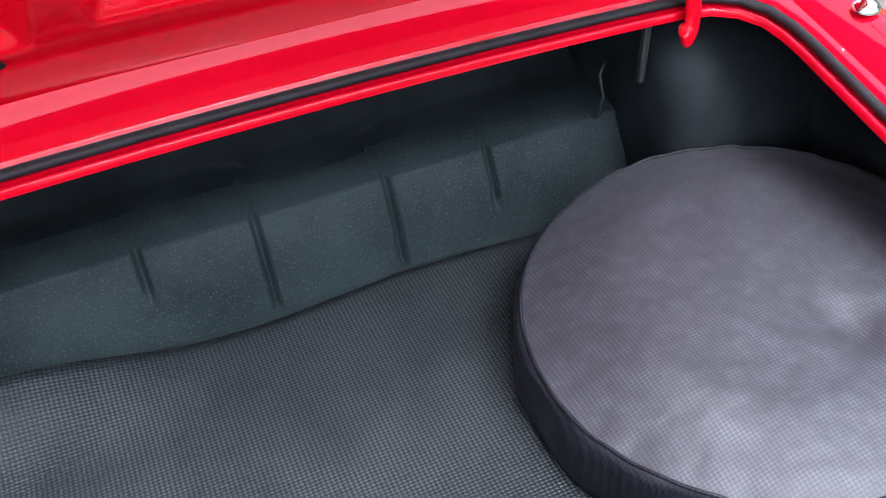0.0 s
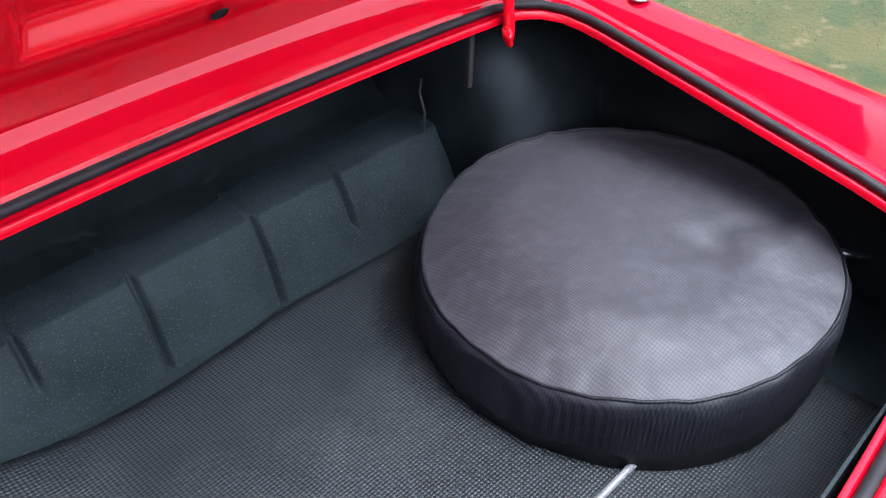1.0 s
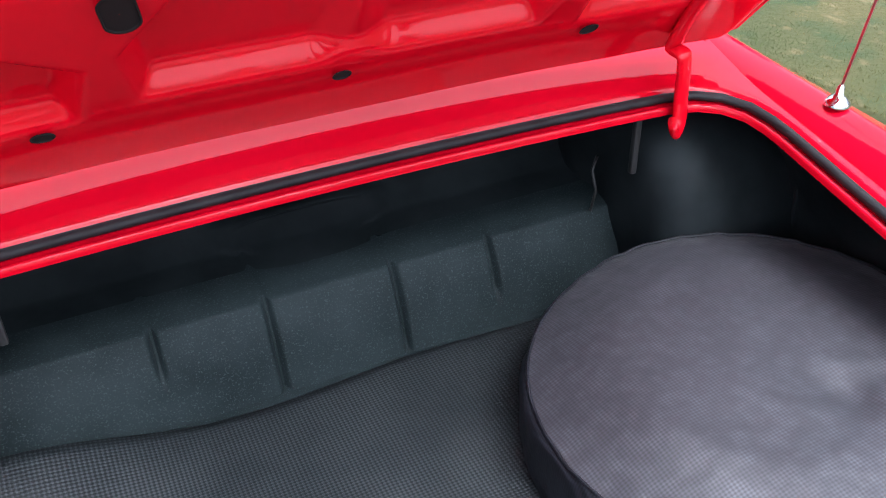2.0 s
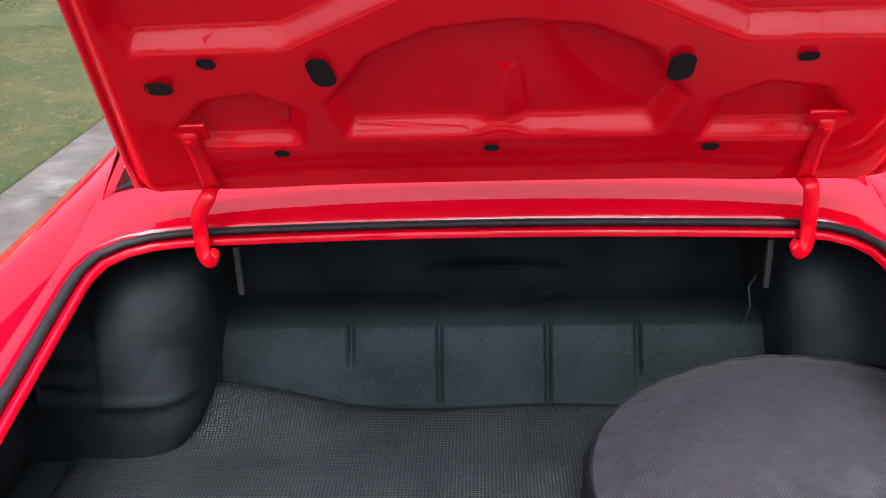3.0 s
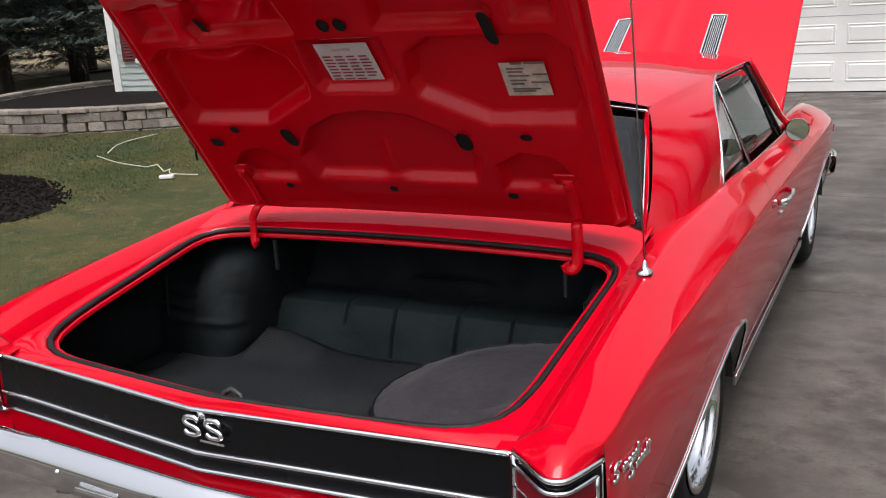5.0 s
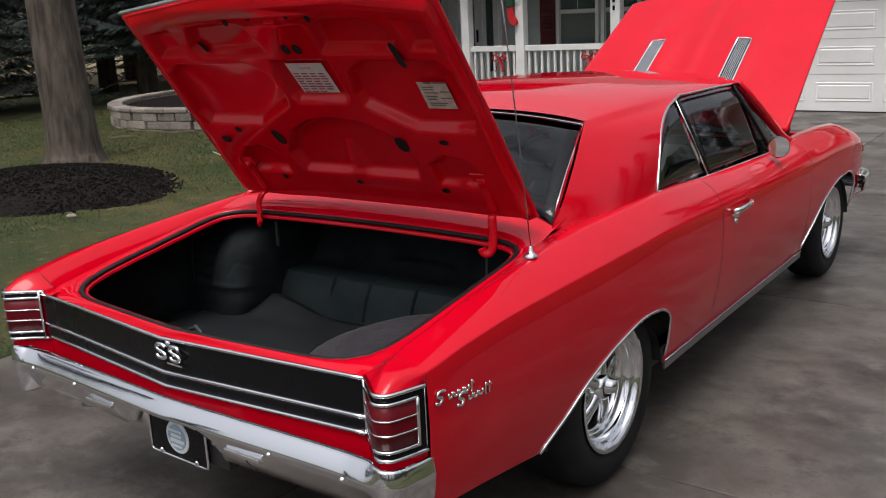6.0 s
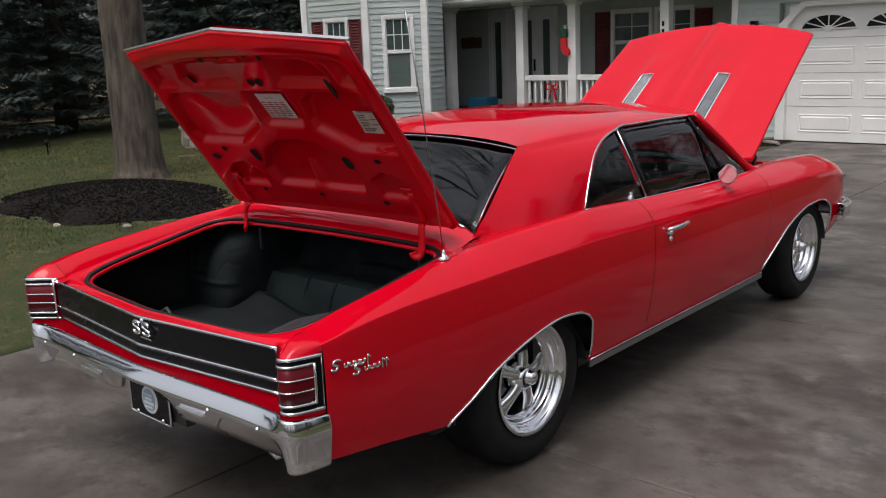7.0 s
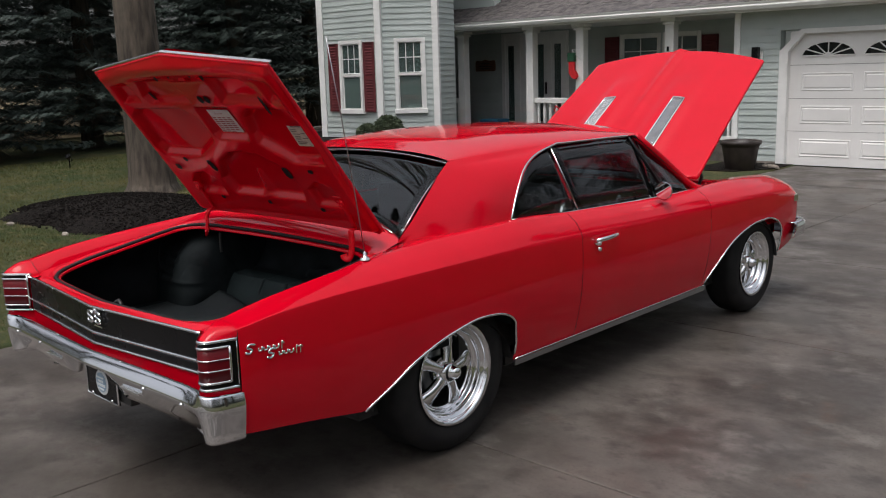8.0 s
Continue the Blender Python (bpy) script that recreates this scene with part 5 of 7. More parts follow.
# ---- wheels ----
def build_wheel(name, radius, width, rim, label):
    """A wheel about the origin, its face towards +x."""
    w = thing(name, (0, 0, 0), "", "")
    for key in ("label", "category"):
        if key in w:
            del w[key]
    w.parent = car
    w["label"] = label
    ax = pose(0, 0, 0, 0, 90, 0)
    h = width / 2
    prof = [(rim - 0.006, h - 0.012), (rim + 0.012, h - 0.002), (rim + 0.045, h + 0.008), (radius - 0.045, h + 0.006), (radius - 0.018, h - 0.012), (radius - 0.004, h - 0.035), (radius, h - 0.06), (radius, -h + 0.06), (radius - 0.004, -h + 0.035), (radius - 0.02, -h + 0.01), (radius - 0.05, -h), (rim, -h + 0.01)]
    tyre = part("tyre", lathe(prof, 56, m=ax), TYRE, w, "black blackwall tyre", smooth=True)
    for g in (-0.055, 0.0, 0.055):
        part("tread_groove", lathe([(radius + 0.0006, g - 0.004), (radius + 0.0006, g + 0.004)], 48, m=ax), HOLE, tyre)
    prof = [(rim - 0.002, h - 0.004), (rim + 0.006, h + 0.002), (rim + 0.004, h + 0.006), (rim - 0.010, h + 0.002), (rim - 0.016, h - 0.012), (rim - 0.019, h - 0.022), (rim - 0.029, h - 0.025), (rim - 0.033, h - 0.032), (rim - 0.034, h - 0.050), (rim - 0.040, h - 0.054), (rim - 0.050, h - 0.056), (rim - 0.054, h - 0.062), (rim - 0.055, h - 0.074), (rim - 0.062, h - 0.078)]
    part("rim", lathe(prof, 56, m=ax), CHROME, w, "polished deep-dish rim", smooth=True)
    part("barrel", lathe([(rim - 0.062, h - 0.078), (rim - 0.060, h - 0.15), (rim - 0.056, -h + 0.02)], 48, m=ax), ENGINE, w, "dark inner barrel", smooth=True)
    part("brake_backing", lathe([(0.0, h - 0.15), (rim - 0.055, h - 0.15)], 32, m=ax), HOLE, w)
    part("brake_drum", lathe([(0.0, h - 0.115), (0.10, h - 0.115), (0.115, h - 0.125), (0.12, h - 0.15)], 28, m=ax), METAL, w, smooth=True)
    for k in range(5):
        a = math.tau * k / 5 + math.radians(80)
        rows = []
        for t in spaced(0, 1, 9):
            r = 0.045 + (rim - 0.057 - 0.045) * t
            half = 0.027 + 0.020 * t ** 1.5 - 0.007 * math.sin(math.pi * t) + 0.02 * max(0, t - 0.8)
            top = h - 0.038 - 0.028 * t ** 1.6
            ring_ = [(-half, top - 0.038), (-half * 0.96, top - 0.012), (-half * 0.55, top - 0.001), (0, top + 0.003), (half * 0.55, top - 0.001), (half * 0.96, top - 0.012), (half, top - 0.038)]
            rows.append([(zz, r * math.cos(a) - s * math.sin(a), r * math.sin(a) + s * math.cos(a)) for s, zz in ring_])
        part("spoke", sheet(rows), CHROME, w, smooth=True)
        nut = a + math.tau / 10
        part("lug_nut", lathe([(0, h - 0.048), (0.008, h - 0.050), (0.010, h - 0.075)], 10, m=pose(0, 0.054 * math.cos(nut), 0.054 * math.sin(nut)) @ ax), CHROME, w, smooth=True)
    hub = part("hub", lathe([(0.038, h - 0.025), (0.046, h - 0.03), (0.050, h - 0.055), (0.066, h - 0.07), (0.068, h - 0.1)], 24, m=ax), CHROME, w, smooth=True)
    part("hub_cap", lathe([(0.0, h + 0.004), (0.016, h + 0.001), (0.027, h - 0.008), (0.031, h - 0.026), (0.036, h - 0.03)], 24, m=ax), CHROME, hub, "domed chrome centre cap", smooth=True)
    return w


rear_wheel = build_wheel("rear_wheel", 0.356, 0.25, 0.226, "wide rear wheel with polished five-spoke rim")
rear_wheel.matrix_basis = pose(0.715, 1.25, 0.356)
copy_thing(rear_wheel, pose(-0.715, 1.25, 0.356, 0, 0, 180))
front_wheel = build_wheel("front_wheel", 0.333, 0.215, 0.212, "front wheel with polished five-spoke rim")
front_wheel.matrix_basis = pose(0.728, 4.225, 0.333)
copy_thing(front_wheel, pose(-0.728, 4.225, 0.333, 0, 0, 180))
for sign in (1, -1):
    for y0, y1, z1 in ((0.74, 1.61, 0.60), (3.52, 4.46, 0.64)):
        rows = [[(sign * x, (y0 + y1) / 2 + (y1 - y0) / 2 * math.cos(a), 0.34 + (z1 - 0.34) * math.sin(a)) for a in spaced(0, math.pi, 15)] for x in (0.862, 0.66)]
        well = part("wheel_well", sheet(rows), ENGINE, car, "black inner wheel well", smooth=True)
        part("wheel_well_back", boxed(*sorted((sign * 0.65, sign * 0.66)), y0 + 0.14, y1 - 0.14, 0.33, z1 - 0.04), ENGINE, car)

# ---- hood, raised at its front ----
def hood_point(u, v, lift=0.0):
    """u across, v from the hinge at the cowl to the front edge."""
    x = 0.008 + 0.078 * v + u * (0.718 - 0.072 * v)
    y = 3.60 + (0.86 + 0.10 * (1 - u * u)) * v
    z = 0.975 + (0.69 + 0.055 * (1 - u * u)) * v + 0.012 * math.sin(math.pi * v)
    crease = 0.025 * math.exp(-(u / 0.05) ** 2)
    dome = 0.022 * (1 / (1 + math.exp(-(abs(u) - 0.20) * 40)) - 1 / (1 + math.exp(-(abs(u) - 0.52) * 40))) * (1 - 1 / (1 + math.exp(-(v - 0.74) * 30))) * min(1, v * 6)
    n = Vector((0, -0.63, 0.775))
    return Vector((x, y, z)) + n * (crease * v + dome + lift + 0.03 * (1 - u * u))


US = spaced(-1, 1, 61)
hood = part("hood", sheet([[hood_point(u, v) for u in US] for v in spaced(0, 1, 31)]), RED, car, "raised red hood with two louvred vents", smooth=True)
part("hood_inner", sheet([[hood_point(u, v, -0.022) for u in spaced(-0.985, 0.985, 31)] for v in spaced(0.01, 0.99, 15)]), UNDER_RED, hood, "inner side of the hood", smooth=True)
part("hood_rim", tube([hood_point(-1, v, -0.01) for v in spaced(0, 1, 12)] + [hood_point(u, 1, -0.01) for u in spaced(-1, 1, 21)] + [hood_point(1, v, -0.01) for v in spaced(1, 0, 12)] + [hood_point(u, 0, -0.01) for u in spaced(1, -1, 21)], 0.012, 6, closed=True), RED, hood, "folded hood edge", smooth=True)
part("hood_front_lip", strip([hood_point(u, 1.0) + Vector((0, 0.004, -0.034)) for u in spaced(-1, 1, 21)], (0, 0.006, 0.0), (0, 0, 0.008)), BLACK_PAINT, hood, "black front lip")
for uc in (-0.40, 0.40):
    edge = [hood_point(uc + s * 0.062, v, 0.004) for s, v in [(-1, t) for t in spaced(0.14, 0.56, 9)] + [(s, 0.56) for s in (-0.5, 0, 0.5)] + [(1, t) for t in spaced(0.56, 0.14, 9)] + [(s, 0.14) for s in (0.5, 0, -0.5)]]
    vent = part("hood_vent", tube(edge, 0.006, 6, closed=True), CHROME, hood, "chrome-framed black louvred vent", smooth=True)
    part("vent_bed", sheet([[hood_point(uc + s * 0.056, v, 0.002) for s in (-1, 0, 1)] for v in spaced(0.145, 0.555, 8)]), BLACK_PAINT, vent)
    for s in (-0.68, -0.40, -0.13, 0.13, 0.40, 0.68):
        part("louvre", tube([hood_point(uc + s * 0.058, v, 0.005) for v in spaced(0.15, 0.55, 8)], 0.0025, 5), BRUSHED, vent)
for sign in (1, -1):
    part("hood_hinge", tube([(sign * 0.70, 3.66, 0.88), (sign * 0.71, 3.70, 0.96), (sign * 0.66, 3.72, 1.06)], 0.014, 6, flat=0.5), ENGINE, car, "black hood hinge", smooth=True)
part("engine_bay", boxed(-0.72, 0.72, 3.70, 4.72, 0.45, 0.52), ENGINE, car, "dark engine bay floor")
part("firewall", boxed(-0.74, 0.74, 3.64, 3.67, 0.45, 0.905), ENGINE, car, "black firewall")
eng = part("engine", boxed(-0.28, 0.28, 3.78, 4.40, 0.52, 0.74, bevel=0.03), ENGINE, car, "dark engine block", smooth=True)
part("air_cleaner", lathe([(0, 0.07), (0.16, 0.07), (0.175, 0.055), (0.175, 0.0)], 28, m=pose(0, 4.05, 0.76)), CHROME, eng, "round chrome air cleaner", smooth=True)
part("radiator_support", boxed(-0.72, 0.72, 4.66, 4.74, 0.45, 0.80, bevel=0.01), RED, car, "red radiator support")
part("grille", sheet([[(x, 4.85 - 0.05 * (abs(x) / 0.8) ** 2, z) for x in spaced(-0.82, 0.82, 15)] for z in (0.52, 0.76)]), BLACK_PAINT, car, "black grille", solid=0.02)
front_rows = []
for p in curve_through([Vector(q) for q in ((-0.905, 4.62, 0.50), (-0.895, 4.80, 0.50), (-0.82, 4.90, 0.50), (0, 4.97, 0.49), (0.82, 4.90, 0.50), (0.895, 4.80, 0.50), (0.905, 4.62, 0.50))], 45):
    c = Vector((0, 4.4, p.z))
    o = Vector((p.x * 0.35, p.y - 4.4, 0)).normalized()
    front_rows.append([p + o * a + Vector((0, 0, b)) for a, b in ((-0.04, 0.055), (0.0, 0.055), (0.018, 0.04), (0.02, 0.0), (0.01, -0.05), (-0.04, -0.07))])
part("front_bumper", sheet(front_rows), CHROME, car, "chrome front bumper", smooth=True, solid=0.004)

# ---- trunk lid, open ----
LS, LN = Vector((0, -0.6347, 0.7727)), Vector((0, -0.7727, -0.6347))   # along the lid to its rear edge; out of its inner face


BOW = [(0.0, 0.036), (0.15, 0.044), (0.30, 0.055), (0.55, 0.080), (0.70, 0.074), (0.80, 0.060), (0.87, 0.022), (0.92, 0.0)]


def lid_bow(u, s):
    """How far the crowned lid stands back from the flat of its rim."""
    return -ip(min(max(s, 0.0), 0.92), BOW) * max(0.0, 1 - u ** 4)


def lid_place(u, s, d=0.0):
    """u across (-1 to 1), s metres from the hinge edge, d out of the inner face."""
    x = 0.03 + 0.085 * s / 0.9 + u * (0.675 - 0.04 * s / 0.9)
    return Vector((x, 0.985, 1.0)) + LS * s + LN * (d + lid_bow(u, s))


def lid_u(x, s):
    return (x - 0.03 - 0.085 * s / 0.9) / (0.675 - 0.04 * s / 0.9)


def lid_plan(x, s):
    """Where a place of the flat plan lies on the crowned lid."""
    px, ps = x, s
    for step in range(3):
        k = 1 - lid_bow(lid_u(px, ps), ps) / 1.16
        px, ps = 0.63 + (x - 0.63) * k, 1.716 + (s - 1.716) * k
    return px, ps


def lid_xs(x, s, d=0.0):
    px, ps = lid_plan(x, s)
    return Vector((px, 0.985, 1.0)) + LS * ps + LN * (d + lid_bow(lid_u(px, ps), ps))


def crowned_relief(u, s):
    """Depth of the pressing at a place on the crowned lid."""
    k = 1 - lid_bow(u, s) / 1.16
    x = 0.03 + 0.085 * s / 0.9 + u * (0.675 - 0.04 * s / 0.9)
    x0, s0 = 0.63 + (x - 0.63) / k, 1.716 + (s - 1.716) / k
    return relief(lid_u(x0, s0), s0)


def pocket(px, ps, cx, cs, hw, hs, edge=0.03, power=4.0):
    """1 inside a rounded patch, 0 outside."""
    q = (abs((px - cx) / hw) ** power + abs((ps - cs) / hs) ** power) ** (1 / power)
    return 1 - soft(q, 1 - edge / min(hw, hs), 1.0 + edge / min(hw, hs) * 0.4)


def inside(px, py, poly):
    """How far a place lies inside a polygon (negative outside)."""
    best, odd = 9.0, False
    n = len(poly)
    for i in range(n):
        (ax, ay), (bx, by) = poly[i], poly[(i + 1) % n]
        ex, ey = bx - ax, by - ay
        t = min(1.0, max(0.0, ((px - ax) * ex + (py - ay) * ey) / (ex * ex + ey * ey)))
        best = min(best, math.hypot(px - ax - ex * t, py - ay - ey * t))
        if (ay > py) != (by > py) and px < ax + (py - ay) / (by - ay) * ex:
            odd = not odd
    return best if odd else -best


POCKETS = [
    ([(0.0, 0.20), (0.25, 0.20), (0.275, 0.29), (0.21, 0.40), (0.11, 0.455), (0.0, 0.47), (-0.11, 0.455), (-0.21, 0.40), (-0.275, 0.29), (-0.25, 0.20)], 0.034),
    ([(0.33, 0.18), (0.50, 0.18), (0.535, 0.23), (0.48, 0.30), (0.40, 0.318), (0.325, 0.27)], 0.028),
    ([(0.335, 0.432), (0.575, 0.432), (0.605, 0.48), (0.60, 0.66), (0.55, 0.70), (0.24, 0.70), (0.175, 0.66), (0.155, 0.575), (0.165, 0.53)], 0.036),
    ([(-0.10, 0.545), (0.10, 0.545), (0.118, 0.57), (0.115, 0.705), (-0.115, 0.705), (-0.118, 0.57)], 0.030),
    ([(0.12, 0.735), (0.40, 0.735), (0.425, 0.77), (0.38, 0.84), (0.14, 0.84)], 0.028),
    ([(0.475, 0.745), (0.58, 0.745), (0.585, 0.83), (0.475, 0.84)], 0.024),
]


def relief(u, s):
    """Depth of the pressed inner panel; pockets sink away from the viewer."""
    x = u * 0.66
    d = 0.024
    for poly, deep in POCKETS:
        q = inside(x if poly[0][0] <= 0.0 else abs(x), s, poly)
        if q > -0.012:
            d -= deep * soft(q, -0.012, 0.020)
    if abs(x) < 0.06 and 0.19 < s < 0.34:
        d += 0.016 * soft(0.06 - abs(x) - 0.25 * max(0.0, s - 0.20), 0.0, 0.05) * soft(s, 0.19, 0.21)
    edge = min(1 - abs(u), 1.0) * 0.66
    d *= soft(edge, 0.0, 0.04) * soft(s, 0.0, 0.045) * soft(0.92 - s, 0.0, 0.05)
    return d


lid = part("trunk_lid", sheet([[lid_place(u, s, -0.012 - 0.03 * (1 - u * u)) for u in spaced(-1, 1, 21)] for s in spaced(0.0, 0.90, 12)] + [[lid_place(u, 0.90 + 0.075 * (1 - abs(u)) ** 1.0, -0.012 - 0.03 * (1 - u * u)) for u in spaced(-1, 1, 21)]]), RED, car, "open red trunk lid seen from its pressed inner side", smooth=True)


def lid_end(u, s):
    """The rear edge of the lid runs to a shallow point."""
    return s * (1 + 0.083 * (1 - abs(u)) * soft(s, 0.55, 0.9))


def round_u(u, s):
    k = 1.0
    if s < 0.06:
        k = 1 - 0.055 * (1 - s / 0.06) ** 2
    return u * k


inner = part("inner_panel", sheet([[lid_place(round_u(u, s), lid_end(u, s), crowned_relief(u, s)) for u in spaced(-1, 1, 221)] for s in spaced(0.0, 0.90, 161)]), UNDER_RED, lid, "pressed inner panel with pockets and holes", smooth=True)
rim_pts = [lid_place(-1, s, -0.004) for s in spaced(0.03, 0.90, 14)] + [lid_place(u, lid_end(u, 0.90), -0.004) for u in spaced(-1, 1, 21)] + [lid_place(1, s, -0.004) for s in spaced(0.90, 0.03, 14)] + [lid_place(round_u(u, 0), 0.0, -0.004) for u in spaced(1, -1, 21)]
part("lid_edge", tube(rim_pts, 0.009, 8, closed=True), RED, lid, "rolled red lid edge", smooth=True)
part("lid_rear_trim", strip([lid_place(u * 1.035, lid_end(u, 0.90) + 0.012, -0.010) for u in spaced(-1, 1, 25)], LN * 0.006, LS * 0.003), BRUSHED, lid, "bright rear edge moulding")


def lid_hole(name, x, s, w, h, turn=0.0):
    d = relief(lid_u(x, s), s)
    base = lid_xs(x, s, d)
    e = 1e-3
    nx = (relief(lid_u(x + e, s), s) - relief(lid_u(x - e, s), s)) / (2 * e)
    ns = (relief(lid_u(x, s + e), s) - relief(lid_u(x, s - e), s)) / (2 * e)
    X = (Vector((1, 0, 0)) + LN * nx).normalized()
    S = (LS + LN * ns).normalized()
    N = X.cross(S).normalized()
    if N.dot(LN) < 0:
        N = -N
    c, q = math.cos(turn), math.sin(turn)
    pts = []
    r = min(w, h) / 2
    for cx, cy, a0 in ((w / 2 - r, h / 2 - r, 0), (-w / 2 + r, h / 2 - r, 90), (-w / 2 + r, -h / 2 + r, 180), (w / 2 - r, -h / 2 + r, 270)):
        pts += arc(cx, cy, r, a0, a0 + 90, 6)
    ring_ = [base + X * (a * c - b * q) + S * (a * q + b * c) for a, b in pts]
    rows_ = [[p + N * 0.0052 + (p - base) * 0.10 for p in ring_], [p + N * 0.006 for p in ring_], [base + (p - base) * 0.97 + N * 0.004 for p in ring_], [base + N * 0.0042 + (p - base) * 0.02 for p in ring_]]
    return part(name, sheet(rows_, closed=True), HOLE, lid, "dark hole in the inner panel")


for x, s, w, h, turn in ((-0.324, 0.163, 0.026, 0.020, 0), (0.034, 0.167, 0.024, 0.020, 0), (0.397, 0.158, 0.028, 0.022, 0), (-0.479, 0.352, 0.042, 0.030, 0), (-0.384, 0.407, 0.028, 0.024, 0), (0.495, 0.390, 0.030, 0.020, 0), (-0.214, 0.378, 0.036, 0.066, 0.15), (0.320, 0.371, 0.038, 0.062, 0), (-0.28, 0.745, 0.034, 0.085, 0.25), (0.50, 0.735, 0.036, 0.085, 0.1), (0.09, 0.765, 0.030, 0.036, 0), (0.135, 0.765, 0.030, 0.036, 0), (-0.045, 0.885, 0.018, 0.045, 0), (0.058, 0.895, 0.018, 0.045, 0), (0.212, 0.895, 0.018, 0.045, 0), (0.293, 0.885, 0.018, 0.045, 0)):
    lid_hole("panel_hole", x, s, w, h, turn)
part("lid_latch", placed(boxed(-0.022, 0.022, -0.015, 0.018, -0.02, 0.02, bevel=0.005), Matrix.Translation(lid_xs(0.13, 0.872, 0.01))), UNDER_RED, lid, "red latch")


def lid_card(name, x0, x1, s0, s1, d, material, label, skew=0.0):
    pts = [lid_xs(x, s, d) for x, s in ((x0 + skew, s0), (x1 + skew, s0), (x1, s1), (x0, s1))]
    bm = bmesh.new()
    a = [bm.verts.new(p) for p in pts]
    b = [bm.verts.new(p - LN * 0.0008) for p in pts]
    bm.faces.new(a)
    bm.faces.new(b)
    for i in range(4):
        bm.faces.new((a[i], a[(i + 1) % 4], b[(i + 1) % 4], b[i]))
    return part(name, bm, material, lid, label)


caution = lid_card("caution_label", 0.005, 0.155, 0.566, 0.686, 0.0, WHITE_PAPER, "white caution label with red print")
for i in range(8):
    for k in range(4):
        x0 = 0.016 + 0.034 * k
        w = 0.026 + 0.006 * ((i * 7 + k * 3) % 3 - 1) * 0.5
        if i == 7 and k == 3:
            continue
        bar = lid_card("print_bar", x0, x0 + w, 0.650 - 0.0105 * i - 0.004, 0.650 - 0.0105 * i, 0.0052, INK_RED, "")
        bar.parent = caution
txt = bpy.data.curves.new("label_heading", "FONT")
txt.body, txt.size, txt.align_x, txt.align_y = "CAUTION", 0.0125, "CENTER", "CENTER"
txt.materials.append(INK_RED)
heading = new("label_heading", txt)
heading.matrix_basis = Matrix.Translation(lid_xs(0.08, 0.670, 0.0056)) @ Matrix((Vector((1, 0, 0)), LS, LN)).transposed().to_4x4()
heading.parent = caution
jack = lid_card("jacking_label", 0.468, 0.586, 0.500, 0.604, -0.006, AGED_PAPER, "aged paper instruction label with grey print")
for i, (x0, x1, s) in enumerate(((0.50, 0.53, 0.603), (0.535, 0.59, 0.604), (0.485, 0.53, 0.588), (0.485, 0.525, 0.578), (0.485, 0.54, 0.566), (0.55, 0.59, 0.570), (0.487, 0.53, 0.552), (0.487, 0.52, 0.540), (0.54, 0.59, 0.545), (0.487, 0.56, 0.525), (0.487, 0.545, 0.517))):
    bar = lid_card("print_bar", x0, x1, s, s + (0.006 if i < 2 else 0.0035), -0.0005, INK_GREY, "")
    bar.parent = jack

for sign, hx, xo in ((-1, -0.475, -0.520), (1, 0.565, 0.572)):
    pts = [lid_xs(hx, 0.225, 0.024), lid_xs(hx, 0.15, 0.027), lid_xs(hx, 0.075, 0.040), Vector(((hx + xo) / 2, 0.922, 1.015)), Vector((xo, 0.920, 0.975)), Vector((xo, 0.919, 0.945)), Vector((xo, 0.916, 0.925)), Vector((xo - 0.003 * sign, 0.912, 0.906)), Vector((xo - 0.013 * sign, 0.905, 0.897)), Vector((xo - 0.024 * sign, 0.898, 0.902)), Vector((xo - 0.029 * sign, 0.896, 0.916))]
    arm = part("hinge_arm", tube(curve_through(pts, 44), 0.0155, 12, flat=0.5), UNDER_RED, lid, "curved flat red hinge arm", smooth=True)
    for s in (0.205, 0.11):
        part("hinge_bolt", lathe([(0, 0.012), (0.010, 0.010), (0.012, 0)], 6, m=Matrix.Translation(lid_xs(hx, s, 0.026)) @ Matrix((Vector((1, 0, 0)), LS, LN)).transposed().to_4x4()), UNDER_RED, arm)
    part("hinge_foot", placed(boxed(-0.035, 0.035, -0.004, 0.004, -0.02, 0.02, bevel=0.003), Matrix.Translation(lid_xs(hx, 0.225, 0.02)) @ Matrix((Vector((1, 0, 0)), LN, LS)).transposed().to_4x4()), UNDER_RED, arm)
    part("hinge_bracket", boxed(xo - 0.05 * sign - 0.006, xo - 0.05 * sign + 0.006, 0.950, 0.962, 0.80, 0.90, bevel=0.003), ENGINE, car, "grey hinge bracket")

# ---- trunk inside ----
trunk = part("trunk_floor", boxed(-0.84, 0.84, 0.10, 1.06, 0.485, 0.515), LINER, car, "speckled dark trunk floor")


def seat_wall(x, z):
    y = ip(z, [(0.50, 1.0), (0.60, 1.035), (0.655, 1.066), (0.661, 1.070), (0.664, 1.085), (0.668, 1.16), (0.674, 1.215), (0.72, 1.26), (0.80, 1.295), (0.95, 1.315)])
    for rx, z0, z1 in ((-0.285, 0.60, 0.66), (-0.10, 0.51, 0.665), (0.125, 0.52, 0.665), (0.31, 0.575, 0.655)):
        if z0 - 0.02 < z < z1 + 0.02:
            y += 0.022 * math.exp(-((x - rx) / 0.0055) ** 2) * soft(z, z0 - 0.02, z0) * (1 - soft(z, z1, z1 + 0.02))
    y -= 0.030 * pocket(x, z, 0.02, 0.696, 0.16, 0.032, 0.008, 3.0) - 0.012 * pocket(x, z, 0.02, 0.696, 0.15, 0.022, 0.006, 3.0)
    return y


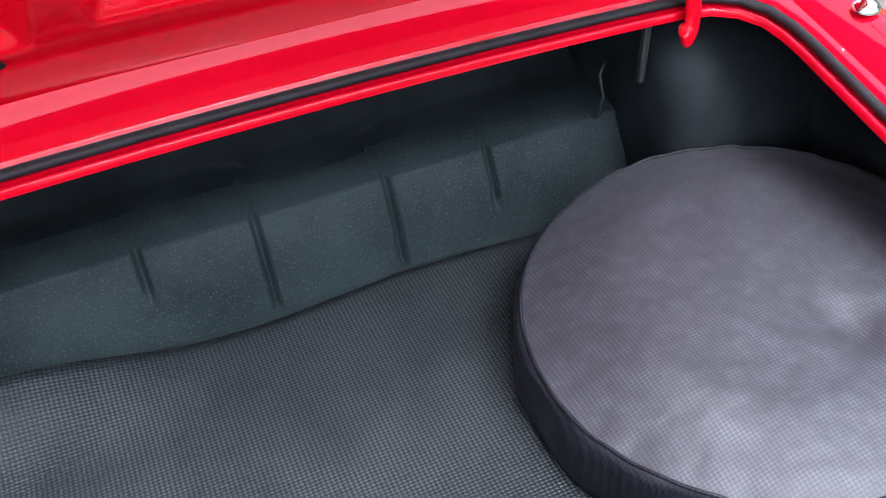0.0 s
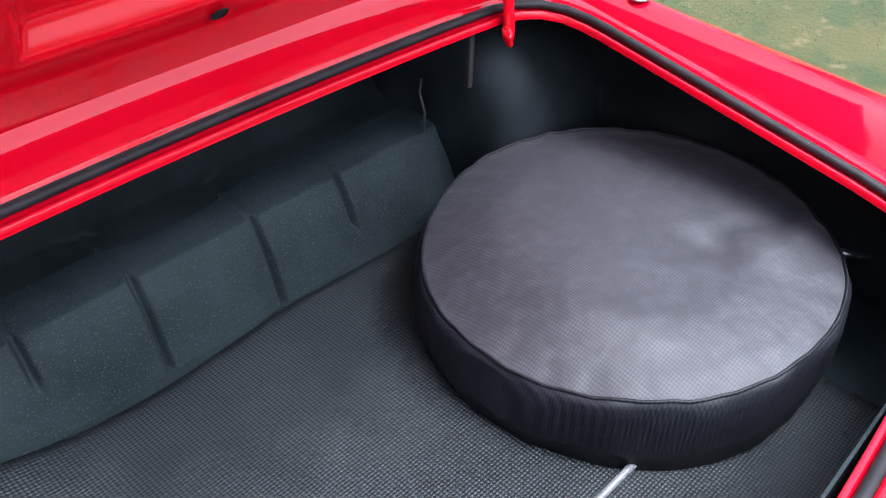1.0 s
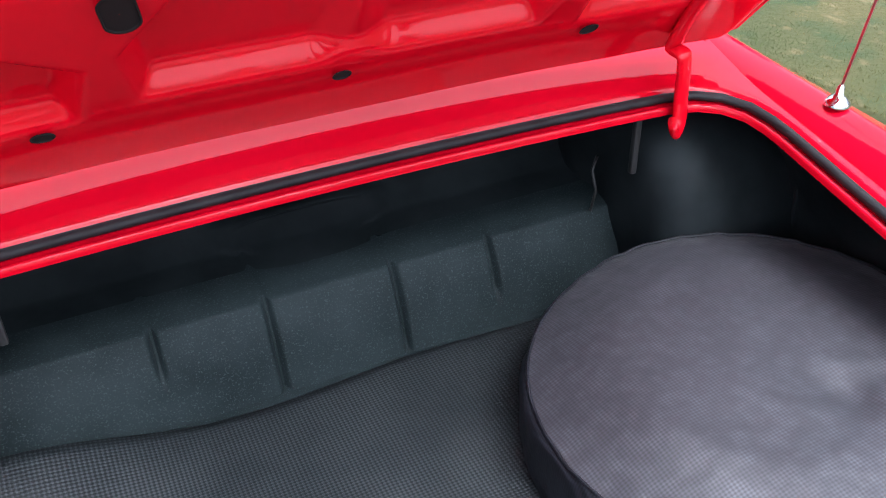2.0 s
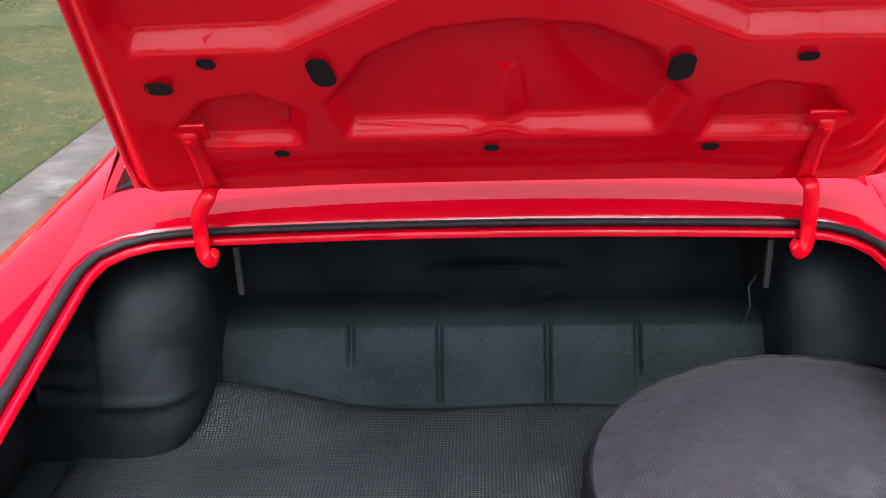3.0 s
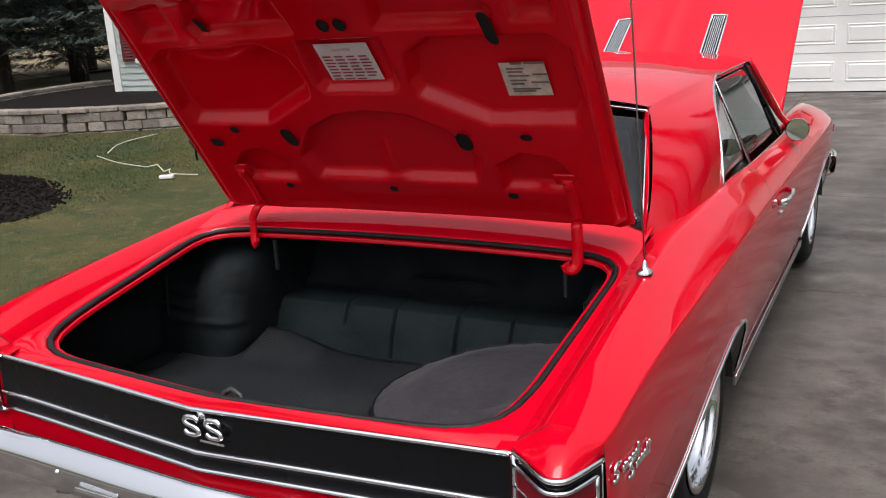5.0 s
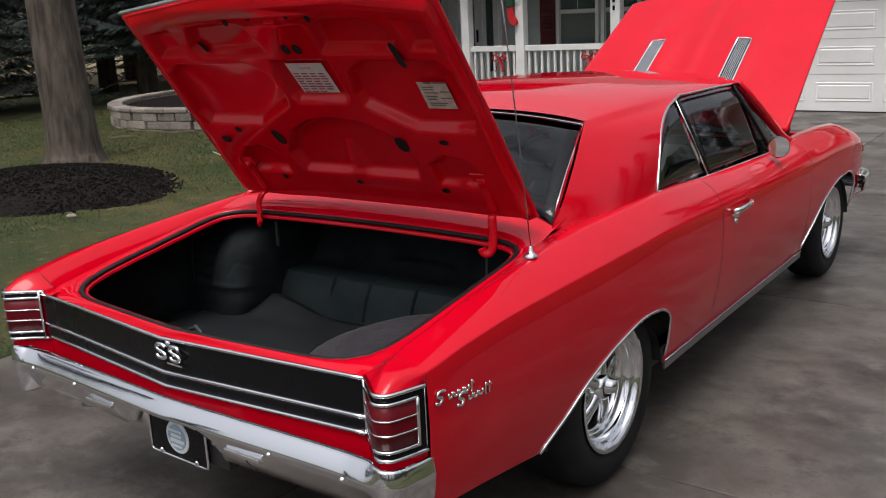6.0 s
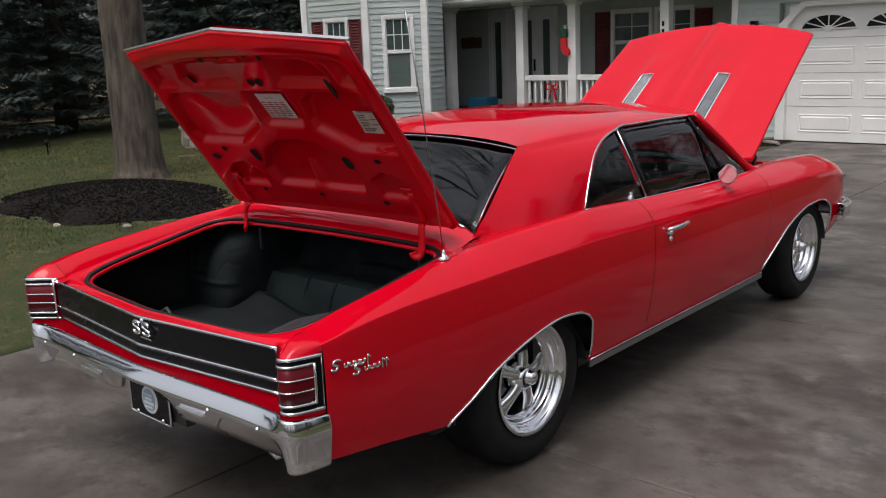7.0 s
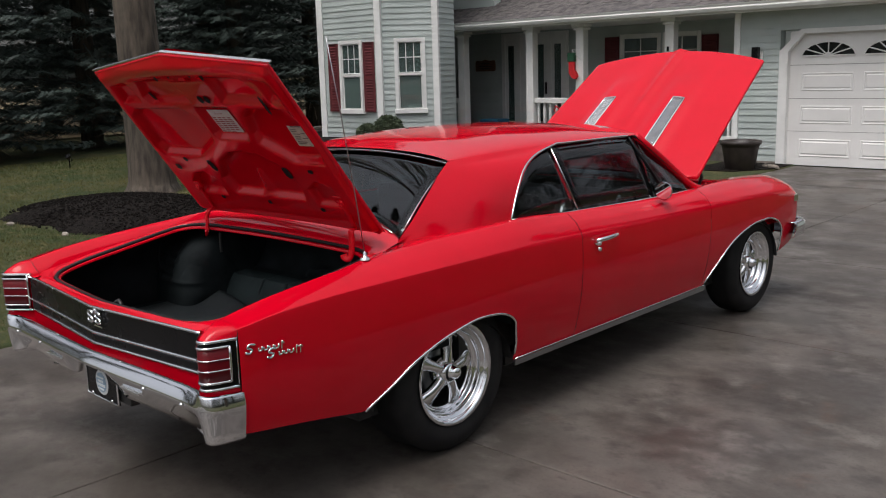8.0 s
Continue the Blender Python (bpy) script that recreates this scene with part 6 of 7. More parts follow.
xs = sorted(set([round(v, 4) for v in spaced(-0.60, 0.60, 61)] + [round(c + o, 4) for c in (-0.285, -0.10, 0.125, 0.31) for o in (-0.012, -0.008, -0.004, 0, 0.004, 0.008, 0.012)]))
part("seat_back_panel", sheet([[(x, seat_wall(x, z), z) for x in xs] for z in spaced(0.50, 0.645, 15) + spaced(0.65, 0.664, 9) + [0.666, 0.668]]), LINER, car, "speckled dark seat-back panel with pressed ribs", smooth=True)
# upper recess: unspeckled dark colour stands in for the shade under the deck
xs = spaced(-0.60, 0.60, 121)
part("seat_back_recess", sheet([[(x, seat_wall(x, z), z) for x in xs] for z in spaced(0.668, 0.685, 9) + spaced(0.687, 0.76, 27) + spaced(0.77, 0.95, 12)]), WELL, car, "recess behind the seat, coloured dark for shade, with an oval pressing", smooth=True)


def vinyl_depth(x, z):
    """How far the vinyl over a wheelhouse lies back from its smooth form: gathered folds outboard, a lower band below a seam."""
    fold = abs(math.sin(z * 66 + 3.0 * noise.noise(Vector((x * 9, z * 6, 1.0))) + x * 8)) ** 1.6
    outer = soft(x, 0.695, 0.715)
    gathered = outer * soft(z, 0.64, 0.70) * (0.4 + 0.6 * soft(noise.noise(Vector((x * 5, z * 7, 9.0))), -0.3, 0.3))
    seam = math.exp(-((z - 0.645 - 0.02 * (x - 0.7)) / 0.007) ** 2)
    return 0.016 * outer * soft(z, 0.62, 0.67) - 0.024 * gathered * fold - 0.006 * seam + 0.010 * (1 - soft(z, 0.615, 0.64))


part("seat_back_backing", boxed(-0.76, 0.76, 1.335, 1.345, 0.48, 0.93), LINER, car)
for sign in (1, -1):
    # side liner, bulging wheelhouse
    part("side_liner", sheet([[(sign * (ip(y, WIDTH) - 0.06 - 0.09 * t ** 4), y, 0.50 + (min(deck_z(y), ip(y, Z_HIGH)) - 0.045 - 0.50) * t) for y in spaced(0.12, 1.2, 14)] for t in spaced(0, 1, 8)]), WELL, car, "black side liner", smooth=True, solid=0.004)
    rows = []
    for b in [math.asin(k * k) * 2 / math.pi for k in spaced(0, 1, 56)]:
        row = []
        for a in spaced(0, math.pi, 141):
            c, q = math.cos(a), math.sin(a)
            yy = -(0.352 if sign == 1 and c > 0 else 0.412) * math.copysign(abs(c) ** 0.68, c)
            zz = 0.39 * abs(q) ** 0.66
            xx = 0.850 - (0.284 if sign == 1 else 0.298) * math.sin(b * math.pi / 2) ** 0.5
            shrink = 1 - 0.30 * max(0.0, b - 0.2) ** 2 / 0.64
            yy, zz = 1.215 + yy * shrink, 0.50 + zz * (0.5 + 0.5 * shrink)
            tuck = 1 - soft(zz, 0.50, 0.62)
            xx += 0.035 * tuck * tuck * b
            yy += 0.012 * tuck * tuck * (1 - soft(yy, 0.8, 1.2)) * (0.3 + 0.7 * b)
            bump = noise.noise(Vector((yy * 7, zz * 9, sign * 3.0)))
            back = 1 - soft(yy, 0.90, 1.05)
            yy += (1.0 if sign == -1 else 0.12) * back * vinyl_depth(xx, zz)
            crease = (1 - min(1.0, 2.6 * abs(noise.noise(Vector((xx * 12 + zz * 7, zz * 15 - xx * 9, 6.5 + sign)))))) ** 2 * soft(zz, 0.64, 0.70) * (1.0 if sign == -1 else 0.25)
            yy += 0.004 * crease * back
            row.append((sign * (xx - 0.008 * bump + 0.002 * crease), yy - 0.008 * noise.noise(Vector((xx * 8, zz * 7, 5.0))), zz))
        rows.append(row)
    rows.append([(p[0], 1.215 + (p[1] - 1.215) * 0.55, 0.5 + (p[2] - 0.5) * 0.6) for p in rows[-1]])
    rows.append([(p[0], 1.215 + (p[1] - 1.215) * 0.02, 0.5 + (p[2] - 0.5) * 0.1) for p in rows[-1]])
    wh = part("wheelhouse", sheet(rows), WELL, car, "bulging dark vinyl-covered wheelhouse", smooth=True)
    fy = 0.06 if sign == 1 else 0.0
    part("flange_edge", tube([(sign * 0.842, 0.828 + fy, 0.54), (sign * 0.840, 0.818 + fy, 0.66), (sign * 0.834, 0.818 + fy, 0.76), (sign * 0.822, 0.826 + fy, 0.86)], 0.006, 6), WELL, wh, smooth=True)
part("rear_inner_panel", sheet([[(x, 0.105 + 0.03 * (abs(x) / 0.76), z) for x in spaced(-0.84, 0.84, 17)] for z in (0.50, 0.78)]), LINER, car, "speckled dark inner tail panel", solid=0.004)
part("striker", tube([(-0.02, 0.115, 0.735), (-0.02, 0.13, 0.775), (0.0, 0.135, 0.785), (0.03, 0.13, 0.775), (0.03, 0.115, 0.735)], 0.008, 6), ENGINE, car, "black latch striker", smooth=True)
part("wiring_clip", tube([(0.52, 1.06, 0.665), (0.535, 1.07, 0.70), (0.53, 1.08, 0.74), (0.545, 1.09, 0.76)], 0.003, 6), ENGINE, car, "thin metal clip", smooth=True)

# the tail stands slightly askew, and the far side a little further out
SKEW = 0.026
done = set()
for ob in car.children_recursive:
    if ob.type == "MESH" and ob.data.name not in done and "wheel" not in ob.parent.name and "trunk_lid" not in (ob.name, ob.parent.name):
        done.add(ob.data.name)
        for v in ob.data.vertices:
            v.co.y -= SKEW * (v.co.x - 0.80) * (1 - soft(v.co.y, 0.13, 0.45))
            v.co.y += 0.055 * soft(v.co.y, 3.35, 4.0) * (0.0 if "hood" in ob.name or "hood" in ob.parent.name else 1.0)
            v.co.x -= (0.0 if "bumper" in ob.name else 0.042) * soft(-v.co.x, 0.58, 0.80)

# ---- things in the trunk ----
def mat_z(x, y):
    z = 0.522 + 0.004 * noise.noise(Vector((x * 3, y * 3, 0.5)))
    z += 0.066 * soft(-x, 0.22, 0.56) * (1 - soft(-x, 0.57, 0.62)) * soft(y, 0.82, 1.01)
    z += 0.006 * math.exp(-((x + 0.1 - 0.5 * (y - 0.6)) / 0.02) ** 2) * 0.4
    return z


def mat_edge(x):
    return 0.985 + 0.012 * noise.noise(Vector((x * 4, 0, 0)))


rows = []
for y in spaced(0.0, 1.0, 41):
    row = []
    for x in spaced(-0.80, 0.60, 57):
        yy = 0.14 + (mat_edge(x) - 0.14) * y
        row.append((x, yy, mat_z(x, yy)))
    rows.append(row)
bm = sheet(rows)
gone = [v for v in bm.verts if v.co.x < -0.66 and v.co.y > 0.90]
bmesh.ops.delete(bm, geom=gone, context="VERTS")
mat_ = tagged(part("trunk_mat", bm, MAT, None, smooth=True, solid=0.004), "dark grey ribbed rubber mat on the trunk floor", "mat")

spare = thing("spare_tyre_cover", (0.485, 0.580, 0.522), "round spare tyre in a dark grey fitted fabric cover", "tyre cover")
random.seed(7)
N = 96


def cover_profile(a):
    """Radius and height pairs of the cover at one bearing."""
    w = 0.004 * math.sin(a * 9 + 0.5) + 0.003 * math.sin(a * 17 + 2)
    r = 0.330 + 0.006 * noise.noise(Vector((math.cos(a) * 1.5, math.sin(a) * 1.5, 3)))
    return r, w


top_rows, side_rows, seam = [], [], []
for f in spaced(0.0, 1.0, 26)[1:]:
    row = []
    for k in range(N):
        a = math.tau * k / N
        r, w = cover_profile(a)
        rr = (r - 0.008) * f
        z = 0.186 - 0.006 * f ** 2 - (0.006 + 0.030 * (0.5 - 0.5 * math.cos(a + 0.17)) ** 2) * soft(f, 0.60, 1.0) - 0.007 * soft(f, 0.9, 1.0) + 0.014 * f * math.cos(a)
        x, y = rr * math.cos(a), rr * math.sin(a)
        z += 0.005 * noise.noise(Vector((x * 5, y * 5, 1))) + 0.003 * noise.noise(Vector((x * 14, y * 9, 4)))
        # pulls and folds towards the seam, a dimple near the rear
        z += (0.0016 * math.sin(a * 31) + 0.0022 * noise.noise(Vector((a * 11, 0, 2)))) * soft(f, 0.80, 0.99)
        z -= 0.007 * math.exp(-((y + 0.55 * x + 0.06) / 0.03) ** 2) * soft(f, 0.25, 0.6) * soft(x, 0.0, 0.12)
        z += 0.005 * math.exp(-(((x - 0.23) / 0.05) ** 2 + ((y + 0.03) / 0.025) ** 2))
        z += 0.010 * math.exp(-(((x - 0.10) / 0.035) ** 2 + ((y + 0.17) / 0.05) ** 2)) - 0.010 * math.exp(-(((x - 0.055) / 0.03) ** 2 + ((y + 0.12) / 0.045) ** 2))
        z += 0.008 * math.exp(-(((x - 0.19) / 0.06) ** 2 + ((y + 0.20) / 0.02) ** 2))
        row.append((x, y, z))
    top_rows.append(row)
bm = sheet([[(p[0] * 0.02, p[1] * 0.02, p[2]) for p in top_rows[0]]] + top_rows, closed=True)
part("cover_top", bm, COVER, spare, "woven top with puckered seam", smooth=True)
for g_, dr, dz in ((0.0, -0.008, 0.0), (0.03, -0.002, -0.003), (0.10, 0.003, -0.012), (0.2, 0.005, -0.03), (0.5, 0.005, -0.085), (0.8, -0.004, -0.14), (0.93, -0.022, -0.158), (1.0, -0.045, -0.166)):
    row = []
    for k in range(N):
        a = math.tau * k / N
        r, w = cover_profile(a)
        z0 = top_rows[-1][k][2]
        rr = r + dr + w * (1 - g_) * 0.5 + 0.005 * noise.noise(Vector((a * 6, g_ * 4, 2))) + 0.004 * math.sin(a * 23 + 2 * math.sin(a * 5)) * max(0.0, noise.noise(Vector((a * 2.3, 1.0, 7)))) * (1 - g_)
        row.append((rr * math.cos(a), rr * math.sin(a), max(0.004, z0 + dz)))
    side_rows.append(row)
part("cover_side", sheet(side_rows, closed=True), COVER_SIDE, spare, "woven side wall coloured darker than the top", smooth=True)
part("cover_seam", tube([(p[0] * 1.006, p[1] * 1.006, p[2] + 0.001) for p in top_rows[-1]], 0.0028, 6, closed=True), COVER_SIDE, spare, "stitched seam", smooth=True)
rod = tagged(part("jack_rod", tube([(0.33, 0.395, 0.534), (0.238, 0.376, 0.534), (0.10, 0.378, 0.534)], 0.006, 8), ROD, None, smooth=True), "thin metal rod under the spare tyre", "rod")
handle = tagged(part("wheel_wrench", tube([(0.80, 0.40, 0.60), (0.83, 0.30, 0.61)], 0.008, 8), METAL, None, smooth=True), "grey metal wrench beside the spare tyre", "wrench")

# ---- planting and clutter outside ----
def spruce_crown(seed, height, spread, bare=0.08, sprays=15):
    rnd = random.Random(seed)
    verts, faces = [], []

    def tri(a, b, c):
        k = len(verts)
        verts.extend((a, b, c))
        faces.append((k, k + 1, k + 2))

    h = height * bare
    while h < height * 0.985:
        f = (h / height - bare) / (1 - bare)
        reach = spread * (1 - f) ** 0.85 * rnd.uniform(0.85, 1.1) + 0.12
        n = max(5, int(13 * (1 - f * 0.55)))
        off = rnd.uniform(0, math.tau)
        for b in range(n):
            a = off + math.tau * b / n + rnd.uniform(-0.22, 0.22)
            length = reach * rnd.uniform(0.62, 1.12)
            droop = rnd.uniform(0.10, 0.34)
            lift = rnd.uniform(0.0, 0.12)
            d = Vector((math.cos(a), math.sin(a), 0))
            s = Vector((-d.y, d.x, 0))

            def at(t):
                return d * (length * t) + Vector((0, 0, h - droop * length * t + (lift + 0.25 * droop) * length * t * t * 1.2))

            tri(at(0) + s * 0.02, at(0) - s * 0.02, at(0.95))
            for k in range(sprays):
                t = 0.16 + 0.84 * (k + rnd.random()) / sprays
                p = at(t)
                w = (0.10 + 0.24 * (1 - t)) * min(1.0, length) * rnd.uniform(0.6, 1.3) + 0.05
                for side in (1, -1):
                    tip = p + (d * rnd.uniform(0.35, 0.8) + s * side * rnd.uniform(0.6, 1.0)) * w + Vector((0, 0, rnd.uniform(-0.5, 0.05) * w))
                    mid_ = p.lerp(tip, 0.5) + Vector((0, 0, -rnd.uniform(0.02, 0.10))) + d * rnd.uniform(-0.05, 0.05)
                    thin = (tip - p).cross(Vector((0, 0, 1))).normalized() * 0.024
                    tri(p - thin, tip, p + thin)
                    for q in (0.35, 0.6, 0.85):
                        c0 = p.lerp(tip, q)
                        for e_ in (1, -1):
                            tw = c0 + (tip - p) * rnd.uniform(0.18, 0.34) + thin * e_ * rnd.uniform(3.0, 6.5) + Vector((0, 0, -rnd.uniform(0.0, 0.07)))
                            tri(c0 - thin * 0.6, tw, c0 + thin * 0.6 + Vector((0, 0, 0.01)))
        h += height * rnd.uniform(0.020, 0.032)
    me = bpy.data.meshes.new("crown")
    me.from_pydata([tuple(v) for v in verts], [], faces)
    me.materials.append(NEEDLES)
    return me


def build_spruce(seed, height, spread, bare, sprays, label):
    e = thing("spruce_tree", (0, 0, 0), label, "tree", "spruces round the lawn")
    pts = [(0, 0, -0.2), (0.02, 0.01, height * 0.3), (0, 0, height * 0.7), (0, 0, height)]
    part("trunk", tube(pts, 0.2, 9, radii=[0.24, 0.18, 0.09, 0.015]), BARK, e, "grey-brown trunk", smooth=True)
    c = new("crown", spruce_crown(seed, height, spread, bare, sprays))
    c.parent = e
    rnd = random.Random(seed + 50)
    bm = bmesh.new()
    for k in range(26):
        a, h = rnd.uniform(0, math.tau), rnd.uniform(0.5, height * bare + 1.2)
        L = rnd.uniform(0.6, 1.7)
        p0 = Vector((0, 0, h))
        p2 = Vector((math.cos(a) * L, math.sin(a) * L, h - rnd.uniform(0.05, 0.5)))
        p1 = p0.lerp(p2, 0.5) + Vector((0, 0, 0.10))
        tube([p0, p1, p2], 0.015, 4, bm, radii=[0.018, 0.012, 0.004])
        for j in range(4):
            q = p1.lerp(p2, rnd.random())
            tube([q, q + Vector((rnd.uniform(-0.3, 0.3), rnd.uniform(-0.3, 0.3), rnd.uniform(-0.25, 0.05)))], 0.004, 3, bm, caps=False)
    tagged(part("deadwood", bm, DEADTWIG, e, "bare dead lower branches"), kind="stuff")
    return e


SPRUCE = [build_spruce(11, 11.0, 2.7, 0.05, 16, "dense dark blue-green spruce tree"), build_spruce(12, 12.5, 3.0, 0.045, 16, "tall dark green spruce tree"), build_spruce(13, 10.0, 2.6, 0.13, 15, "dark spruce with bare lower branches")]
SPOTS = [(0, -15.2, 5.0, 1.0, 10), (1, -16.6, 8.2, 1.05, 130), (2, -14.3, 10.6, 0.95, 40), (1, -19.5, 3.2, 1.1, 250), (0, -21.0, 6.6, 1.15, 77), (2, -18.6, 12.6, 1.05, 300), (0, -23.5, 10.4, 1.2, 20), (1, -17.2, 1.2, 1.0, 190), (2, -22.0, 15.8, 1.1, 111), (1, -27.0, 14.0, 1.3, 60), (2, -17.6, 15.4, 1.0, 210), (1, -20.6, 18.4, 1.15, 330), (0, -25.0, 3.0, 1.2, 140)]
first = set()
for k, x, y, s, a in SPOTS:
    m = pose(x, y, lawn_z(x, y), 0, 0, a) @ Matrix.Scale(s, 4)
    if k not in first:
        first.add(k)
        SPRUCE[k].matrix_basis = m
    else:
        c = copy_thing(SPRUCE[k], pose(x, y, lawn_z(x, y), 0, 0, a))
        c.scale = (s, s, s)

# unseen spruces added behind the camera and across the drive, shaping reflections and sky light
rnd = random.Random(5)
RING = [(-24, -10), (-20, -17), (-15, -22), (-9, -25), (-3, -27), (3, -27), (9, -25), (15, -22), (20, -17), (24, -11), (25, -5), (26, 1), (25, 7), (24, 13), (-27, -4), (12, -30), (-12, -30), (0, -32), (22, 20), (29, -14), (28, -8), (30, -2), (29, 4), (28, 10), (27, 16), (18, -24), (22, -22), (6, -31), (-6, -31), (-18, -24), (-23, -20), (-29, -9), (33, 7), (33, -5), (13, 27), (17, 25), (10, 31), (21, 28), (15, 32)]
unseen_spruce = build_spruce(14, 11.0, 2.9, 0.05, 7, "unseen dark spruce added to shape reflections and low light")
for i, (x, y) in enumerate(RING):
    s = rnd.uniform(1.1, 1.45) * (0.62 if y < -15 else 1.0)
    place = pose(x + rnd.uniform(-1, 1), y + rnd.uniform(-1, 1), 0, 0, 0, rnd.uniform(0, 360))
    c = unseen_spruce if i == 0 else copy_thing(unseen_spruce, place)
    c.matrix_basis = place
    c.scale = (s * 1.15, s * 1.15, s)


def limbs(bm, start, way, length, radius, depth, rnd):
    pts, radii = [start], [radius]
    p, d = start.copy(), way.normalized()
    steps = 5
    for k in range(steps):
        d = (d + Vector((rnd.uniform(-0.22, 0.22), rnd.uniform(-0.22, 0.22), rnd.uniform(-0.05, 0.16)))).normalized()
        p = p + d * (length / steps)
        pts.append(p.copy())
        radii.append(radius * (1 - 0.62 * (k + 1) / steps))
    tube(pts, radius, 6 if depth > 1 else 3, bm, radii=radii, caps=False)
    if depth > 0:
        for k in range(4 if depth > 1 else 3):
            i = rnd.randint(2, steps)
            a = rnd.uniform(0, math.tau)
            nd = (d + Vector((math.cos(a), math.sin(a), rnd.uniform(0.0, 0.7))) * rnd.uniform(0.6, 1.1))
            limbs(bm, pts[i], nd, length * rnd.uniform(0.55, 0.78), radii[i] * 0.72, depth - 1, rnd)


def bare_tree(x, y, z, seed, label, fork=4.6, radii=(0.42, 0.31, 0.275, 0.26, 0.24), heights=(0.0, 0.22, 0.9, 2.4, 4.6), lean=0.0):
    e = thing("shade_tree", (x, y, z), label, "tree")
    rows = []
    for r, h in zip(radii, heights):
        rows.append([(r * math.cos(a) * (1 + 0.16 * math.sin(a * 5 + 1) * max(0.0, 0.5 - h) + 0.03 * math.sin(a * 7 + h * 3)) + lean * h, r * math.sin(a) * (1 + 0.16 * math.sin(a * 5 + 1) * max(0.0, 0.5 - h) + 0.03 * math.sin(a * 7 + h * 3)), h - 0.12) for a in spaced(0, math.tau, 33)[:-1]])
    fine = []
    for k in range(len(rows) - 1):
        for t in spaced(0, 1, 8)[:-1]:
            fine.append([Vector(a).lerp(Vector(b), t) for a, b in zip(rows[k], rows[k + 1])])
    fine.append([Vector(a) for a in rows[-1]])
    part("trunk", sheet(fine, closed=True), BARK, e, "grey-brown furrowed trunk", smooth=True)
    rnd = random.Random(seed)
    bm = bmesh.new()
    top = Vector((lean * heights[-1], 0, heights[-1] - 0.2))
    for k in range(4):
        a = math.tau * k / 4 + rnd.uniform(-0.3, 0.3)
        limbs(bm, top, Vector((math.cos(a) * 0.6, math.sin(a) * 0.6, 1.0)), rnd.uniform(3.6, 4.8), radii[-1] * 0.62, 4, rnd)
    part("limbs", bm, BARK, e, "bare winter limbs and twigs", smooth=True)
    return e


TX, TY = -7.85, 4.72
bare_tree(TX, TY, lawn_z(TX, TY) + 0.02, 3, "large bare shade tree in a mulch ring", lean=-0.035)
bare_tree(-1.5, -11.0, 0.0, 21, "bare tree behind the drive", radii=(0.34, 0.26, 0.22, 0.20, 0.17))
bare_tree(6.5, -9.5, 0.0, 22, "bare tree beside the drive", radii=(0.36, 0.27, 0.23, 0.2, 0.18))
bare_tree(9.0, 2.0, 0.0, 23, "bare tree across the drive", radii=(0.34, 0.26, 0.22, 0.20, 0.17))

# mulch ring, heaped a little
rows = []
for f in spaced(0, 1, 14):
    row = []
    for a in spaced(0, math.tau, 73)[:-1]:
        r = f * (1.5 + 0.22 * noise.noise(Vector((math.cos(a) * 2, math.sin(a) * 2, 0))) + 0.12 * noise.noise(Vector((math.cos(a) * 7, math.sin(a) * 7, 4))))
        x, y = -6.60 + r * math.cos(a) * 1.0, 3.62 + r * math.sin(a) * 0.80
        z = lawn_z(x, y) + 0.15 * (1 - f * f) - (0.05 if f == 1 else 0) + 0.018 * noise.noise(Vector((x * 6, y * 6, 0))) * (1 - f * 0.5) + 0.004
        row.append((x, y, z))
    rows.append(row)
mulch = tagged(part("mulch_bed", sheet(rows, closed=True), MULCH, None, smooth=True), "dark bark mulch ring round the tree", "mulch", kind="structure")
rnd = random.Random(9)
bm = bmesh.new()
for k in range(2600):
    a, r = rnd.uniform(0, math.tau), 1.48 * math.sqrt(rnd.random())
    x, y = -6.60 + r * math.cos(a) * 1.0, 3.62 + r * math.sin(a) * 0.80
    z = lawn_z(x, y) + 0.15 * (1 - (r / 1.5) ** 2) + 0.012
    s = rnd.uniform(0.006, 0.020)
    box(bm, -s, s, -s * 0.35, s * 0.35, -0.006, 0.008, m=pose(x, y, z, rnd.uniform(-40, 40), rnd.uniform(-40, 40), rnd.uniform(0, 360)))
tagged(part("bark_chips", bm, MULCH, mulch), kind="stuff")
for k, (x, y) in enumerate(((-5.75, 2.52), (-6.7, 2.36), (-5.2, 2.95))):
    r_ = tagged(part("edging_stone", lathe([(0, 0.02), (0.05, 0.017), (0.085, 0.0), (0.07, -0.03)], 9, m=pose(x, y, lawn_z(x, y) + 0.02, 6, 4, 40 * k) @ Matrix.Diagonal((0.55, 0.4, 0.8, 1))), STONE, None), "flat pale stone at the mulch edge", "stone", "stones at the mulch edge")

# grass blades
def grass(seed, count, x0, x1, y0, y1, size):
    rnd = random.Random(seed)
    verts, faces = [], []
    for k in range(count):
        x, y = rnd.uniform(x0, x1), rnd.uniform(y0, y1)
        if ((x + 6.60) / 1.46) ** 2 + ((y - 3.62) / 1.16) ** 2 < 1:
            continue
        z = (lawn_z(x, y) if x < 0 else 0.012 + 0.02 * noise.noise(Vector((x * 0.4, y * 0.4, 0)))) - 0.004
        a = rnd.uniform(0, math.tau)
        h = size * rnd.uniform(0.5, 1.25)
        w = size * rnd.uniform(0.10, 0.18)
        lx, ly = rnd.uniform(-0.9, 0.9) * h, rnd.uniform(-0.9, 0.9) * h
        k0 = len(verts)
        c, s = math.cos(a) * w, math.sin(a) * w
        verts.extend(((x - c, y - s, z), (x + c, y + s, z), (x + lx, y + ly, z + h)))
        faces.append((k0, k0 + 1, k0 + 2))
    return verts, faces


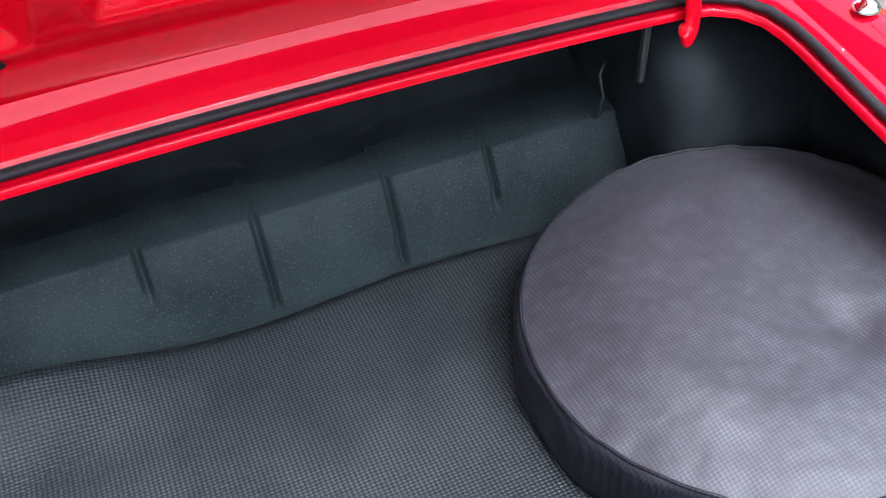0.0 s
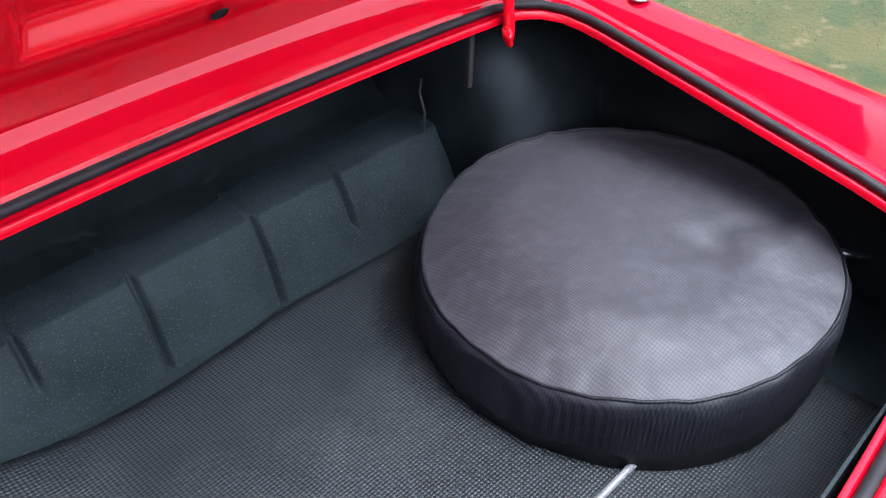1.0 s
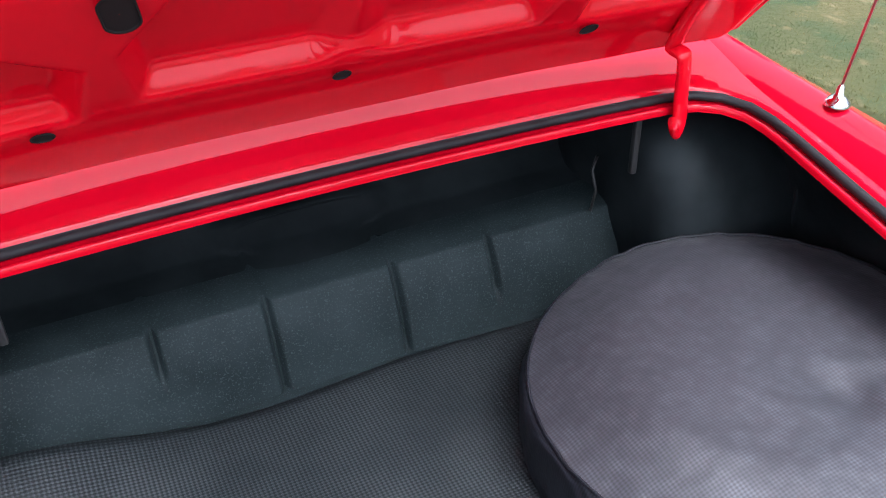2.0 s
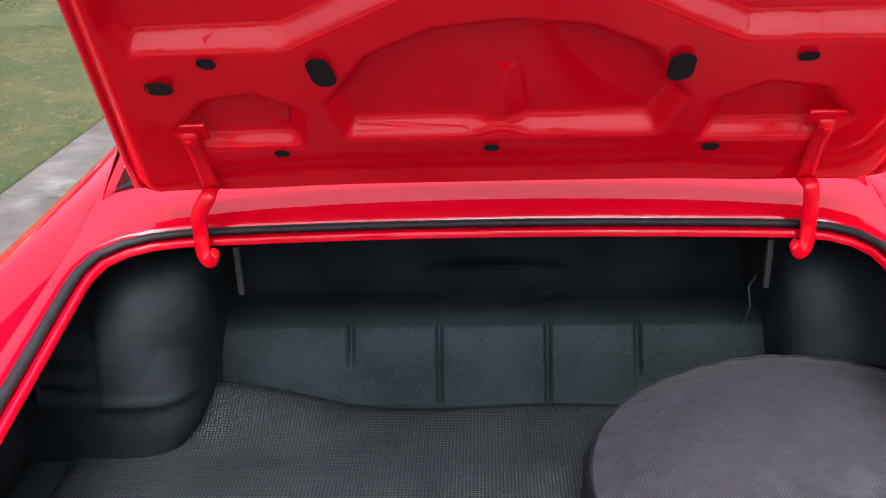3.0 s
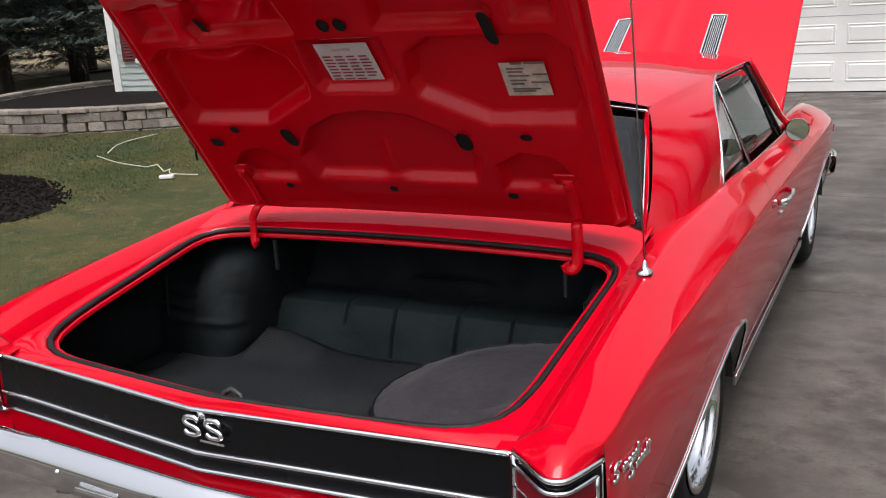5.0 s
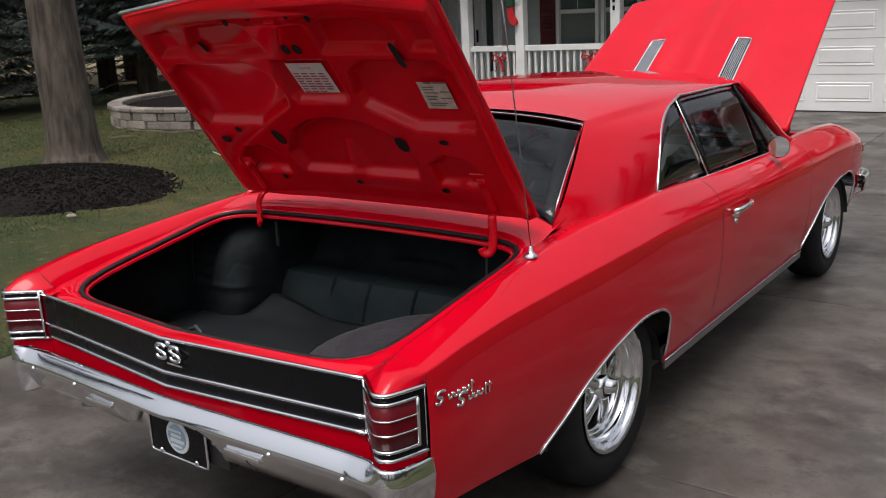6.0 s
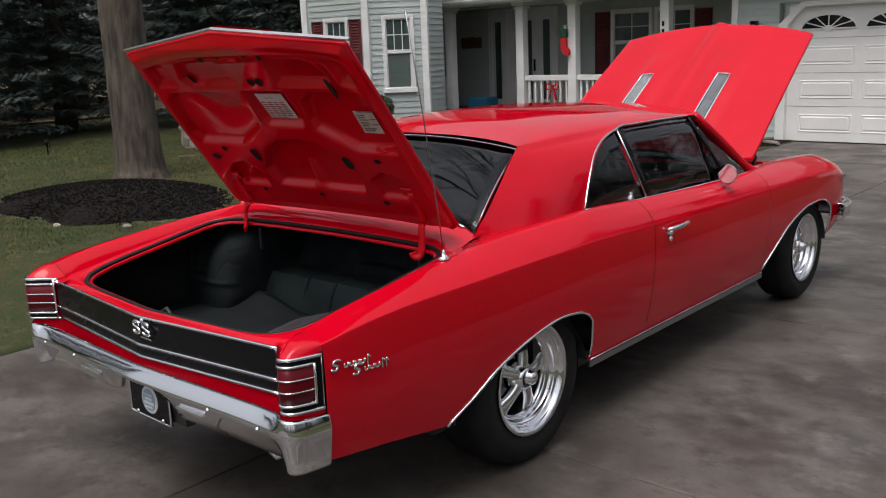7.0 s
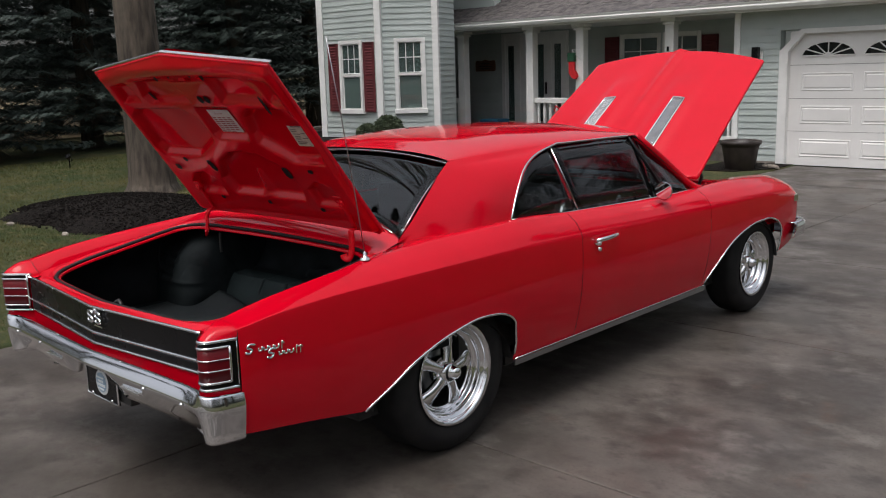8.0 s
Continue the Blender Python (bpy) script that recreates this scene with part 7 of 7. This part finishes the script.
verts, faces = grass(31, 260000, -6.5, -2.51, -1.0, 8.5, 0.016)
v3, f3 = grass(33, 200000, 2.47, 6.5, 0.0, 6.0, 0.013)
faces += [tuple(i + len(verts) for i in f) for f in f3]
verts += v3
v2, f2 = grass(32, 130000, -14.0, -5.0, 1.0, 11.0, 0.030)
faces += [tuple(i + len(verts) for i in f) for f in f2]
verts += v2
me = bpy.data.meshes.new("grass")
me.from_pydata(verts, [], faces)
me.materials.append(GRASS)
grass_ob = tagged(new("grass", me), "short dormant lawn grass", "grass", kind="stuff")

# retaining wall of tumbled blocks round the bay bed
CX, CY, RX, RY = -9.6, 10.4, 3.1, 3.2
bed = tagged(part("planting_bed", lathe([(0.0, 0.0), (1.0, 0.0)], 40, m=pose(CX, CY, 0.425) @ Matrix.Diagonal((RX, RY, 1, 1))), MULCH, None), "mulched raised bed before the bay", "flower bed", kind="structure")
wall_ = thing("retaining_wall", (0, 0, 0), "low curved retaining wall of tumbled stone blocks", "stone wall")
rnd = random.Random(14)
for row in range(4):
    a = 150.0 + row * 4
    z0, z1 = (0.02 + row * 0.125, 0.02 + row * 0.125 + 0.122) if row < 3 else (0.395, 0.46)
    while a < 372:
        w = rnd.uniform(0.20, 0.38) if row < 3 else rnd.uniform(0.34, 0.44)
        ra = radians(a)
        px, py = CX + RX * math.cos(ra), CY + RY * math.sin(ra)
        tx, ty = -RX * math.sin(ra), RY * math.cos(ra)
        s = math.hypot(tx, ty)
        if py < 11.9:
            d = 0.012 * rnd.uniform(-1, 1) - (0.02 if row == 3 else 0)
            part("wall_stone" if row < 3 else "cap_stone", boxed(-w / 2, w / 2, -0.11 + d, 0.11, z0, z1 - 0.004, bevel=0.012, m=pose(px, py, lawn_z(px, py) - 0.12, 0, 0, math.degrees(math.atan2(ty, tx)))), STONE, wall_)
        a += math.degrees(w / s) + 0.15


def leaf_ball(bm_verts, bm_faces, c, r, n, rnd, size=0.035):
    for k in range(n):
        d = Vector((rnd.gauss(0, 1), rnd.gauss(0, 1), rnd.gauss(0, 1))).normalized()
        rr = r * rnd.uniform(0.80, 1.05) * (1 + 0.08 * noise.noise(d * 2.5))
        p = c + Vector((d.x * rr, d.y * rr, d.z * rr * 0.85))
        t = Vector((rnd.uniform(-1, 1), rnd.uniform(-1, 1), rnd.uniform(-1, 1))).normalized() * size
        u = (d * 0.6 + Vector((rnd.uniform(-1, 1), rnd.uniform(-1, 1), rnd.uniform(-1, 1)))).normalized() * size * 1.3
        k0 = len(bm_verts)
        bm_verts.extend((tuple(p - t * 0.5), tuple(p + t * 0.5), tuple(p + u)))
        bm_faces.append((k0, k0 + 1, k0 + 2))


rnd = random.Random(8)
for x, y, z, r, stem in ((-8.68, 9.40, 0.60, 0.19, 0.22), (-8.30, 9.55, 0.70, 0.24, 0.4)):
    e = thing("clipped_shrub", (x, y, 0.36), "round clipped evergreen shrub in the bed", "shrub", "shrubs before the bay")
    part("stem", tube([(0, 0, 0), (0.02, 0, (z - 0.36) * 0.6), (0, 0.01, z - 0.36)], 0.02, 6), BARK, e)
    vs, fs = [], []
    leaf_ball(vs, fs, Vector((0, 0, z - 0.36)), r, 2600, rnd)
    leaf_ball(vs, fs, Vector((0, 0, z - 0.36)), r * 0.75, 900, rnd)
    me = bpy.data.meshes.new("foliage")
    me.from_pydata(vs, [], fs)
    me.materials.append(LEAF)
    f = new("foliage", me)
    f.parent = e

# garden spotlights and pale cords on the lawn
for x, y in ((-5.60, 6.20), (-12.2, 5.6)):
    z = lawn_z(x, y)
    e = thing("garden_spotlight", (x, y, z), "black garden spotlight on a ground stake", "spotlight", "spotlights on the lawn")
    part("stake", tube([(0, 0, -0.05), (0, 0, 0.13)], 0.012, 6), BLACK_PAINT, e)
    part("lamp_head", lathe([(0, -0.07), (0.03, -0.065), (0.045, 0.04), (0.052, 0.06), (0.046, 0.062), (0, 0.05)], 14, m=pose(0, 0, 0.18, 35, 20, 0)), BLACK_PAINT, e, smooth=True)
    part("lamp_bracket", tube([(0.05, 0, 0.12), (0.06, 0, 0.18)], 0.008, 5), CHROME, e)


def cord(points, name="extension_cord", label="pale extension cord lying on the lawn"):
    pts = curve_through([Vector((x, y, lawn_z(x, y) + 0.025)) for x, y in points], 40)
    return tagged(part(name, tube(pts, 0.006, 5), CORD, None, smooth=True), label, "cord")


cord([(-6.74, 5.87), (-6.15, 5.66), (-5.76, 5.62), (-5.76, 5.77), (-5.41, 5.50), (-5.45, 5.63), (-5.24, 5.44), (-4.97, 5.50)])
cord([(-6.76, 6.04), (-7.10, 6.54), (-7.22, 6.91), (-7.26, 7.35)])
box_ = tagged(part("outlet_box", boxed(-0.07, 0.07, -0.03, 0.03, 0.0, 0.035, bevel=0.008, m=pose(-5.18, 5.29, lawn_z(-5.18, 5.29) + 0.01, 0, 0, 25)), WHITE, None), "white cord connector box lying on the lawn", "connector")
for x, y, s in ((-9.28, 6.42, 0.22), (-8.95, 7.05, 0.28)):
    c = tagged(part("dry_leaf_patch", lathe([(0, 0.02), (0.5, 0.015), (1.0, 0.0)], 14, m=pose(x, y, lawn_z(x, y) + 0.01, 0, 0, 30) @ Matrix.Diagonal((s, s * 0.5, 1, 1))), DEADTWIG, None), "reddish brown patch of dry leaves", "leaves", "leaf patches", "stuff")

# dry open field beyond the spruces
tagged(part("field", sheet([[(x, y, lawn_z(x, y) + 0.05) for x in (-20, -24, -28, -34, -42, -60, -100, -390)] for y in spaced(-60, 200, 53)]), FIELD, None, smooth=True), "dry tan field beyond the spruces", "field", kind="structure")

# porch clutter
pot = thing("planter_pot", (-2.95, 11.95, 0.0), "large dark resin planter beside the garage", "planter")
part("pot_body", lathe([(0.0, 0.0), (0.19, 0.0), (0.22, 0.03), (0.275, 0.36), (0.285, 0.40), (0.31, 0.41), (0.315, 0.46), (0.285, 0.47), (0.26, 0.45), (0.25, 0.40), (0.0, 0.38)], 36), POT, pot, smooth=True)
bedg = tagged(part("garage_bed", slab([(-4.6, 11.3), (-2.9, 11.6), (-2.52, 12.2), (-2.52, 12.88), (-4.6, 12.88)], 0.03, -0.05), MULCH, None), "mulch bed before the porch", "flower bed", kind="structure")
rnd = random.Random(2)
for k in range(3):
    tagged(part("pale_rock", lathe([(0, 0.05), (0.04, 0.045), (0.07, 0.02), (0.06, 0.0)], 8, m=pose(-2.60 + 0.09 * k - 0.1, 12.35 - 0.05 * k, 0.03, 10 * k, 8, 50 * k)), STONE, None, smooth=True), "small pale rock in the bed", "rock", "rocks by the planter")
stock = thing("christmas_stocking", (-6.70, GAR_Y - 0.12, 1.72), "red felt stocking with green cuff hung from a post", "stocking")
prof = [(-0.055, 0.10), (0.055, 0.10), (0.06, -0.12), (0.12, -0.20), (0.13, -0.25), (0.09, -0.29), (0.02, -0.27), (-0.05, -0.18)]
part("stocking_body", placed(slab(prof, 0.03, -0.03), pose(0, 0, 0, 90, 0, 0)), FELT_RED, stock)
part("stocking_cuff", boxed(-0.075, 0.07, -0.042, 0.042, 0.03, 0.19, bevel=0.01), FELT_GREEN, stock)
part("hanger", tube([(0.02, 0.0, 0.18), (0.0, 0.0, 0.25), (0.16, 0.05, 0.24), (0.16, 0.05, 0.05), (0.0, 0.0, 0.24)], 0.007, 5), WHITE, stock)
for x in (-9.93, -7.00, -5.2):
    bow = thing("ribbon_bow", (x, GAR_Y - 0.05, 0.86), "red ribbon bow tied on the railing", "bow", "bows on the railing")
    for s in (-1, 1):
        part("bow_loop", tube([(0, 0, 0), (s * 0.10, -0.03, 0.07), (s * 0.14, -0.02, 0.0), (s * 0.10, -0.03, -0.05), (0, 0, 0)], 0.03, 6, flat=0.35), RIBBON, bow, smooth=True)
        part("bow_tail", tube([(0, 0, 0), (s * 0.05, -0.02, -0.12), (s * 0.09, -0.02, -0.24)], 0.03, 6, flat=0.25), RIBBON, bow, smooth=True)
bin_ = tagged(part("storage_bin", boxed(-9.45, -8.95, 13.3, 13.7, FLOOR, FLOOR + 0.32, bevel=0.02), BLUE, None), "blue plastic bin on the porch", "bin")
numbers = thing("house_number", (-4.735, GAR_Y - 0.075, 1.95), "dark number plaque marks on a porch post", "house number")
for k in range(3):
    part("number_bar", boxed(-0.02, 0.02, -0.006, 0.0, -0.13 * k - 0.08, -0.13 * k), BLACK_PAINT, numbers)
